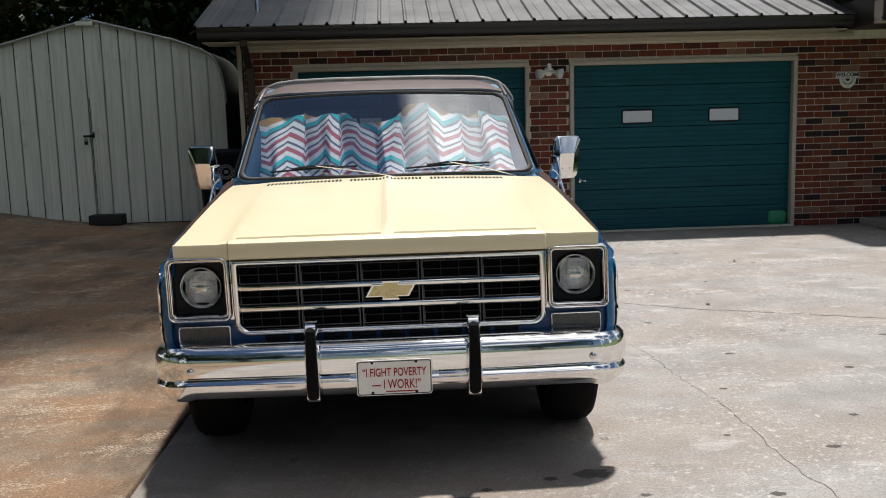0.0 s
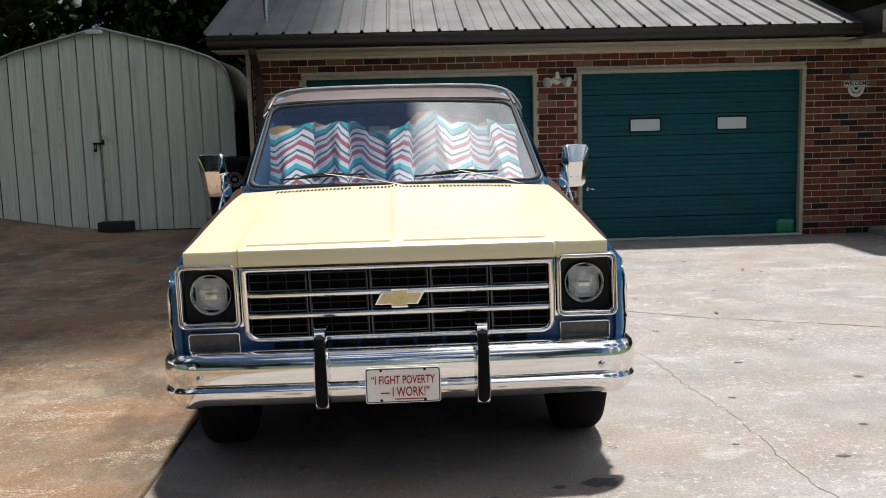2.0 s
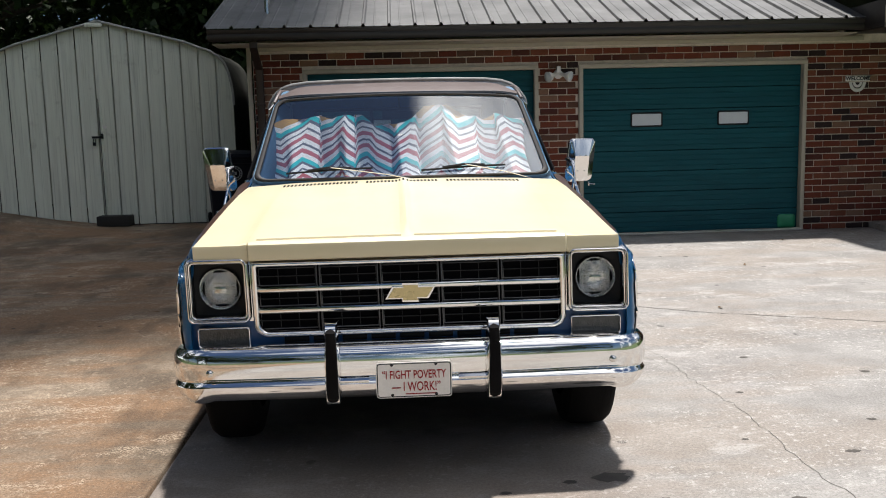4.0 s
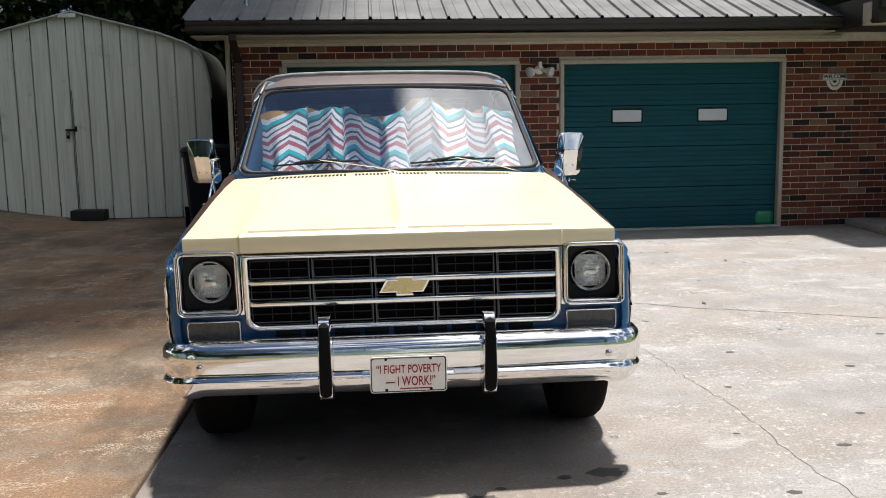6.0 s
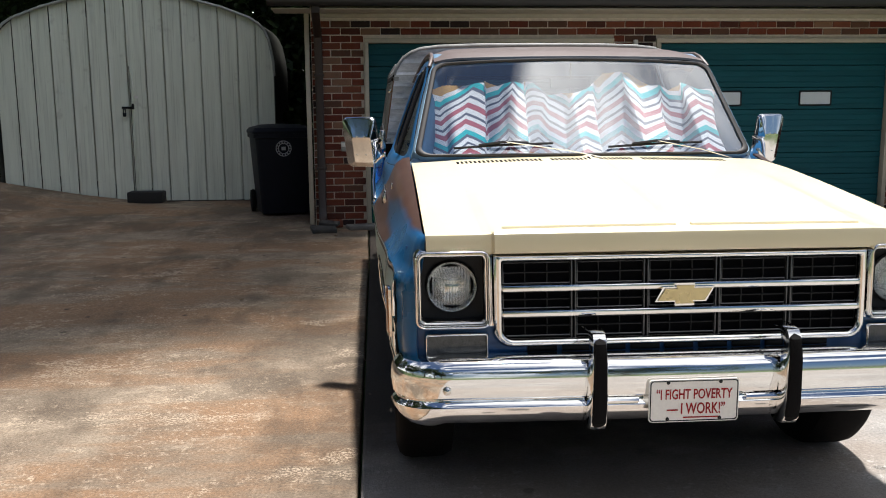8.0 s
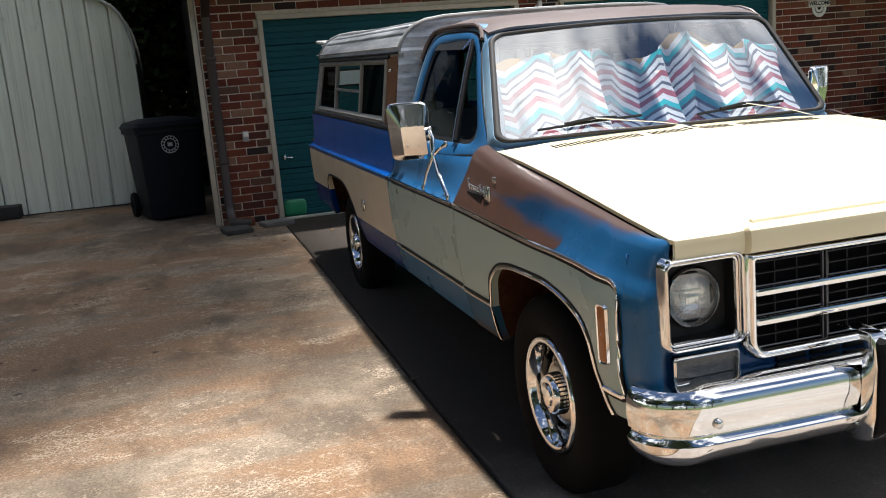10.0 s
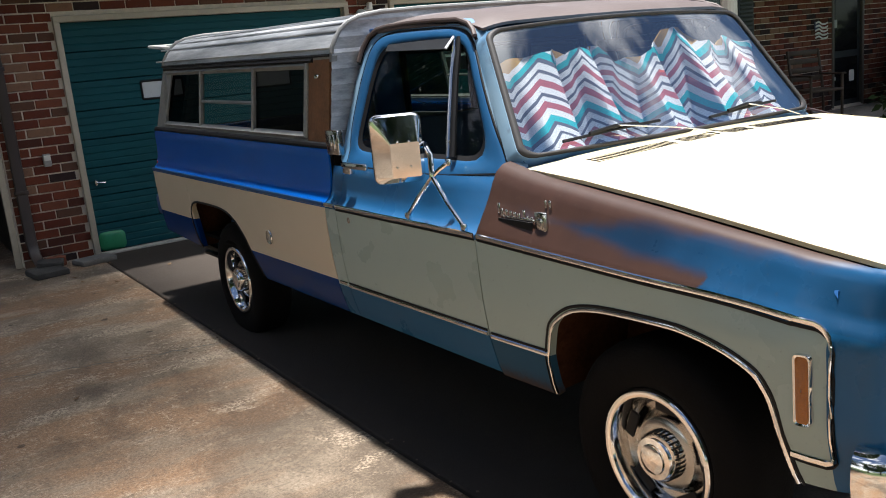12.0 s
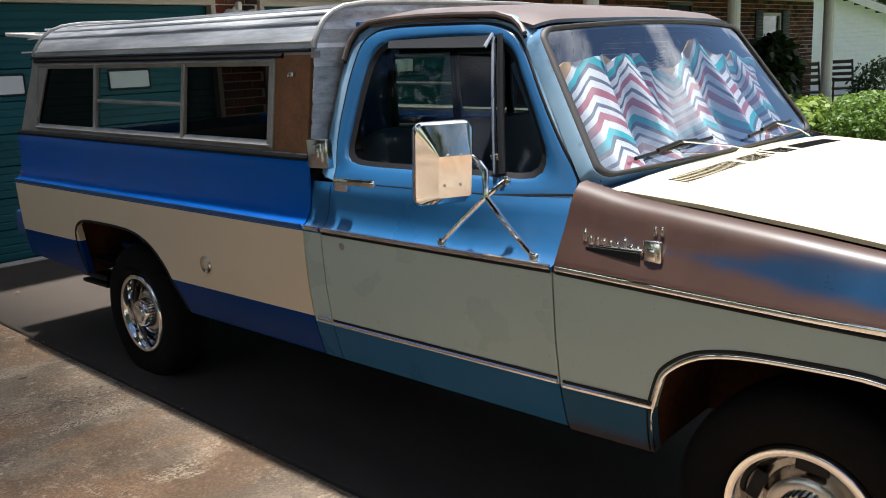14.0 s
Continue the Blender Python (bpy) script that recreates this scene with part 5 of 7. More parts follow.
CAB_EDGE = [(4.918, 1.090), (4.945, 1.150), (4.985, 1.190), (5.050, 1.270), (5.130, 1.385), (5.200, 1.500), (5.245, 1.562), (5.262, 1.598), (5.310, 1.630), (5.39, 1.652), (5.74, 1.668),
            (6.02, 1.662), (6.09, 1.622), (6.105, 1.527), (6.105, 1.383), (6.105, 1.200), (6.090, 1.090)]


def soften(loop, times):
    for _ in range(times):
        loop = [q for a, b in zip(loop, loop[1:] + loop[:1]) for q in ((0.75 * a[0] + 0.25 * b[0], 0.75 * a[1] + 0.25 * b[1]), (0.25 * a[0] + 0.75 * b[0], 0.25 * a[1] + 0.75 * b[1]))]
    return loop


def star(loop, n=120, c=(5.56, 1.37)):
    """The loop met by n rays from c."""
    out = []
    for k in range(n):
        a = 2 * math.pi * k / n
        dx, dz = math.cos(a), math.sin(a)
        best = 0.0
        for (p, q), (r, s) in zip(loop, loop[1:] + loop[:1]):
            ex, ez = r - p, s - q
            det = dx * -ez + dz * ex
            if abs(det) < 1e-9:
                continue
            px, pz = p - c[0], q - c[1]
            t = (px * -ez + pz * ex) / det
            w = (dx * pz - dz * px) / det
            if -1e-6 <= w <= 1 + 1e-6 and t > best:
                best = t
        out.append((c[0] + best * dx, c[1] + best * dz))
    return out


win, dge, cab = star(soften(WINDOW, 2)), star(soften(DOOR_EDGE, 1)), star(soften(CAB_EDGE, 1))


def between(a, b, t):
    return [(p + (r - p) * t, q + (s - q) * t) for (p, q), (r, s) in zip(a, b)]


for sx in (-1, 1):
    f = lambda loop, d: [(sx * (green_x(z, y) + d), y, z) for y, z in loop]
    part("window_surround", Shape().grid([f(win, -0.030), f(win, -0.006), f(between(win, dge, 0.06), 0.0), f(between(win, dge, 0.25), 0.004), f(between(win, dge, 0.5), 0.005), f(between(win, dge, 0.8), 0.003), f(between(win, dge, 0.95), 0.0), f(between(win, dge, 0.99), -0.010)], True), DOOR_PAINT,
         truck, "faded blue window frame of the door", outward=(0, 5.5, 1.4), angle=50, thick=0.004)
    part("pillar_frame", Shape().grid([f(dge, -0.020), f(between(dge, cab, 0.10), -0.008), f(between(dge, cab, 0.22), -0.004), f(between(dge, cab, 0.8), -0.006), f(cab, -0.014), f(cab, -0.05)], True), CAB_PAINT, truck,
         "faded blue cab pillars", outward=(0, 5.5, 1.4), angle=50, thick=0.004)
    part("door_seal", Shape().tube(f(dge + dge[:1], -0.006), 0.006, 6, caps=False), BLACK, truck, "dark gap round the door frame")
    # drip rail over the door
    rail = [(5.262, 1.580), (5.282, 1.602), (5.32, 1.628), (5.39, 1.648), (5.56, 1.658), (5.74, 1.664), (5.92, 1.664), (6.01, 1.658), (6.06, 1.634), (6.082, 1.59), (6.088, 1.53)]
    part("drip_rail", Shape().tube([(sx * (green_x(z, y) + 0.008), y, z) for y, z in rail], 0.010, 8, 1.0), ROOF_PAINT, truck, "brown drip rail")
    part("drip_seal", Shape().tube([(sx * (green_x(z, y) + 0.002), y, z - 0.013) for y, z in rail], 0.007, 6), BLACK, truck, "dark line under the drip rail")
    part("window_seal", Shape().grid([f(between(win, dge, 0.02), -0.004), f([(0.955 * y + 0.045 * 5.55, 0.93 * z + 0.07 * 1.37) for y, z in win], -0.012)], True), BLACK, truck, "black window seal", outward=(0, 5.5, 1.4), thick=0.003)
    g = part("door_glass", Shape().cap(f([(0.985 * y + 0.015 * 5.55, 0.98 * z + 0.02 * 1.37) for y, z in win[::3]], -0.018)), DARK_GLASS, truck, "tinted door glass", outward=(0, 5.5, 1.4))
    g.visible_shadow = False
    vb = [(sx * (green_x(z, 5.33) + 0.002), 5.262 + (z - 1.16) * 0.29, z) for z in (1.580, 1.45, 1.3, 1.165)]
    part("vent_window_bar", Shape().tube(vb, 0.008, 8), STEEL, truck, "bright vent window bar")
    part("vent_bar_seal", Shape().tube([(x, y - 0.03, z) for x, y, z in vb], 0.012, 8), BLACK, truck, "black vent window seal")
    part("vent_latch", Shape().box((sx * (green_x(1.205) - 0.02), 5.27, 1.215), (0.02, 0.05, 0.02), 0.006), STEEL, truck)
    # visor of clear plastic at the top of the window
    vs = [(sx * (green_x(z, y) + o), y, z) for y, z, o in ((5.385, 1.586, 0.002), (5.87, 1.588, 0.002), (5.84, 1.562, 0.024), (5.385, 1.545, 0.026))]
    part("window_visor", Shape().cap(vs), SMOKED, truck, "smoked window visor", thick=0.003)
    part("visor_clip", Shape().tube([vs[0], vs[3]], 0.006, 6), CHROME, truck, "bright visor end")
    # door handle
    s = Shape().box((sx * 0.962, 5.905, 1.106), (0.028, 0.070, 0.050), 0.008).box((sx * 0.978, 5.82, 1.120), (0.016, 0.215, 0.026), 0.008)
    part("door_handle", s, CHROME, truck, "chrome door handle")
    part("door_lock", Shape().lathe([(0.013, 0), (0.013, 0.005), (0.004, 0.006), (0.0005, 0.004)], (sx * 1.000, 5.885, 0.895), (sx, 0, 0), 16), STEEL, truck, "round door lock")

# back wall of the cab with a three-pane sliding window
s = Shape()
for a, b, c, d in ((-0.86, 0.86, 0.55, 1.20), (-0.70, -0.55, 1.20, 1.60), (0.55, 0.70, 1.20, 1.60), (-0.68, 0.68, 1.56, 1.665)):
    s.box(((a + b) / 2, 6.075, (c + d) / 2), (b - a, 0.025, d - c), 0.004)
part("cab_back", s, BLUE_PANEL, truck, "cab back panel")
s = Shape()
for x in (-0.545, -0.18, 0.18, 0.545):
    s.box((x, 6.05, 1.38), (0.022, 0.03, 0.36), 0.004)
for z in (1.205, 1.555):
    s.box((0, 6.05, z), (1.11, 0.03, 0.022), 0.004)
part("rear_window_frame", s, BLACK, truck, "black sliding rear window frame")
g = part("rear_window", Shape().cap([(-0.54, 6.055, 1.21), (0.54, 6.055, 1.21), (0.54, 6.055, 1.55), (-0.54, 6.055, 1.55)]), CAP_GLASS, truck, "rear window glass")
g.visible_shadow = False

# inside the cab
for sx in (-1, 1):
    part("pillar_trim", Shape().grid([[ws(sx * 0.985, v, 0.010), ws(sx * 0.95, v, 0.035), ws(sx * 0.915, v, 0.10), ws(sx * 0.925, v, 0.20)] for v in [k / 10 for k in range(11)]]), DASH_BLUE, truck, "blue inner windshield pillar", thick=0.004)
part("cab_floor", Shape().box((0, 5.5, 0.56), (1.78, 1.15, 0.05)), DARK_TRIM, truck, smooth=False)
s = Shape().grid([[(u * 0.80, y + 0.07 * u * u, z) for u in [-1 + k / 8 for k in range(17)]] for y, z in ((4.93, 1.105), (5.00, 1.125), (5.12, 1.128), (5.20, 1.10), (5.225, 1.02), (5.20, 0.80))])
part("dashboard", s, DASH_BLUE, truck, "blue vinyl dashboard", outward=(0, 5.0, 0.7), thick=0.02)
s = Shape().box((0, 5.55, 0.80), (1.55, 0.52, 0.22), 0.06).box((0, 5.90, 1.02), (1.55, 0.16, 0.52), 0.05, pose(0, 0, 0, -12))
part("bench_seat", s, SEAT_BLUE, truck, "dark blue vinyl bench seat")
ring = [(0.38 + 0.195 * math.cos(a), 5.36 + 0.195 * math.sin(a) * 0.42, 1.10 + 0.195 * math.sin(a) * 0.9) for a in [2 * math.pi * k / 28 for k in range(29)]]
s = Shape().tube(ring, 0.012, 8, caps=False).tube([(0.20, 5.36, 1.10), (0.56, 5.36, 1.10)], 0.012).tube([(0.38, 5.36, 1.10), (0.38, 5.2, 1.0)], 0.022)
part("steering_wheel", s, BLACK, truck, "dark steering wheel")
part("rear_view_mirror", Shape().box((0.0, 5.27, 1.50), (0.20, 0.02, 0.05), 0.008).tube([(0, 5.26, 1.52), (0, 5.24, 1.60)], 0.005), BLACK, truck, "small inside mirror")

# wipers
for x0, x1, px in ((-0.62, -0.16, -0.10), (0.10, 0.56, 0.47)):
    a, b = ws(x0 / 0.79, 0.075, -0.016), ws(x1 / 0.79, 0.115, -0.016)
    s = Shape().tube([a, a.lerp(b, 0.5) + Vector((0, -0.004, 0.004)), b], 0.006, 6)
    wiper = part("wiper", s, BLACK, truck, "black wiper blade")
    s = Shape().tube([a.lerp(b, 0.25) + Vector((0, -0.006, 0.008)), a.lerp(b, 0.5) + Vector((0, -0.014, 0.018)), a.lerp(b, 0.75) + Vector((0, -0.006, 0.008))], 0.007, 6)
    part("wiper_bridge", s, BLACK, wiper)
    base = ws((px + 0.22) / 0.8, -0.045, -0.012)
    part("wiper_arm", Shape().tube([a.lerp(b, 0.5) + Vector((0, -0.016, 0.020)), a.lerp(b, 0.5).lerp(base, 0.6) + Vector((0, -0.014, 0.016)), base], 0.0032, 6), STEEL, wiper, "bright steel wiper arm")

# door mirrors on tripod arms, turned outwards
for sx in (-1, 1):
    w, h = 0.186, 0.252
    M = Matrix.Translation((sx * 1.058, 5.312, 1.216)) @ pose(0, 0, 0, 11, 0, 27 if sx > 0 else -27)
    fl = lambda k, dy: [M @ Vector((u * k, dy, v * k)) for u, v in rounded(w, h, 0.030, 5)]
    s = Shape()
    s.grid([fl(0.985, 0.018), fl(1.0, 0.010), fl(1.0, 0.0), fl(0.955, -0.008)], True)
    core = [M @ Vector((x * 0.56 - sx * 0.024, -0.040, y * 0.50 - 0.030)) for x, y in rounded(w, h, 0.012, 5)]
    s.grid([fl(0.955, -0.008), core], True).cap(core)
    mir = part("door_mirror", s, CHROME, truck, "large chrome door mirror with a faceted back", angle=55, outward=M @ Vector((0, 0.1, 0)), thick=0.002)
    part("mirror_glass", Shape().cap(fl(0.95, 0.012)), CHROME, mir, "mirror glass", thick=0.003)
    for u, v in ((-0.02, 0.035), (0.02, 0.035), (-0.03, -0.055), (0.02, -0.055)):
        part("rivet", Shape().lathe([(0.005, 0), (0.004, 0.003), (0.0005, 0.004)], M @ Vector((u - sx * 0.02, -0.040, v)), M.to_3x3() @ Vector((0, -1, 0)), 10), STEEL, mir)
    s = Shape()
    joint = (sx * 0.992, 5.205, 1.115)
    s.tube([M @ Vector((-sx * 0.075, 0.012, 0.005)), M @ Vector((-sx * 0.100, 0.008, 0.008)), (sx * 0.990, 5.225, 1.212), (sx * 0.990, 5.208, 1.190), joint], 0.0105, 10)
    part("mirror_arm", s, CHROME, truck, "chrome mirror arm")
    for foot, r in (((sx * 0.998, 5.395, 0.960), 0.0085), ((sx * 0.998, 5.030, 0.955), 0.0095), ((sx * 0.945, 5.165, 1.160), 0.008)):
        s = Shape().tube([joint, tuple(0.5 * (a + b) + (sx * 0.006 if i == 0 else 0) for i, (a, b) in enumerate(zip(joint, foot))), foot], r, 8, 0.8)
        s.box(foot, (0.016, 0.030, 0.026), 0.006)
        part("mirror_strut", s, CHROME, truck, "chrome mirror strut")

# fuel filler on the bed side
part("fuel_cap", Shape().lathe([(0.038, 0.0), (0.036, 0.005), (0.024, 0.002), (0.022, -0.018), (0.0005, -0.02)], (-1.001, 6.82, 0.715), (-1, 0, 0), 24), STEEL, truck, "round fuel cap")
# clamp between cap and cab
part("cap_clamp", Shape().box((-0.945, 6.035, 1.208), (0.03, 0.115, 0.105), 0.006).box((-0.962, 6.025, 1.212), (0.012, 0.05, 0.062), 0.004).box((-0.969, 6.025, 1.212), (0.008, 0.022, 0.030), 0.003), STEEL, truck, "square metal clamp plate")


# wheels
def wheel(y, sx, name="wheel"):
    w = Shape().lathe([(0.205, -0.11), (0.27, -0.115), (0.325, -0.10), (0.342, -0.07), (0.345, -0.03), (0.345, 0.05), (0.340, 0.080), (0.322, 0.102), (0.285, 0.114), (0.25, 0.112), (0.222, 0.104), (0.208, 0.092), (0.203, 0.07)],
                      (sx * 0.820, y, 0.345), (sx, 0, 0), 56)
    tyre = part(name, w, RUBBER, truck, "wheel with a black tyre and bright trim ring")
    s = Shape().lathe([(0.207, 0.085), (0.205, 0.098), (0.199, 0.105), (0.190, 0.107), (0.180, 0.103), (0.174, 0.092), (0.166, 0.060), (0.163, 0.045)], (sx * 0.820, y, 0.345), (sx, 0, 0), 56)
    part("trim_ring", s, CHROME, tyre, "bright trim ring")
    s = Shape().lathe([(0.168, 0.048), (0.150, 0.026), (0.130, 0.022), (0.118, 0.040), (0.108, 0.058), (0.090, 0.066), (0.070, 0.064), (0.066, 0.060)], (sx * 0.820, y, 0.345), (sx, 0, 0), 56)
    part("rim", s, RIM_STEEL, tyre, "grey steel rim", )
    c = Vector((sx * 0.820, y, 0.345))
    for k in range(5):
        a = 2 * math.pi * (k + 0.3) / 5
        q = c + Vector((sx * 0.052, 0.142 * math.cos(a), 0.142 * math.sin(a)))
        s = Shape().box(q, (0.010, 0.085, 0.036), 0.012, pose(0, 0, 0, math.degrees(a) + 90))
        part("rim_slot", s, BLACK, tyre, "dark slot in the rim")
    s = Shape().lathe([(0.072, 0.055), (0.070, 0.095), (0.062, 0.108), (0.045, 0.110), (0.043, 0.116), (0.030, 0.120), (0.0005, 0.121)], c, (sx, 0, 0), 40)
    part("hub_cap", s, CHROME, tyre, "bright hub cap")
    s = Shape()
    for k in range(30):
        a = 2 * math.pi * k / 30
        s.box(c + Vector((sx * 0.076, 0.071 * math.cos(a), 0.071 * math.sin(a))), (0.03, 0.005, 0.004), 0.0)
    part("hub_ribs", s, BLACK, tyre, smooth=False)


for y in (4.278, 7.635):
    for sx in (-1, 1):
        wheel(y, sx)

# underbody: wheel wells, frame, axles
for sx in (-1, 1):
    for arch in (ARCH_F, ARCH_R):
        s = Shape().grid([[(sx * (side_low(y, z) - 0.012), y, z + 0.004) for y, z in arch], [(sx * 0.62, y, z + 0.02) for y, z in arch]])
        s.cap([(sx * 0.62, y, z + 0.02) for y, z in arch])
        part("wheel_well", s, RUSTY, truck, "dark wheel well liner", smooth=False)
s = Shape()
for sx in (-1, 1):
    s.box((sx * 0.42, 6.1, 0.48), (0.08, 5.0, 0.14), 0.01)
for y in (4.278, 7.635):
    s.tube([(-0.78, y, 0.345), (0.78, y, 0.345)], 0.05, 10)
s.box((0, 4.25, 0.62), (0.75, 1.1, 0.5), 0.05).box((0, 5.9, 0.40), (0.3, 1.4, 0.18), 0.04)
s.box((0, 7.635, 0.345), (0.26, 0.28, 0.26), 0.08)
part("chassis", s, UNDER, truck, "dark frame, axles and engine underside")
# unseen plates, added so no sun falls through the body gaps
part("light_block_panels", Shape().box((0, 4.30, 0.90), (1.66, 1.34, 0.02)).box((0, 6.0, 0.535), (1.84, 2.2, 0.02)).box((0, 7.45, 0.575), (1.86, 2.62, 0.02)).box((0, 3.72, 0.70), (1.66, 0.02, 0.42)).box((0, 6.1, 0.85), (1.86, 0.012, 0.66)), UNDER, truck, "unseen dark panels that stop light leaks", smooth=False)
part("exhaust", Shape().tube([(-0.62, 6.2, 0.33), (-0.66, 7.9, 0.36), (-0.74, 8.32, 0.40)], 0.028, 10), STEEL, truck, "tail pipe")
part("hitch_bar", Shape().box((-0.80, 8.28, 0.445), (0.10, 0.30, 0.03), 0.004).box((-0.80, 8.28, 0.40), (0.10, 0.30, 0.02), 0.004), BLACK, truck, "dark bracket behind the rear wheel")

# ---- camper shell on the bed ----
shell = thing("truck_cap", (0, 7.4, 1.2), "weathered aluminium camper shell with sliding side windows on the truck bed", "camper shell")
CY0, CY1 = 6.115, 8.78


def cap_base(y):
    return 1.180 + (y - 6.1) * 0.017


CAP_TOP = [(0.926, 0.392), (0.918, 0.42), (0.897, 0.452), (0.868, 0.488), (0.822, 0.518), (0.755, 0.540), (0.64, 0.553), (0.40, 0.560), (0.0, 0.562)]


def cap_grow(y):
    return 1 + 0.05 * (y - 6.1) / 2.7


def cap_section(y, lift=0.0):
    b = cap_base(y)
    lean = ((y - CY0) / (CY1 - CY0)) ** 5
    right = [(x, y - 0.44 * h * lean, b + h * cap_grow(y) + lift) for x, h in CAP_TOP]
    return [(-x, yy, z) for x, yy, z in right] + [(x, yy, z) for x, yy, z in right[::-1][1:]]


def shell_part(name, shape, *rest, **more):
    """A part of the shell, whose walls lean inwards as they rise."""
    shape.v = [(x * (1 - 0.070 * min(1.0, max(0.0, (z - cap_base(y)) / 0.39))), y, z) for x, y, z in shape.v]
    return part(name, shape, *rest, **more)


rows = []
for k in range(24):
    y = CY0 + (CY1 - CY0) * k / 23
    rows.append(cap_section(y))
s = Shape().grid(rows)
roof_skin = shell_part("roof_skin", s, ALU, shell, "ribbed aluminium roof skin", outward=(0, 7.4, 1.0), thick=0.006)
for i in (1, 3, 4, 5, 6):
    for sx in (-1, 1):
        x, h = CAP_TOP[i]
        pts = [(sx * (x + 0.002), y, cap_base(y) + h * cap_grow(y) + 0.001) for y in (CY0 + 0.02, (CY0 + CY1) / 2, CY1 - 0.02)]
        shell_part("roof_rib", Shape().tube(pts, 0.006, 6), ALU, shell)
for y in (CY0 + 0.004, CY1 - 0.004):
    shell_part("edge_trim", Shape().tube(cap_section(y, 0.004), 0.011, 8), ALU_FRAME, shell, "rounded edge trim")
for sx in (-1, 1):
    X = 0.928
    # wall frame: top rail, bottom rail, rear post, wood panel in front
    s = Shape()
    for y0, y1, a, b in ((CY0, CY1, 0.0, 0.030), (CY0, CY1, 0.362, 0.394), (8.58, CY1, 0.030, 0.362)):
        s.add([(sx * xx, y - (0.44 * h if y > 8.5 else 0.0), cap_base(y) + h * cap_grow(y)) for xx in (X - 0.03, X) for y in (y0, y1) for h in (a, b)], [(0, 1, 3, 2), (4, 6, 7, 5), (0, 4, 5, 1), (2, 3, 7, 6), (0, 2, 6, 4), (1, 5, 7, 3)])
    shell_part("side_wall", s, ALU_FRAME, shell, "dull aluminium side wall", smooth=False)
    shell_part("eave_gap", Shape().tube([(sx * (X + 0.003), CY0 + 0.02, cap_base(CY0) + 0.391), (sx * (X + 0.003), 8.62, cap_base(8.62) + 0.391 * cap_grow(8.62))], 0.007, 6), BLACK, shell, "dark gap under the roof edge")
    shell_part("rail_gap", Shape().tube([(sx * (X + 0.004), 6.30, cap_base(6.3) + 0.374), (sx * (X + 0.004), 8.58, cap_base(8.58) + 0.392)], 0.011, 6), BLACK, shell, "dark gap under the rail")
    shell_part("base_rail", Shape().tube([(sx * (X + 0.006), CY0, cap_base(CY0) + 0.008), (sx * (X + 0.006), CY1, cap_base(CY1) + 0.008)], 0.014, 8), BLACK, shell, "dark base rail")
    s = Shape()
    s.add([(sx * xx, y, cap_base(y) + h) for xx in (X - 0.02, X + 0.001) for y in (CY0 + 0.02, 6.345) for h in (0.02, 0.375)], [(0, 1, 3, 2), (4, 6, 7, 5), (0, 4, 5, 1), (2, 3, 7, 6), (0, 2, 6, 4), (1, 5, 7, 3)])
    shell_part("wood_panel", s, WOOD_BROWN, shell, "brown plywood panel", smooth=False)
    shell_part("side_lamp", Shape().box((sx * (X + 0.012), 6.235, cap_base(6.2) + 0.305), (0.022, 0.035, 0.018), 0.005), STEEL, shell)
    ys = (6.365, 7.015, 7.85, 8.56)
    fr = Shape()
    for y in ys:
        wdt = 0.034 if y in (ys[0], ys[-1]) else 0.024
        fr.box((sx * (X - 0.004), y, cap_base(y) + 0.199 + 0.008 * (y - 6.4) / 2.1), (0.030, wdt, 0.335), 0.005)
    for h in (0.042, 0.355):
        a, b = (sx * (X - 0.003), ys[0], cap_base(ys[0]) + h), (sx * (X - 0.003), ys[-1], cap_base(ys[-1]) + h * 1.04)
        fr.tube([a, b], 0.018, 4, 0.9)
    fr.tube([(sx * (X - 0.006), 7.0, cap_base(7) + 0.185), (sx * (X - 0.006), 7.85, cap_base(7.85) + 0.190)], 0.010, 6)
    wf = shell_part("window_frame", fr, ALU_FRAME, shell, "aluminium frame of the sliding windows", smooth=False)
    for a, b in zip(ys, ys[1:]):
        g = shell_part("pane", Shape().cap([(sx * (X - 0.010), y, cap_base(y) + h) for y, h in ((a, 0.04), (b, 0.04), (b, 0.36), (a, 0.36))]), CAP_GLASS if a == ys[1] else BLACK_GLASS, wf, "dark window pane", outward=(0, 7.4, 1.3))
        g.visible_shadow = False
# dark lining and floor sheet, added so the panes show a dim inside
shell_part("dimming_liner", Shape().grid([[(x * 0.975, y, z - 0.022) for x, y, z in cap_section(y)] for y in (CY0 + 0.03, CY1 - 0.03)]), DARK_TRIM, shell, "dark inside lining", smooth=False)
shell_part("dimming_sheet", Shape().box((0, 7.45, 1.14), (1.72, 2.5, 0.02)), DARK_TRIM, shell, "dark load inside the shell", smooth=False)
# front wall of the shell, ribbed, with a window behind the cab
s = Shape()
n = 34
for j in range(n):
    h0, h1 = 0.562 * j / n, 0.562 * (j + 1) / n
    def half(h):
        return 0.926 if h < 0.392 else lerp(sorted((hh, xx) for xx, hh in CAP_TOP), h)
    bulge = 0.005 if j % 4 == 0 else 0.0
    for sx in (-1, 1):
        inner = 0.58 if 0.05 < h0 < 0.40 else 0.0
        s.add([(sx * inner, CY0 + 0.006 - bulge, cap_base(CY0) + h0), (sx * half(h0), CY0 + 0.006 - bulge, cap_base(CY0) + h0),
               (sx * half(h1), CY0 + 0.006 - (0.005 if (j + 1) % 4 == 0 else 0), cap_base(CY0) + h1), (sx * inner, CY0 + 0.006, cap_base(CY0) + h1)], [(0, 1, 2, 3)])
shell_part("front_wall", s, ALU, shell, "ribbed aluminium front wall", outward=(0, 9, 1.4), thick=0.004, weld=True)
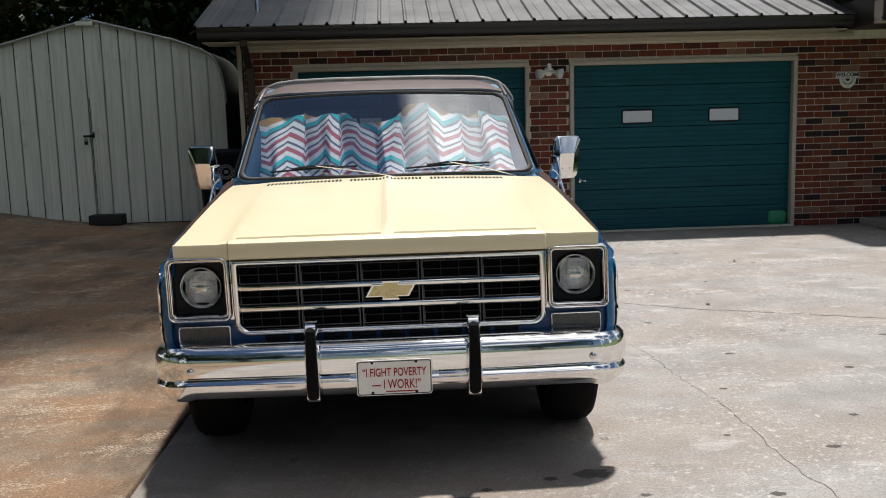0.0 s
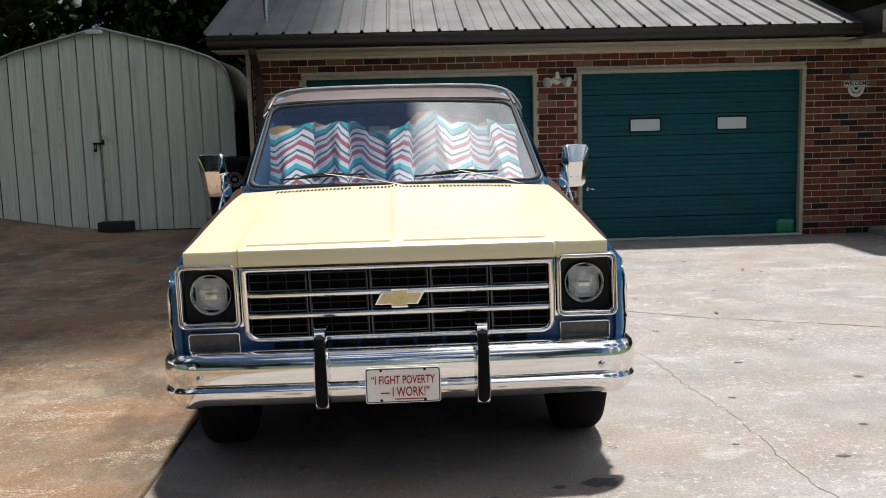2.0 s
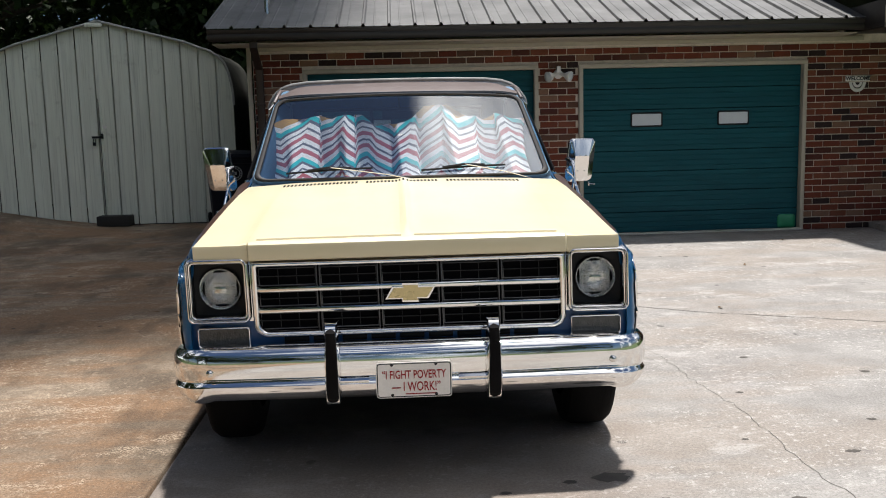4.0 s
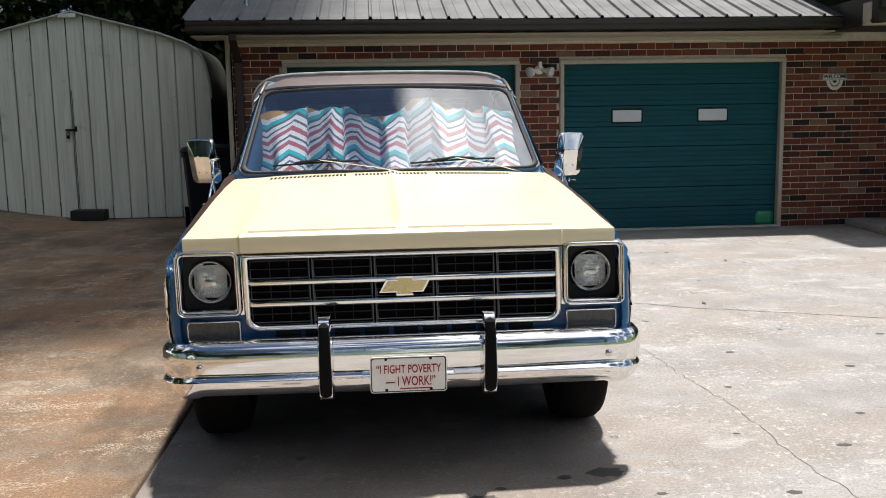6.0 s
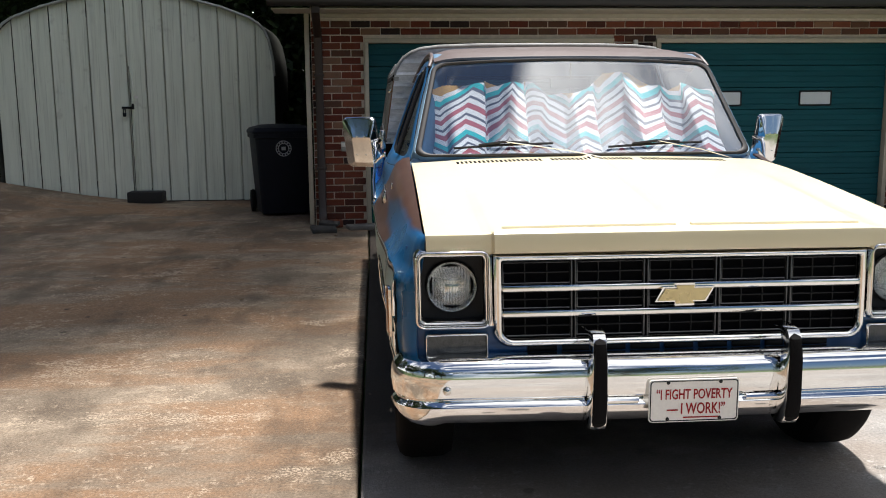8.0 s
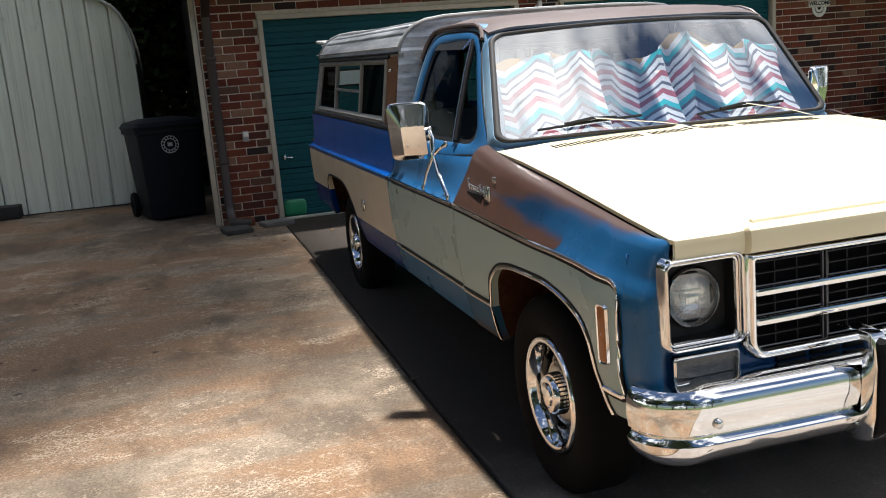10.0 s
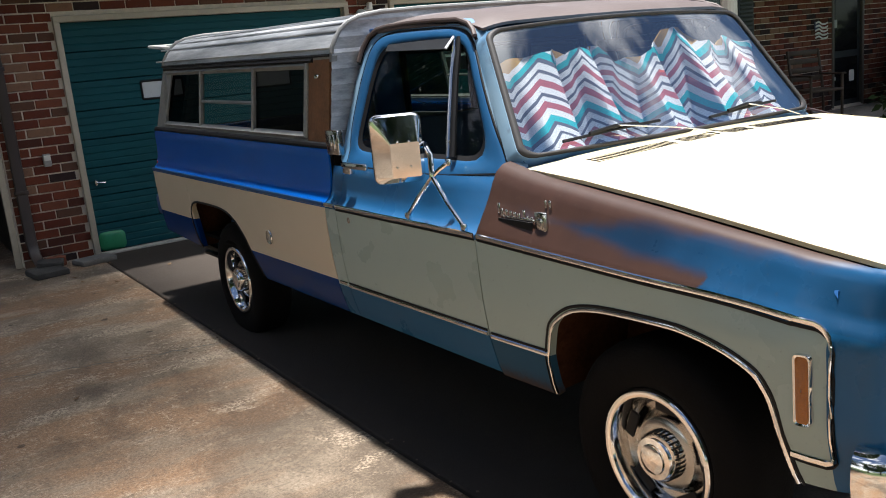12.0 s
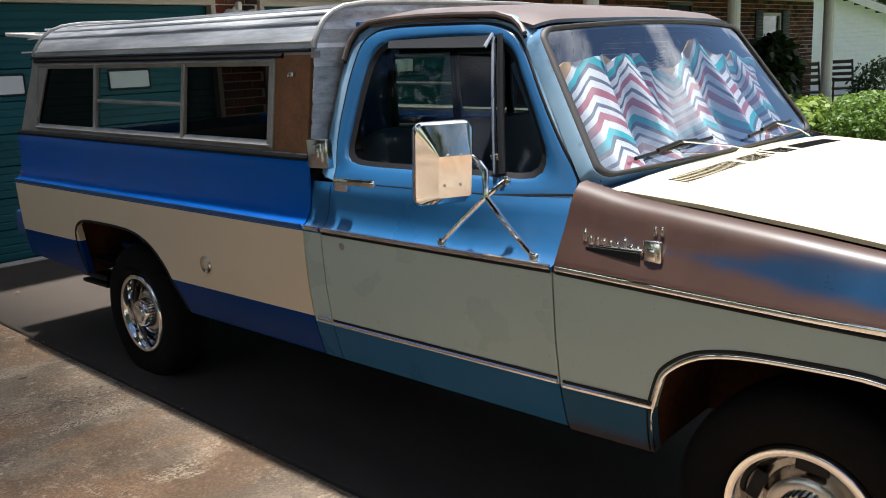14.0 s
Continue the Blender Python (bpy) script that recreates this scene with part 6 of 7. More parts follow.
# lifted rear hatch
s = Shape().box((0, 8.86, 1.762), (1.70, 0.60, 0.022), 0.008, pose(0, 0, 0, 4))
shell_part("rear_hatch", s, WHITE_PAINT, shell, "white edged rear hatch, lifted open")
# things inside the shell: white paper on the inner window
shell_part("paper", Shape().box((0.890, 7.62, 1.475), (0.004, 0.30, 0.09)), WHITE_PAINT, shell, "white paper on the far window", smooth=False)

# ---- blanket behind the windshield ----
blanket = Shape()
NU, NV = 220, 34
# pleats that lie against the glass (middle, half width); between them the cloth hangs back from the visors
PLEATS = [(-0.690, 0.085), (-0.370, 0.025), (0.050, 0.055), (0.460, 0.085), (0.830, 0.060)]


def hang(u, s):
    """How far the cloth hangs back from the glass, 0 to 1."""
    near = 0.0
    for c, h in PLEATS:
        q = u - c + 0.03 * (s - 0.5)
        near = max(near, min(1.0, max(0.0, (q + h + 0.07) / 0.07)) * min(1.0, max(0.0, (h + 0.03 - q) / 0.03)))
    near = near * near * (3 - 2 * near)
    return 0.88 - 0.78 * near


def cloth(u, s):
    top = lerp([(-0.95, 0.72), (-0.80, 0.80), (-0.60, 0.80), (-0.50, 0.74), (-0.42, 0.80), (-0.28, 0.78), (-0.18, 0.64), (-0.02, 0.68), (0.10, 0.74), (0.18, 0.86), (0.40, 0.90), (0.52, 0.78), (0.62, 0.70), (0.75, 0.80), (0.95, 0.70)], u)
    v = -0.01 + (top + 0.01) * s
    a = ws(u, v, 0.040 + 0.010 * math.sin(9 * u + 3 * s) + 0.006 * math.sin(31 * u))
    b = Vector((u * 0.765, 5.095 + 0.060 * s + 0.012 * math.sin(17 * u + 2 * s), 1.118 + (ws(u, top).z - 1.128) * s))
    return a.lerp(b, hang(u, s))


rows, uvs = [], []
us = [-0.93 + 1.86 * i / NU for i in range(NU + 1)]
run = [0.0]
for a, b in zip(us, us[1:]):
    run.append(run[-1] + (cloth(b, 0.4) - cloth(a, 0.4)).length)
for j in range(NV + 1):
    q = j / NV
    rows.append([cloth(u, q) for u in us])
    uvs.append([(r + 2.1 + 0.02 * math.sin(5 * q + 2 * u), 0.44 * q + 0.02 * math.sin(5 * u)) for u, r in zip(us, run)])
blanket.grid(rows, uvs=uvs)
bl = part("blanket", blanket, YARN, None, outward=(0, 6, 1), thick=0.006)
tagged(bl, "multicoloured zigzag crochet blanket hung behind the windshield", "blanket")

# ---- by the garage ----
pipe = thing("downspout", (-1.58, 10.86, 0.1), "brown rectangular downspout at the garage corner", "downspout", kind="structure")


def rect_pipe(pts, w, d):
    s = Shape()
    rows = [[(p[0] + u, p[1] + v, p[2]) for u, v in rounded(w, d, 0.012, 2)] for p in pts]
    return s.grid(rows, True).cap(rows[0][::-1]).cap(rows[-1])


part("pipe", rect_pipe([(-1.58, 10.42, 2.44), (-1.58, 10.42, 2.36), (-1.58, 10.84, 2.14), (-1.58, 10.86, 2.05), (-1.58, 10.86, 0.32), (-1.575, 10.80, 0.22), (-1.56, 10.60, 0.13)], 0.085, 0.065), PIPE_BROWN, pipe)
for z in (1.75, 0.75):
    part("strap", Shape().box((-1.58, 10.86, z), (0.105, 0.075, 0.03), 0.004), PIPE_BROWN, pipe)
part("corner_board", Shape().box((-1.70, WALL_Y - 0.01, 1.28), (0.05, 0.05, 2.3), 0.006), TRIM_TAN, pipe, "pale corner board")
DAMP = plain("damp_block", (0.045, 0.042, 0.038), 0.8, vary=0.4, scale=12, bump=0.4)
tagged(part("splash_block", Shape().box((-1.56, 10.44, 0.130), (0.26, 0.30, 0.05), 0.012, pose(0, 0, 0, 2, 0, 8)), DAMP, None), "dark cracked concrete splash block under the downspout", "splash block")
tagged(part("splash_block", Shape().box((-1.50, 10.60, 0.172), (0.20, 0.16, 0.04), 0.010, pose(0, 0, 0, 4, 5, -12)), DAMP, None), "broken dark concrete piece leaning on the splash block", "splash block")
tagged(part("paving_stone", Shape().box((-1.16, 10.60, 0.128), (0.30, 0.24, 0.05), 0.016, pose(0, 0, 0, 0, 0, 12)), plain("grey_stone", (0.16, 0.15, 0.135), 0.85, vary=0.4, scale=9, bump=0.5), None), "flat grey paving stone beside the garage door", "paving stone")
tagged(part("loose_brick", Shape().box((-1.44, 10.74, 0.155), (0.15, 0.09, 0.085), 0.008, pose(0, 0, 0, 0, 0, 15)), BRICK, None), "loose chipped brick beside the downspout", "brick")
out = thing("outlet_box", (-1.335, WALL_Y, 0.98), "grey weatherproof outlet box on the brick wall", "outlet box")
part("box", Shape().box((-1.335, WALL_Y - 0.02, 0.985), (0.06, 0.05, 0.105), 0.008), plain("grey_box", (0.30, 0.30, 0.29), 0.5), out)
part("cover", Shape().box((-1.335, WALL_Y - 0.048, 1.005), (0.05, 0.008, 0.045), 0.003), WHITE_PAINT, out)

lampm = thing("flood_lamp", (1.88, WALL_Y, 2.02), "white twin flood lamp on the brick pier", "wall lamp")
part("base", Shape().lathe([(0.055, 0), (0.055, 0.02), (0.035, 0.03), (0.0005, 0.032)], (1.885, WALL_Y + 0.002, 2.03), (0, -1, 0), 20), WHITE_PAINT, lampm)
part("sensor", Shape().box((1.885, WALL_Y - 0.05, 2.085), (0.045, 0.06, 0.07), 0.01), WHITE_PAINT, lampm)
for sx in (-1, 1):
    c = Vector((1.885 + sx * 0.055, WALL_Y - 0.05, 2.02))
    d = Vector((sx * 0.75, -0.55, -0.25)).normalized()
    h = part("lamp_head", Shape().lathe([(0.022, -0.02), (0.026, 0.02), (0.050, 0.055), (0.062, 0.10), (0.058, 0.102)], c, d, 24).tube([(1.885, WALL_Y - 0.02, 2.03), c], 0.012), WHITE_PAINT, lampm, "white lamp head")
    part("bulb", Shape().lathe([(0.057, 0.098), (0.04, 0.108), (0.0005, 0.112)], c, d, 24), WHITE_GLAZE, h, "frosted lamp face")

sign = thing("welcome_sign", (5.5, WALL_Y, 1.86), "small white wooden welcome sign hung on the brick", "sign")
part("board", Shape().box((5.50, WALL_Y - 0.015, 1.905), (0.30, 0.018, 0.065), 0.006), WHITE_PAINT, sign)
part("lettering", moved(text_shape("WELCOME", 0.062, 0.001, 0.002), Matrix.Translation((5.50, WALL_Y - 0.026, 1.905)) @ pose(0, 0, 0, 90)), BLACK, sign, "dark lettering", smooth=False)
arc = [(5.50 + 0.085 * math.cos(a), WALL_Y - 0.012, 1.865 + 0.10 * math.sin(a)) for a in [math.pi + math.pi * k / 16 for k in range(17)]]
part("half_round", Shape().tube(arc, 0.020, 8, 0.6), WHITE_PAINT, sign, "white half-round fan")
part("inner_fan", Shape().tube([(5.5 + 0.5 * (x - 5.5), y, 1.865 + 0.5 * (z - 1.865)) for x, y, z in arc], 0.016, 8, 0.6), WHITE_PAINT, sign)

# ---- wheelie bin ----
bin_t = thing("wheelie_bin", (-2.1, 11.9, 0.14), "dark navy wheeled rubbish bin with a white seal, in shade", "rubbish bin")
BX, BY, BZ = -2.10, 12.02, 0.14


def bin_loop(k, z):
    return [(BX + u * k, BY + v * k * 1.05, z) for u, v in rounded(0.70, 0.72, 0.06, 4)]


part("body", Shape().grid([bin_loop(0.80, BZ + 0.03), bin_loop(0.82, BZ + 0.05), bin_loop(0.97, BZ + 0.92), bin_loop(1.03, BZ + 0.925), bin_loop(1.03, BZ + 0.97), bin_loop(0.98, BZ + 0.97)], True).cap(bin_loop(0.8, BZ + 0.03)), BIN_BLUE, bin_t)
part("lid", Shape().grid([bin_loop(1.05, BZ + 0.975), bin_loop(1.06, BZ + 1.0), bin_loop(0.98, BZ + 1.04), bin_loop(0.6, BZ + 1.075), bin_loop(0.05, BZ + 1.085)], True), BIN_BLUE, bin_t, "domed dark lid")
part("lid_handle", Shape().tube([(BX - 0.25, BY + 0.40, BZ + 0.99), (BX - 0.25, BY + 0.46, BZ + 1.0), (BX + 0.25, BY + 0.46, BZ + 1.0), (BX + 0.25, BY + 0.40, BZ + 0.99)], 0.016), BIN_BLUE, bin_t)
for sx in (-1, 1):
    part("bin_wheel", Shape().lathe([(0.02, -0.025), (0.13, -0.025), (0.14, 0), (0.13, 0.025), (0.02, 0.025)], (BX + sx * 0.32, BY + 0.33, BZ + 0.14), (1, 0, 0), 24), RUBBER, bin_t)
SEAL_GREY = plain("seal_print", (0.42, 0.43, 0.44), 0.6)
fy = BY - 0.377 * 0.945
s = Shape()
for r in (0.088, 0.060):
    ring = [(BX - 0.02 + r * math.cos(a), fy - 0.014, BZ + 0.80 + r * math.sin(a)) for a in [2 * math.pi * k / 28 for k in range(29)]]
    s.tube(ring, 0.005, 5, caps=False)
for k in range(14):
    a = 2 * math.pi * k / 14
    s.box((BX - 0.02 + 0.074 * math.cos(a), fy - 0.014, BZ + 0.80 + 0.074 * math.sin(a)), (0.010, 0.004, 0.016), 0, pose(0, 0, 0, 0, -math.degrees(a) + 90))
s.box((BX - 0.02, fy - 0.013, BZ + 0.80), (0.05, 0.004, 0.04), 0.001)
part("seal", s, SEAL_GREY, bin_t, "round pale seal with unreadable marks", smooth=False)
bin_t.matrix_basis = bin_t.matrix_basis @ pose(0, 0, 0, 0, 0, 14)

# ---- steel shed ----
shed = thing("garden_shed", (-4.2, 13.6, 0.2), "pale grey-green ribbed steel shed with double doors and rounded eaves", "shed")
SH = pose(-4.17, 13.52, 0.14, 0, 0, -1.0) @ Matrix.Diagonal((1.04, 1, 1, 1))
EAVE = [(1.775, 0.0), (1.775, 1.70), (1.768, 1.88), (1.748, 2.025), (1.715, 2.18), (1.665, 2.30), (1.59, 2.39), (1.48, 2.464), (1.12, 2.605), (0.0, 2.91)]


def shed_top(x):
    return lerp(sorted((a, b) for a, b in EAVE[2:]), abs(x))


def shed_pts(pts):
    return [SH @ Vector(p) for p in pts]


# front of pressed panels, each a rib
n = 15
pw = 3.516 / n
for i in range(n):
    a = -1.748 + i * pw
    xs4 = [a, a + 0.016, a + 0.021, a + 0.040, a + 0.5 * pw, a + pw]
    dy = [0.034, 0.032, -0.010, -0.006, 0.0, 0.004]
    rows = []
    for k in range(9):
        rows.append(shed_pts([(x, d, shed_top(x) * k / 8) for x, d in zip(xs4, dy)]))
    part("wall_panel", Shape().grid(rows), SHED_PAINT, shed, outward=(-4.15, 18, 1.2), thick=0.003, angle=25)
prof = [(-x, z) for x, z in EAVE[1:]] + [(x, z) for x, z in EAVE[::-1][1:-1]]
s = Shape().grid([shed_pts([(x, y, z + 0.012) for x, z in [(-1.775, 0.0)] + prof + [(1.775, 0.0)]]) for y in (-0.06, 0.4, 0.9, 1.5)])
# the skin's dark colour holds the deep shade beside the shed
part("shed_roof", s, plain("shaded_shed_skin", (0.06, 0.062, 0.05), 0.7, vary=0.5, scale=4), shed, "curved shed roof and side skin", outward=(-4.15, 15, 0.8), thick=0.01)
part("eave_trim", Shape().tube(shed_pts([(x, -0.055, z + 0.006) for x, z in prof]), 0.018, 8), plain("pale_shed_trim", (0.36, 0.37, 0.35), 0.5), shed, "pale edge trim along the gable")
part("back_wall", Shape().prism(shed_pts([(x, 1.48, z) for x, z in [(-1.775, 0.0)] + prof + [(1.775, 0.0)]]), SH.to_3x3() @ Vector((0, 0.02, 0))), SHED_PAINT, shed, smooth=False)
part("vent_cap", Shape().box(SH @ Vector((-0.05, -0.05, 2.86)), (0.24, 0.05, 0.06), 0.01), SHED_PAINT, shed)
part("door_gap", Shape().box(SH @ Vector((-0.075, -0.012, 0.93)), (0.003, 0.022, 1.82)), BLACK, shed, "dark gap between the doors", smooth=False)
part("door_strip", Shape().box(SH @ Vector((-0.045, -0.016, 0.93)), (0.022, 0.018, 1.82), 0.004), SHED_PAINT, shed)
s = Shape().box(SH @ Vector((-0.115, -0.035, 1.295)), (0.15, 0.02, 0.032), 0.006).box(SH @ Vector((-0.155, -0.045, 1.20)), (0.045, 0.025, 0.05), 0.01).box(SH @ Vector((-0.045, -0.035, 1.31)), (0.030, 0.03, 0.075), 0.008)
s.tube([SH @ Vector((-0.170, -0.045, 1.22)), SH @ Vector((-0.165, -0.045, 1.27)), SH @ Vector((-0.140, -0.045, 1.27)), SH @ Vector((-0.138, -0.045, 1.22))], 0.007)
part("latch", s, BLACK, shed, "dark latch and padlock")
part("sticker", Shape().box(SH @ Vector((-0.005, -0.026, 1.435)), (0.05, 0.003, 0.035)), WHITE_PAINT, shed, smooth=False)
part("skirt", Shape().box(SH @ Vector((0, -0.01, 0.0)), (3.6, 0.05, 0.07), 0.01), BLACK, shed, "dark base rail")
tagged(part("shed_step", Shape().box((-4.06, 13.30, gz(13.3) + 0.075), (0.46, 0.26, 0.15), 0.015), plain("dark_step", (0.02, 0.019, 0.018), 0.85), None), "dark block step before the shed door", "step")
# the concrete climbs towards the far end of the shed
rows = []
for j in range(13):
    y = 10.6 + 0.24 * j
    up = min(1.0, (y - 10.6) / 2.7)
    up = up * up * (3 - 2 * up)
    rows.append([(x, y, gz(y) + 0.003 + up * lerp([(-9.5, 1.00), (-6.2, 0.31), (-5.5, 0.185), (-4.9, 0.085), (-4.2, 0.0)], x)) for x in [-9.5 + 0.27 * i for i in range(21)]])
part("apron", Shape().grid(rows), CONC_LEFT, driveway, "brown concrete rising to the shed", outward=(-6, 12, -9))
# bank of soil under and beside the shed
s = Shape()
rng = random.Random(3)
rows = []
for j in range(17):
    y = 13.2 + 0.25 * j
    rows.append([(-10 + 0.28 * i, y, gz(y) - 0.10 + min(0.12, 0.12 * (j / 3)) + 0.035 * noise.noise(Vector((i * 0.3, j * 0.5, 0))) + max(0, (-4.6 + 10 - 0.28 * i)) * 0.17) for i in range(36)])
tagged(part("soil_bank", s.grid(rows), SOIL, None, outward=(-5, 15, -9)), "dark bare soil under the trees by the shed", "soil", kind="structure")

# crumbs of concrete and dry leaves along the slab joint and the crack
rng = random.Random(77)
s = Shape()
for _ in range(170):
    if rng.random() < 0.6:
        x, y = -1.09 + rng.gauss(0, 0.035), rng.uniform(5.0, 10.2)
    else:
        y = 7.45 + rng.gauss(0, 0.12)
        x = -1.12 - abs(rng.gauss(0, 0.25))
    k = rng.uniform(0.0018, 0.006)
    s.box((x, y, gz(y) + 0.3 * k), (k * 2, k * 1.4, k * 0.7), 0.0, pose(0, 0, 0, rng.uniform(-20, 20), rng.uniform(-20, 20), rng.uniform(0, 180)))
tagged(part("debris", s, plain("crumbs", (0.16, 0.12, 0.085), 0.9, vary=0.6, scale=6), smooth=False), "small crumbs and dry bits along the slab joint", "debris", kind="stuff")

# dry leaves blown against the garage front and on the slabs
rng = random.Random(31)
s = Shape()
for _ in range(34):
    x, y = (rng.uniform(-1.9, 1.6), rng.uniform(9.3, 10.75)) if rng.random() < 0.7 else (rng.uniform(-4.5, 4.5), rng.uniform(5.5, 10.0))
    a, k = rng.uniform(0, 6.28), rng.uniform(0.018, 0.040)
    dx, dy = k * math.cos(a), k * math.sin(a)
    z = gz(y) + 0.004
    s.add([(x - dx, y - dy, z + 0.006), (x - 0.4 * dy, y + 0.4 * dx, z), (x + dx, y + dy, z + 0.012), (x + 0.4 * dy, y - 0.4 * dx, z + 0.002)], [(0, 1, 2, 3)])
tagged(part("dry_leaves", s, plain("dry_leaf", (0.14, 0.085, 0.040), 0.8, vary=0.5, scale=3), smooth=False), "scattered dry brown leaves on the driveway", "leaves", kind="stuff")

# ---- porch ----
tagged(part("porch_floor", Shape().box((11.0, 10.20, 0.10), (10.6, 1.38, 0.16), 0.01), CONC_RIGHT), "concrete porch floor along the house front", "porch", kind="structure")
beam = tagged(part("porch_beam", Shape().box((10.9, 9.72, 2.52), (11.2, 0.20, 0.24), 0.01), TRIM_TAN), "tan porch beam carried by white columns", "beam", kind="structure")
# ceiling and return wear gutter brown in place of the porch's shade
part("porch_ceiling", Shape().box((10.9, 10.22, 2.44), (11.2, 1.3, 0.03)), GUTTER_BROWN, beam, "porch ceiling, coloured dark for its shade", smooth=False)
part("side_return", Shape().box((5.36, 10.15, 2.56), (0.10, 1.4, 0.30), 0.008), GUTTER_BROWN, beam, "boxed eave return, coloured dark for its shade")
mr = thing("house_roof", (9.9, 12.5, 2.7), "grey metal roof over the porch and house", "roof", kind="structure")
for k in range(22):
    a = 5.25 + 11.3 * k / 22
    b = 5.25 + 11.3 * (k + 1) / 22
    pf = [(a, 0.0), (a + 0.012, 0.028), (a + 0.03, 0.028), (a + 0.045, 0), (b, 0)]
    part("roof_sheet", Shape().grid([[(x, y, 2.66 + (y - 9.35) * 0.34 + dz) for x, dz in pf] for y in (9.35, 14.2)]), ROOF_METAL, mr, thick=0.004, outward=(10, 12, 0))
part("roof_back", Shape().box((10.9, 16.1, 3.55), (11.3, 4.2, 0.02), m=pose(0, 0, 0, -20)), ROOF_METAL, mr, smooth=False)
part("gutter", Shape().grid([[(x, 9.33 + dy * 0.9, z + 0.10) for dy, z in [(0.055, 2.545), (0.055, 2.43), (0.0, 2.425), (-0.045, 2.44), (-0.06, 2.47), (-0.07, 2.52), (-0.075, 2.545)]] for x in (5.25, 16.55)]), GUTTER_BROWN, mr, thick=0.003)


def column(x, y):
    c = thing("porch_column", (x, y, 0.18), "white fluted porch column", "column", "porch columns")
    s = Shape()
    n = 48
    rows = []
    for z in (0.26, 0.9, 1.6, 2.34):
        r0 = 0.115 - 0.010 * (z - 0.26) / 2.1
        rows.append([(x + (r0 - 0.010 * (0.5 + 0.5 * math.cos(16 * 2 * math.pi * k / n / 1.0 * 1.0)) * 1.0) * math.cos(2 * math.pi * k / n), y + (r0 - 0.010 * (0.5 + 0.5 * math.cos(16 * 2 * math.pi * k / n))) * math.sin(2 * math.pi * k / n), z) for k in range(n)])
    part("shaft", s.grid(rows, True), COLUMN_PAINT, c, angle=80)
    part("foot", Shape().box((x, y, 0.205), (0.27, 0.27, 0.05), 0.006).lathe([(0.13, 0.0), (0.135, 0.02), (0.12, 0.04)], (x, y, 0.23), (0, 0, 1), 24), COLUMN_PAINT, c)
    part("head", Shape().box((x, y, 2.385), (0.27, 0.27, 0.05), 0.006).lathe([(0.105, 0.0), (0.13, 0.03)], (x, y, 2.33), (0, 0, 1), 24), COLUMN_PAINT, c)
    return c


COLUMN_PAINT = plain("column_paint", (0.60, 0.56, 0.50), 0.55, vary=0.10)
col = column(6.18, 9.74)
for x in (10.02, 13.92):
    copy_thing(col, Matrix.Translation(plan((x, 9.74, 0.18))))


def house_window(num, x0, x1, z0, z1):
    w = thing(f"window_{num}", ((x0 + x1) / 2, WALL_Y, z0), "sash window with dark shutters on the porch wall", "window", kind="structure")
    f = Shape()
    for a, b, c, d in ((x0, x0 + 0.05, z0, z1), (x1 - 0.05, x1, z0, z1), (x0, x1, z0, z0 + 0.05), (x0, x1, z1 - 0.05, z1), (x0, x1, (z0 + z1) / 2 - 0.025, (z0 + z1) / 2 + 0.025)):
        f.box(((a + b) / 2, WALL_Y + 0.03, (c + d) / 2), (b - a, 0.06, d - c), 0.004)
    part("window_frame", f, WHITE_PAINT, w)
    for c, d in ((z0 + 0.05, (z0 + z1) / 2 - 0.025), ((z0 + z1) / 2 + 0.025, z1 - 0.05)):
        part("pane", Shape().box(((x0 + x1) / 2, WALL_Y + 0.04, (c + d) / 2), (x1 - x0 - 0.1, 0.006, d - c)), DARK_GLASS, w, smooth=False)
    part("curtain", Shape().grid([[(x0 + (x1 - x0) * k / 24, WALL_Y + 0.13 + 0.02 * math.sin(k * 1.7), z) for k in range(25)] for z in (z0, z1)]), plain("curtain", (0.16, 0.17, 0.15), 0.8), w, "pale curtain", thick=0.003)
    for a, b in ((x0 - 0.34, x0 - 0.02), (x1 + 0.02, x1 + 0.34)):
        sh = Shape().box(((a + b) / 2, WALL_Y - 0.022, (z0 + z1) / 2), (b - a, 0.02, z1 - z0 + 0.08), 0.004)
        so = part("shutter", sh, SHUTTER, w, "dark louvred shutter")
        l = Shape()
        for k in range(22):
            l.box(((a + b) / 2, WALL_Y - 0.036, z0 + 0.03 + (z1 - z0 - 0.06) * (k + 0.5) / 22), (b - a - 0.07, 0.010, 0.030), 0.002, pose(0, 0, 0, 28))
        part("louvre", l, SHUTTER, so, smooth=False)


SHUTTER = plain("shutter_paint", (0.022, 0.026, 0.030), 0.5)
house_window(1, 6.92, 7.60, 0.78, 2.05)
house_window(2, 13.37, 14.23, 0.78, 2.10)
d = thing("door_3", (10.24, WALL_Y, 0.2), "dark closed storm door with a white notice", "door", kind="structure")
s = Shape()
for a, b, c, e in ((9.82, 9.87, 0.2, 2.24), (10.61, 10.66, 0.2, 2.24), (9.82, 10.66, 2.19, 2.24)):
    s.box(((a + b) / 2, WALL_Y + 0.03, (c + e) / 2), (b - a, 0.08, e - c), 0.004)
part("door_frame", s, plain("door_trim", (0.10, 0.085, 0.07), 0.5), d)
part("door_leaf", Shape().box((10.24, WALL_Y + 0.06, 1.19), (0.74, 0.04, 1.98), 0.006), SHUTTER, d)
for a, b in ((0.3, 0.95), (1.05, 2.1)):
    part("door_pane", Shape().box((10.24, WALL_Y + 0.036, (a + b) / 2), (0.58, 0.008, b - a), 0.002), plain("dark_pane", (0.010, 0.010, 0.012), 0.12), d, smooth=False)
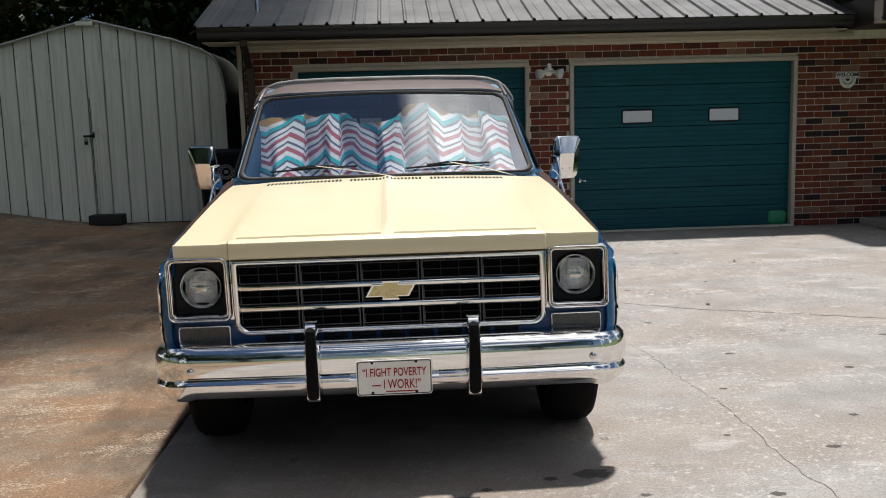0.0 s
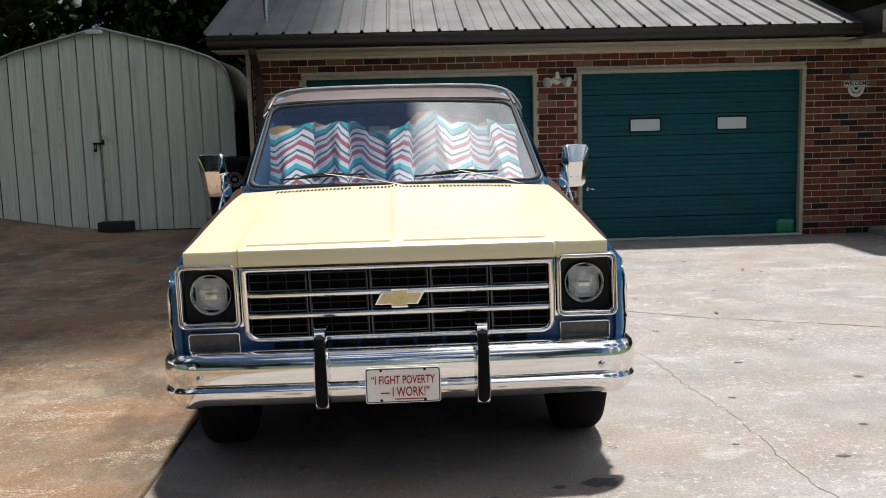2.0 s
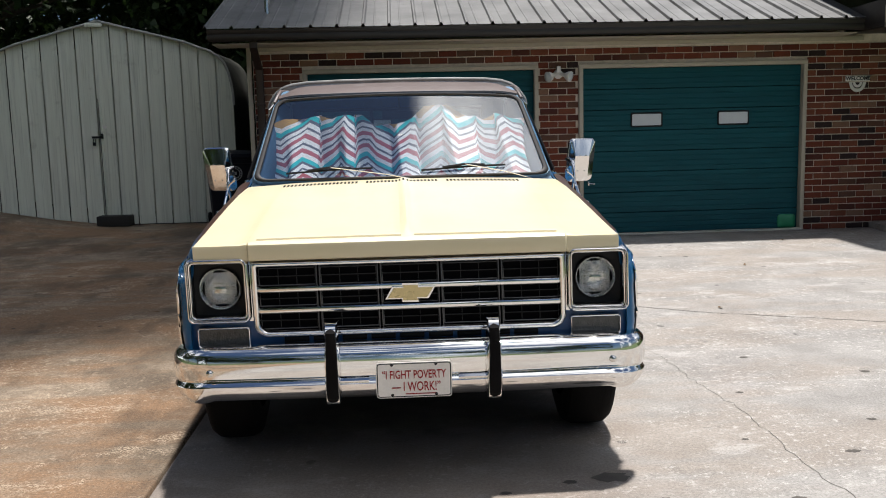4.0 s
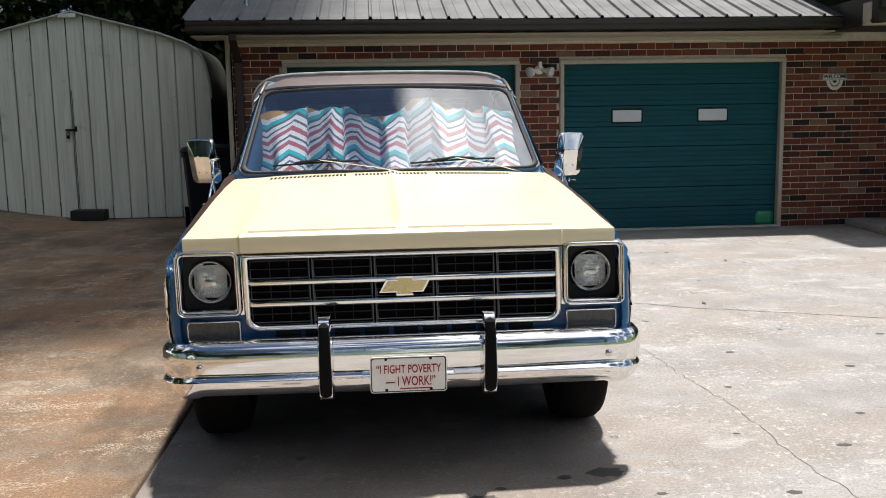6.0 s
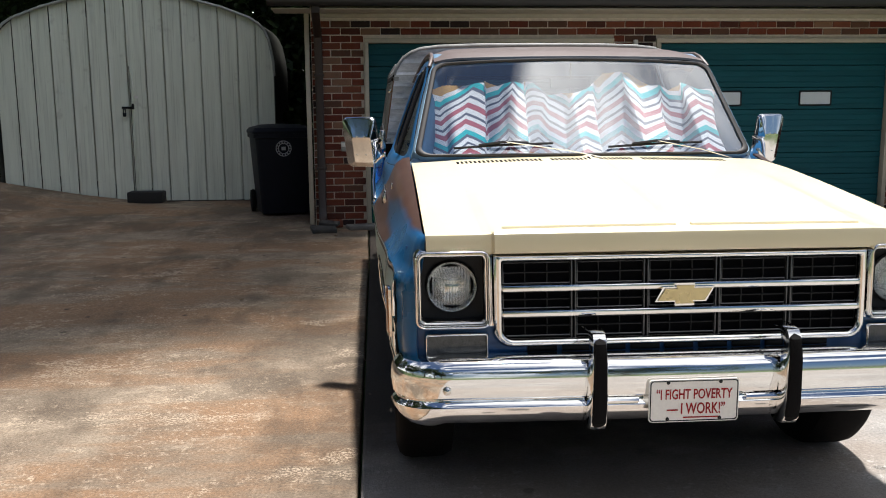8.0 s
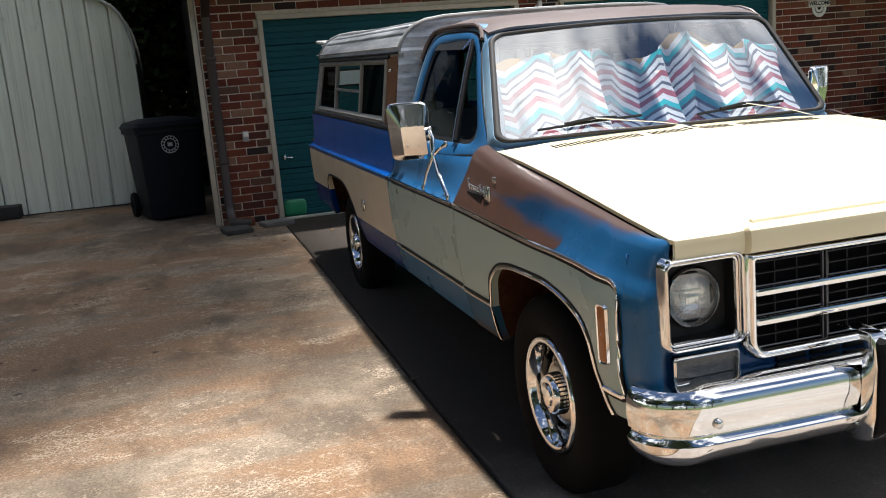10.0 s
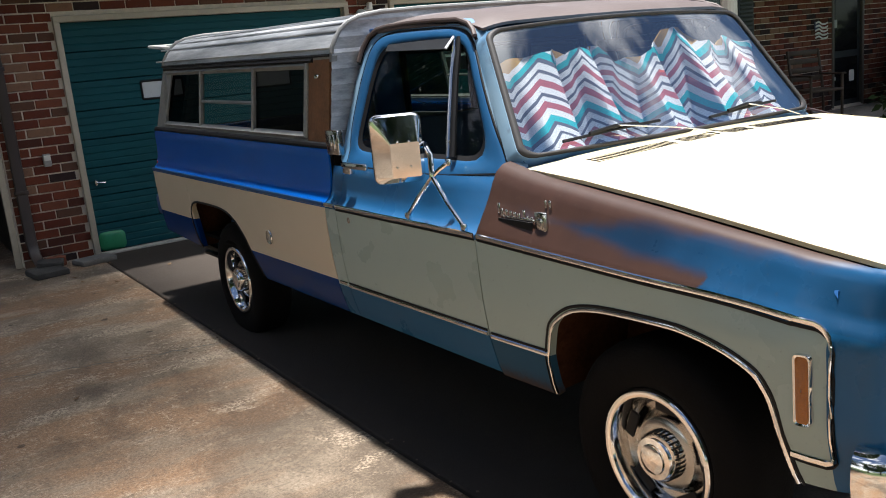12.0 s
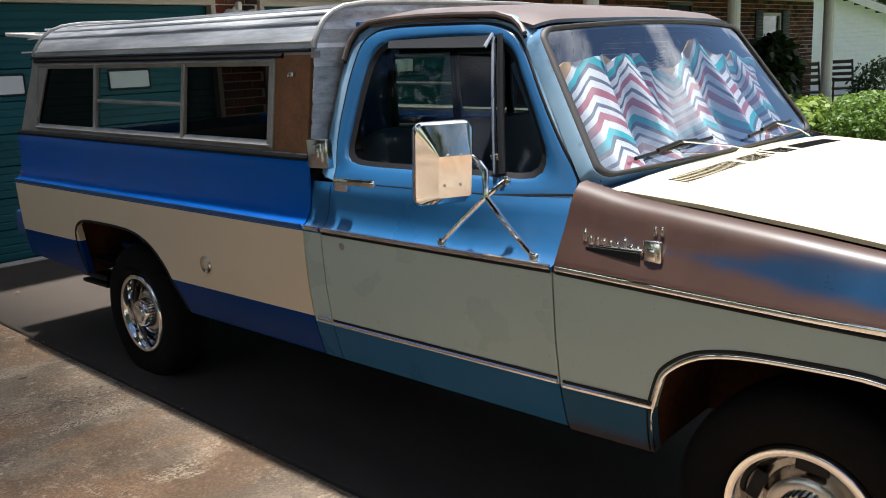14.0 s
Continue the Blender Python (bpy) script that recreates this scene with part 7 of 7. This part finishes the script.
part("notice", Shape().box((10.38, WALL_Y + 0.030, 0.66), (0.13, 0.003, 0.17)), WHITE_PAINT, d, "white paper notice", smooth=False)
part("notice", Shape().box((9.93, WALL_Y + 0.030, 0.64), (0.05, 0.003, 0.05)), WHITE_PAINT, d, smooth=False)
part("bell_plate", Shape().box((9.95, WALL_Y + 0.026, 1.46), (0.07, 0.01, 0.12), 0.003), plain("bell", (0.35, 0.35, 0.35), 0.4), d)
fl = thing("wall_flag", (9.56, WALL_Y, 1.4), "small striped metal flag plaque on the brick", "flag plaque")
for k in range(5):
    part("stripe", Shape().grid([[(9.37 + 0.30 * t / 8, WALL_Y - 0.02 - 0.012 * math.sin(t), 1.27 + 0.052 * k + h + 0.02 * math.sin(t * 0.8)) for t in range(9)] for h in (0.0, 0.026)]), WHITE_PAINT, fl, thick=0.003)
part("canton", Shape().box((9.41, WALL_Y - 0.02, 1.46), (0.12, 0.01, 0.12), 0.002), plain("canton", (0.05, 0.06, 0.10), 0.6), fl)


def rocking_chair(m):
    """A ladder-back rocking chair about its base."""
    c = thing("rocking_chair", (0, 0, 0), "dark wooden ladder-back rocking chair on the porch", "rocking chair", "porch rocking chairs")
    for x in (-0.25, 0.25):
        part("rocker", Shape().tube([(x, -0.42, 0.06), (x, -0.2, 0.025), (x, 0.1, 0.02), (x, 0.42, 0.075)], 0.018, 6), ROCKER_WOOD, c)
        part("leg", Shape().tube([(x, -0.22, 0.03), (x, -0.22, 0.62)], 0.02, 8), ROCKER_WOOD, c)
        part("back_post", Shape().tube([(x, 0.18, 0.03), (x, 0.20, 0.45), (x, 0.30, 0.98)], 0.02, 8), ROCKER_WOOD, c)
        part("arm", Shape().box((x, -0.02, 0.63), (0.07, 0.50, 0.025), 0.008), ROCKER_WOOD, c)
    part("seat", Shape().box((0, -0.02, 0.42), (0.50, 0.46, 0.035), 0.01), ROCKER_WOOD, c)
    for z, y in ((0.58, 0.227), (0.70, 0.249), (0.82, 0.271), (0.94, 0.293)):
        part("slat", Shape().box((0, y, z), (0.48, 0.018, 0.070), 0.006), ROCKER_WOOD, c)
    c.matrix_basis = m
    return c


ch = rocking_chair(pose(14.45, 10.05, 0.18, 0, 0, -50))
for x, y, r in ((15.95, 9.95, -55), (8.75, 10.12, -20)):
    copy_thing(ch, pose(x, y, 0.18, 0, 0, r))
bench = thing("porch_bench", (7.1, 10.5, 0.18), "dark porch bench with a striped red cushion", "bench")
part("seat", Shape().box((7.1, 10.45, 0.58), (1.3, 0.5, 0.05), 0.01), ROCKER_WOOD, bench)
part("backrest", Shape().box((7.1, 10.72, 0.84), (1.3, 0.04, 0.42), 0.01), ROCKER_WOOD, bench)
for x in (6.5, 7.7):
    part("leg", Shape().box((x, 10.45, 0.38), (0.05, 0.45, 0.40), 0.008), ROCKER_WOOD, bench)


def stripes():
    n = Nodes("striped_cushion")
    x, y, z = n.xyz()
    f = n.math("FRACT", n.math("MULTIPLY", x, 12.0))
    return n.done(n.ramp(f, [(0, (0.16, 0.02, 0.02)), (0.5, (0.03, 0.02, 0.02)), (0.7, (0.4, 0.36, 0.3))], "CONSTANT"), 0.85)


cu = thing("cushion", (6.7, 10.42, 0.62), "striped red and black cushion on the bench", "cushion")
part("pad", Shape().box((6.62, 10.55, 0.80), (0.46, 0.16, 0.40), 0.06, pose(0, 0, 0, -18)), stripes(), cu)


# ---- plants ----
def blob_points(c, r, n, rng, shell_only=0.75):
    pts = []
    while len(pts) < n:
        p = Vector((rng.uniform(-1, 1), rng.uniform(-1, 1), rng.uniform(-1, 1)))
        if shell_only < p.length < 1:
            k = 1 + 0.16 * noise.noise(p * 3 + Vector(c))
            pts.append((c[0] + p.x * r[0] * k, c[1] + p.y * r[1] * k, c[2] + p.z * r[2] * k))
    return [p for p in pts if p[2] > 0.05]


def bush(name, c, r, n, size, mat, label, seed):
    rng = random.Random(seed)
    b = thing(name, (c[0], c[1], 0.0), label, "shrub")
    s = Shape()
    for k in range(7):
        a = 2 * math.pi * k / 7
        s.tube([(c[0] + 0.05 * math.cos(a), c[1] + 0.05 * math.sin(a), -0.05), (c[0] + 0.5 * r[0] * math.cos(a), c[1] + 0.5 * r[1] * math.sin(a), c[2] + 0.4 * r[2])], 0.015, 5)
    part("stem", s, BARK, b)
    part("foliage", leaf_cloud(blob_points(c, r, n, rng, 0.55), size, rng), mat, b, smooth=False)
    return b


bush("hedge_shrub", (12.35, 8.25, 0.28), (1.95, 0.75, 0.44), 9000, 0.075, LEAF_HEDGE, "rounded clipped green hedge shrub in sun", 1)
bush("hedge_shrub", (16.4, 9.3, 0.55), (1.3, 0.8, 0.65), 3600, 0.085, LEAF_DARK, "dark rounded shrub by the porch corner", 2)
bush("leafy_shrub", (9.6, 9.0, 0.42), (1.05, 0.5, 0.42), 1500, 0.13, LEAF_DARK, "loose leafy shrub in the porch bed", 3)
bush("leafy_shrub", (10.1, 8.85, 0.45), (0.8, 0.4, 0.34), 260, 0.13, LEAF_BRIGHT, "loose shrub with yellow-green leaves", 7)
bush("leafy_shrub", (11.4, 8.95, 0.36), (0.75, 0.4, 0.36), 700, 0.13, LEAF_BRIGHT, "loose leafy shrub with yellow-green leaves", 4)
bush("potted_fern", (12.3, 10.1, 0.95), (0.75, 0.35, 0.78), 2400, 0.20, LEAF_DARK, "large dark leafy plant on the porch", 5)
bush("potted_fern", (11.2, 10.1, 0.75), (0.5, 0.35, 0.6), 1000, 0.18, LEAF_DARK, "dark leafy plant on the porch", 6)


def grass_strip(x0, x1, y0, y1, n, seed):
    rng = random.Random(seed)
    s = Shape()
    for _ in range(n):
        x, y, h = rng.uniform(x0, x1), rng.uniform(y0, y1), rng.uniform(0.04, 0.09)
        a = rng.uniform(0, 6.28)
        dx, dy = 0.006 * math.cos(a), 0.006 * math.sin(a)
        lx, ly = rng.uniform(-0.03, 0.03), rng.uniform(-0.03, 0.03)
        z = gz(y) - 0.16
        s.add([(x - dx, y - dy, z), (x + dx, y + dy, z), (x + lx, y + ly, z + h + 0.06)], [(0, 1, 2)])
    return s


tagged(part("grass", grass_strip(5.8, 16, 4.5, 9.4, 26000, 8), GRASS_BLADE, smooth=False), "lawn grass beside the driveway", "grass", kind="stuff")


def tree(place, crown, radii, trunk_r, n, seed, leaf=0.22, mat=None, clumps=60):
    """A tree: tapered trunk, limbs, and a crown of leaf clumps with gaps."""
    rng = random.Random(seed)
    t = thing("tree", place, "tall leafy tree with dark green crown", "tree", "trees round the drive")
    p0, c = Vector(place), Vector(crown)
    s = Shape()
    s.tube([p0 - Vector((0, 0, 0.3)), p0.lerp(c, 0.3), p0.lerp(c, 0.7), c], trunk_r, 10, radii=[trunk_r * 1.25, trunk_r * 0.9, trunk_r * 0.6, trunk_r * 0.2])
    tips = []
    for _ in range(clumps):
        q = Vector((rng.gauss(0, 0.5), rng.gauss(0, 0.5), rng.uniform(-0.8, 0.9)))
        if q.length > 1:
            q.normalize()
        tips.append(c + Vector((q.x * radii[0], q.y * radii[1], q.z * radii[2])))
    for q in tips[: min(26, clumps)]:
        st = p0.lerp(c, rng.uniform(0.45, 0.95))
        s.tube([st, st.lerp(q, 0.5) + Vector((0, 0, 0.2)), q], 0.05, 5, radii=[trunk_r * 0.28, trunk_r * 0.15, 0.02])
    part("trunk", s, BARK, t)
    pts = []
    for q in tips:
        rr = rng.uniform(0.5, 1.1) * min(radii) * 0.42
        for _ in range(n // clumps):
            d = Vector((rng.gauss(0, 0.5), rng.gauss(0, 0.5), rng.gauss(0, 0.4)))
            pts.append(q + d * rr)
    part("crown", leaf_cloud(pts, leaf, rng), mat or LEAF_DARK, t, smooth=False)
    return t


def canopy(place, crown, rx, ry, trunk_r, n, seed, leaf, edge, label):
    """A tall tree whose high limbs carry a wide, thin, even crown."""
    rng = random.Random(seed)
    t = thing("tree", place, label, "tree", "trees round the drive")
    p0, c = Vector(place), Vector(crown)
    s = Shape().tube([p0 - Vector((0, 0, 0.3)), p0.lerp(c, 0.35), p0.lerp(c, 0.7), c], trunk_r, 10, radii=[trunk_r * 1.25, trunk_r * 0.9, trunk_r * 0.5, trunk_r * 0.15])
    for k in range(14):
        a = 2 * math.pi * k / 14
        q = c + Vector((0.9 * rx * math.cos(a), 0.9 * ry * math.sin(a), rng.uniform(-0.5, 1.0)))
        st = p0.lerp(c, rng.uniform(0.6, 0.95))
        s.tube([st, st.lerp(q, 0.5) + Vector((0, 0, 0.5)), q], 0.05, 5, radii=[trunk_r * 0.12, 0.03, 0.01])
    part("trunk", s, BARK, t)
    pts = []
    while len(pts) < n:
        u, v = rng.uniform(-1, 1), rng.uniform(-1, 1)
        r = (u ** 4 + v ** 4) ** 0.25
        k = noise.noise(Vector((u * rx * 0.4, v * ry * 0.4, seed)))
        fade = min(1.0, max(0.0, (1.04 + 0.10 * k - r) / 0.22))
        if rng.random() > fade * (0.72 + 0.04 * k + edge * v):
            continue
        pts.append(c + Vector((u * rx, v * ry, rng.uniform(-1.2, 1.2))))
    part("crown", leaf_cloud(pts, leaf, rng), LEAF_DARK, t, smooth=False)
    return t


canopy((-13.4, 13.0, 0.1), (-5.6, 12.25, 22.0), 7.4, 5.4, 0.45, 150000, 11, 0.124, 0.04, "tall tree with a thin high crown over the drive")
tree((-9.5, 17.5, 0.2), (-6.5, 18.0, 6.2), (4.5, 3.5, 3.0), 0.25, 9000, 12, 0.26)
tree((-3.0, 21.5, 0.3), (-2.6, 21.5, 5.6), (3.8, 3.0, 3.6), 0.22, 9000, 13, 0.26)
tree((-12.0, 23.0, 0.3), (-11.0, 23.0, 5.5), (5.0, 3.0, 4.6), 0.25, 9000, 14, 0.28)
tree((3.0, 25.0, 0.4), (3.0, 25.0, 6.0), (5.0, 3.0, 4.0), 0.25, 7000, 15, 0.3)
# these four stand out of view, added for reflections and to block low sky
tree((-6.0, -19.0, 0.0), (-6.0, -19.0, 5.5), (5.5, 3.0, 4.0), 0.28, 6000, 16, 0.32)
tree((6.0, -21.0, 0.0), (6.0, -21.0, 5.8), (5.5, 3.0, 4.2), 0.28, 6000, 17, 0.32)
tree((-17.0, 4.0, 0.0), (-16.5, 4.0, 6.0), (3.0, 5.5, 5.0), 0.3, 9000, 31, 0.34)
tree((-18.0, 13.0, 0.0), (-17.0, 13.0, 6.5), (3.5, 5.5, 5.5), 0.3, 9000, 32, 0.34)
tree((-15.0, -9.0, 0.0), (-14.5, -9.0, 8.0), (5.0, 5.0, 6.5), 0.35, 14000, 51, 0.36, clumps=90)
tree((-10.0, -15.0, 0.0), (-10.0, -15.0, 8.5), (5.5, 4.5, 7.0), 0.35, 14000, 52, 0.36, clumps=90)
tree((-20.0, -1.5, 0.0), (-19.5, -1.5, 8.0), (4.5, 5.5, 6.8), 0.35, 14000, 53, 0.36, clumps=90)
tree((26.0, 24.0, 0.2), (26.0, 24.0, 6.0), (6.0, 4.0, 4.5), 0.3, 6000, 18, 0.32)
tree((33.0, 12.0, 0.2), (33.0, 12.0, 6.0), (4.0, 6.0, 4.5), 0.3, 6000, 19, 0.32)
# far woods behind the shed and the garage
rng = random.Random(41)
pts = [(rng.uniform(-30, 8), rng.uniform(24, 29), 13.0 * rng.random() ** 0.9) for _ in range(30000)]
tagged(part("far_woods", leaf_cloud(pts, 0.6, rng), LEAF_DARK, smooth=False), "dark dense woods behind the shed", "woods", kind="stuff")
# dense undergrowth behind the shed and bin
rng = random.Random(22)
pts = [(rng.uniform(-13, 0.0), rng.uniform(17.2, 19.5), 0.2 + 3.6 * rng.random() ** 1.3) for _ in range(9000)]
pts += [(rng.uniform(-4.5, -1.4), rng.uniform(16.3, 19.0), 0.2 + 4.6 * rng.random()) for _ in range(16000)]
pts += [(rng.uniform(-2.3, -1.2), rng.uniform(14.0, 17.0), 0.2 + 1.2 * rng.random() ** 1.6) for _ in range(900)]
tagged(part("undergrowth", leaf_cloud(pts, 0.17, rng), LEAF_DARK, smooth=False), "dark tangled undergrowth behind the shed", "undergrowth", kind="stuff")

# ---- the neighbour's house ----
nb = thing("neighbour_house", (22.0, 13.5, 0.0), "white clapboard house with a gable roof beyond the porch", "house")
NB = pose(23.6, 13.2, 0.0, 0, 0, -62)
RIDGE_X, RIDGE_Z, FALL = -2.0, 3.62, 0.42


def rake(x):
    return RIDGE_Z - FALL * abs(x - RIDGE_X)


for k in range(34):
    z0 = -0.5 + 0.125 * k
    half = min(4.0, (RIDGE_Z - 0.12 - z0) / FALL)
    if half < 0.2:
        break
    xs2 = (RIDGE_X - half, RIDGE_X + half)
    rows = [[NB @ Vector((x, 0.0, z0)) for x in xs2], [NB @ Vector((x, -0.022, z0 + 0.004)) for x in xs2], [NB @ Vector((x, 0.0, z0 + 0.127)) for x in xs2]]
    part("clapboard", Shape().grid(rows), SIDING, nb, outward=NB @ Vector((0, 9, 1)), smooth=False)
part("body", Shape().box(NB @ Vector((RIDGE_X, 4.0, 0.6)), (7.9, 7.9, 2.4), m=NB), SIDING, nb, smooth=False)
for sx in (-1, 1):
    a, b = Vector((RIDGE_X, 0, RIDGE_Z)), Vector((RIDGE_X + sx * 4.5, 0, rake(RIDGE_X + 4.5)))
    part("roof", Shape().prism([NB @ (a + Vector((0, -0.45, 0.04))), NB @ (b + Vector((0, -0.45, 0.04))), NB @ (b + Vector((0, -0.45, 0.16))), NB @ (a + Vector((0, -0.45, 0.18)))], NB.to_3x3() @ Vector((0, 9, 0))), SHINGLE, nb, "grey shingled roof", smooth=False)
    part("bargeboard", Shape().prism([NB @ (a + Vector((0, -0.47, -0.08))), NB @ (b + Vector((0, -0.47, -0.08))), NB @ (b + Vector((0, -0.47, 0.14))), NB @ (a + Vector((0, -0.47, 0.14)))], NB.to_3x3() @ Vector((0, 0.03, 0))), WHITE_PAINT, nb, "white bargeboard", smooth=False)
    part("soffit", Shape().prism([NB @ (a + Vector((0, -0.44, -0.02))), NB @ (b + Vector((0, -0.44, -0.02))), NB @ (b + Vector((0, -0.44, 0.02))), NB @ (a + Vector((0, -0.44, 0.02)))], NB.to_3x3() @ Vector((0, 0.44, 0))), WHITE_PAINT, nb, "white soffit", smooth=False)
part("foundation", Shape().box(NB @ Vector((RIDGE_X, 4.0, -0.45)), (7.8, 7.8, 0.5), m=NB), MORTAR, nb, smooth=False)

# ---- bricks of the south wall ----
BL, BH, JT = 0.2055, 0.0672, 0.0095
COURSE = 0.0768


def brick_mesh(name, length, mat):
    """A brick with a slightly rounded face; its face looks to -y."""
    l, h, c = length / 2, BH / 2, 0.004
    v = [(-l + c, -0.012, -h + c), (l - c, -0.012, -h + c), (l - c, -0.012, h - c), (-l + c, -0.012, h - c),
         (-l, -0.008, -h), (l, -0.008, -h), (l, -0.008, h), (-l, -0.008, h), (-l, 0.01, -h), (l, 0.01, -h), (l, 0.01, h), (-l, 0.01, h)]
    f = [(0, 1, 2, 3), (4, 5, 1, 0), (5, 6, 2, 1), (6, 7, 3, 2), (7, 4, 0, 3), (8, 9, 5, 4), (9, 10, 6, 5), (10, 11, 7, 6), (11, 8, 4, 7)]
    return v, f


brick_data = {}


def brick_of(length):
    key = max(0.03, math.floor(length / 0.01) * 0.01) if abs(length - 1.022 * BL) > 0.002 else 1.022 * BL
    if key not in brick_data:
        me = bpy.data.meshes.new("brick")
        v, f = brick_mesh("brick", key, BRICK)
        me.from_pydata(v, [], f)
        me.materials.append(BRICK)
        brick_data[key] = me
    return brick_data[key]


rng = random.Random(5)
joined = Shape()
count = 0
z = 0.105
row_i = 0
while z + BH < 2.36:
    zc = z + BH / 2
    x = GX0 - (BL / 2 + JT if row_i % 2 else 0)
    blocked = [(o[0], o[1]) for o in openings if o[2] - 0.02 < zc < o[3] + 0.012]
    spans, a = [], GX0
    for p, q in sorted(blocked):
        spans.append((a, p))
        a = q
    spans.append((a, GX1))
    x = GX0 - (0.107 if row_i % 2 else 0.0)
    while x < GX1:
        for p, q in spans:
            lo, hi = max(x, p + 0.003), min(x + BL, q - 0.003)
            if hi - lo > 0.03:
                near = hi < 6.0
                jig = rng.uniform(-0.0015, 0.0015)
                if near and count < 420:
                    ob = bpy.data.objects.new("brick", brick_of(1.022 * (hi - lo)))
                    scene.collection.objects.link(ob)
                    ob.parent = wall_south
                    ob.location = plan(((lo + hi) / 2, WALL_Y + 0.012 + rng.uniform(-0.002, 0.002), zc + jig))
                    count += 1
                else:
                    v, f = brick_mesh("brick", hi - lo, BRICK)
                    joined.add([((lo + hi) / 2 + a, WALL_Y + 0.012 + b, zc + c) for a, b, c in v], f)
        x += BL + JT
    z += COURSE
    row_i += 1
bk = part("brick_rest", joined, BRICK_JOINED, wall_south, smooth=False, outward=(5, 30, 1))
bk["kind"] = "stuff"
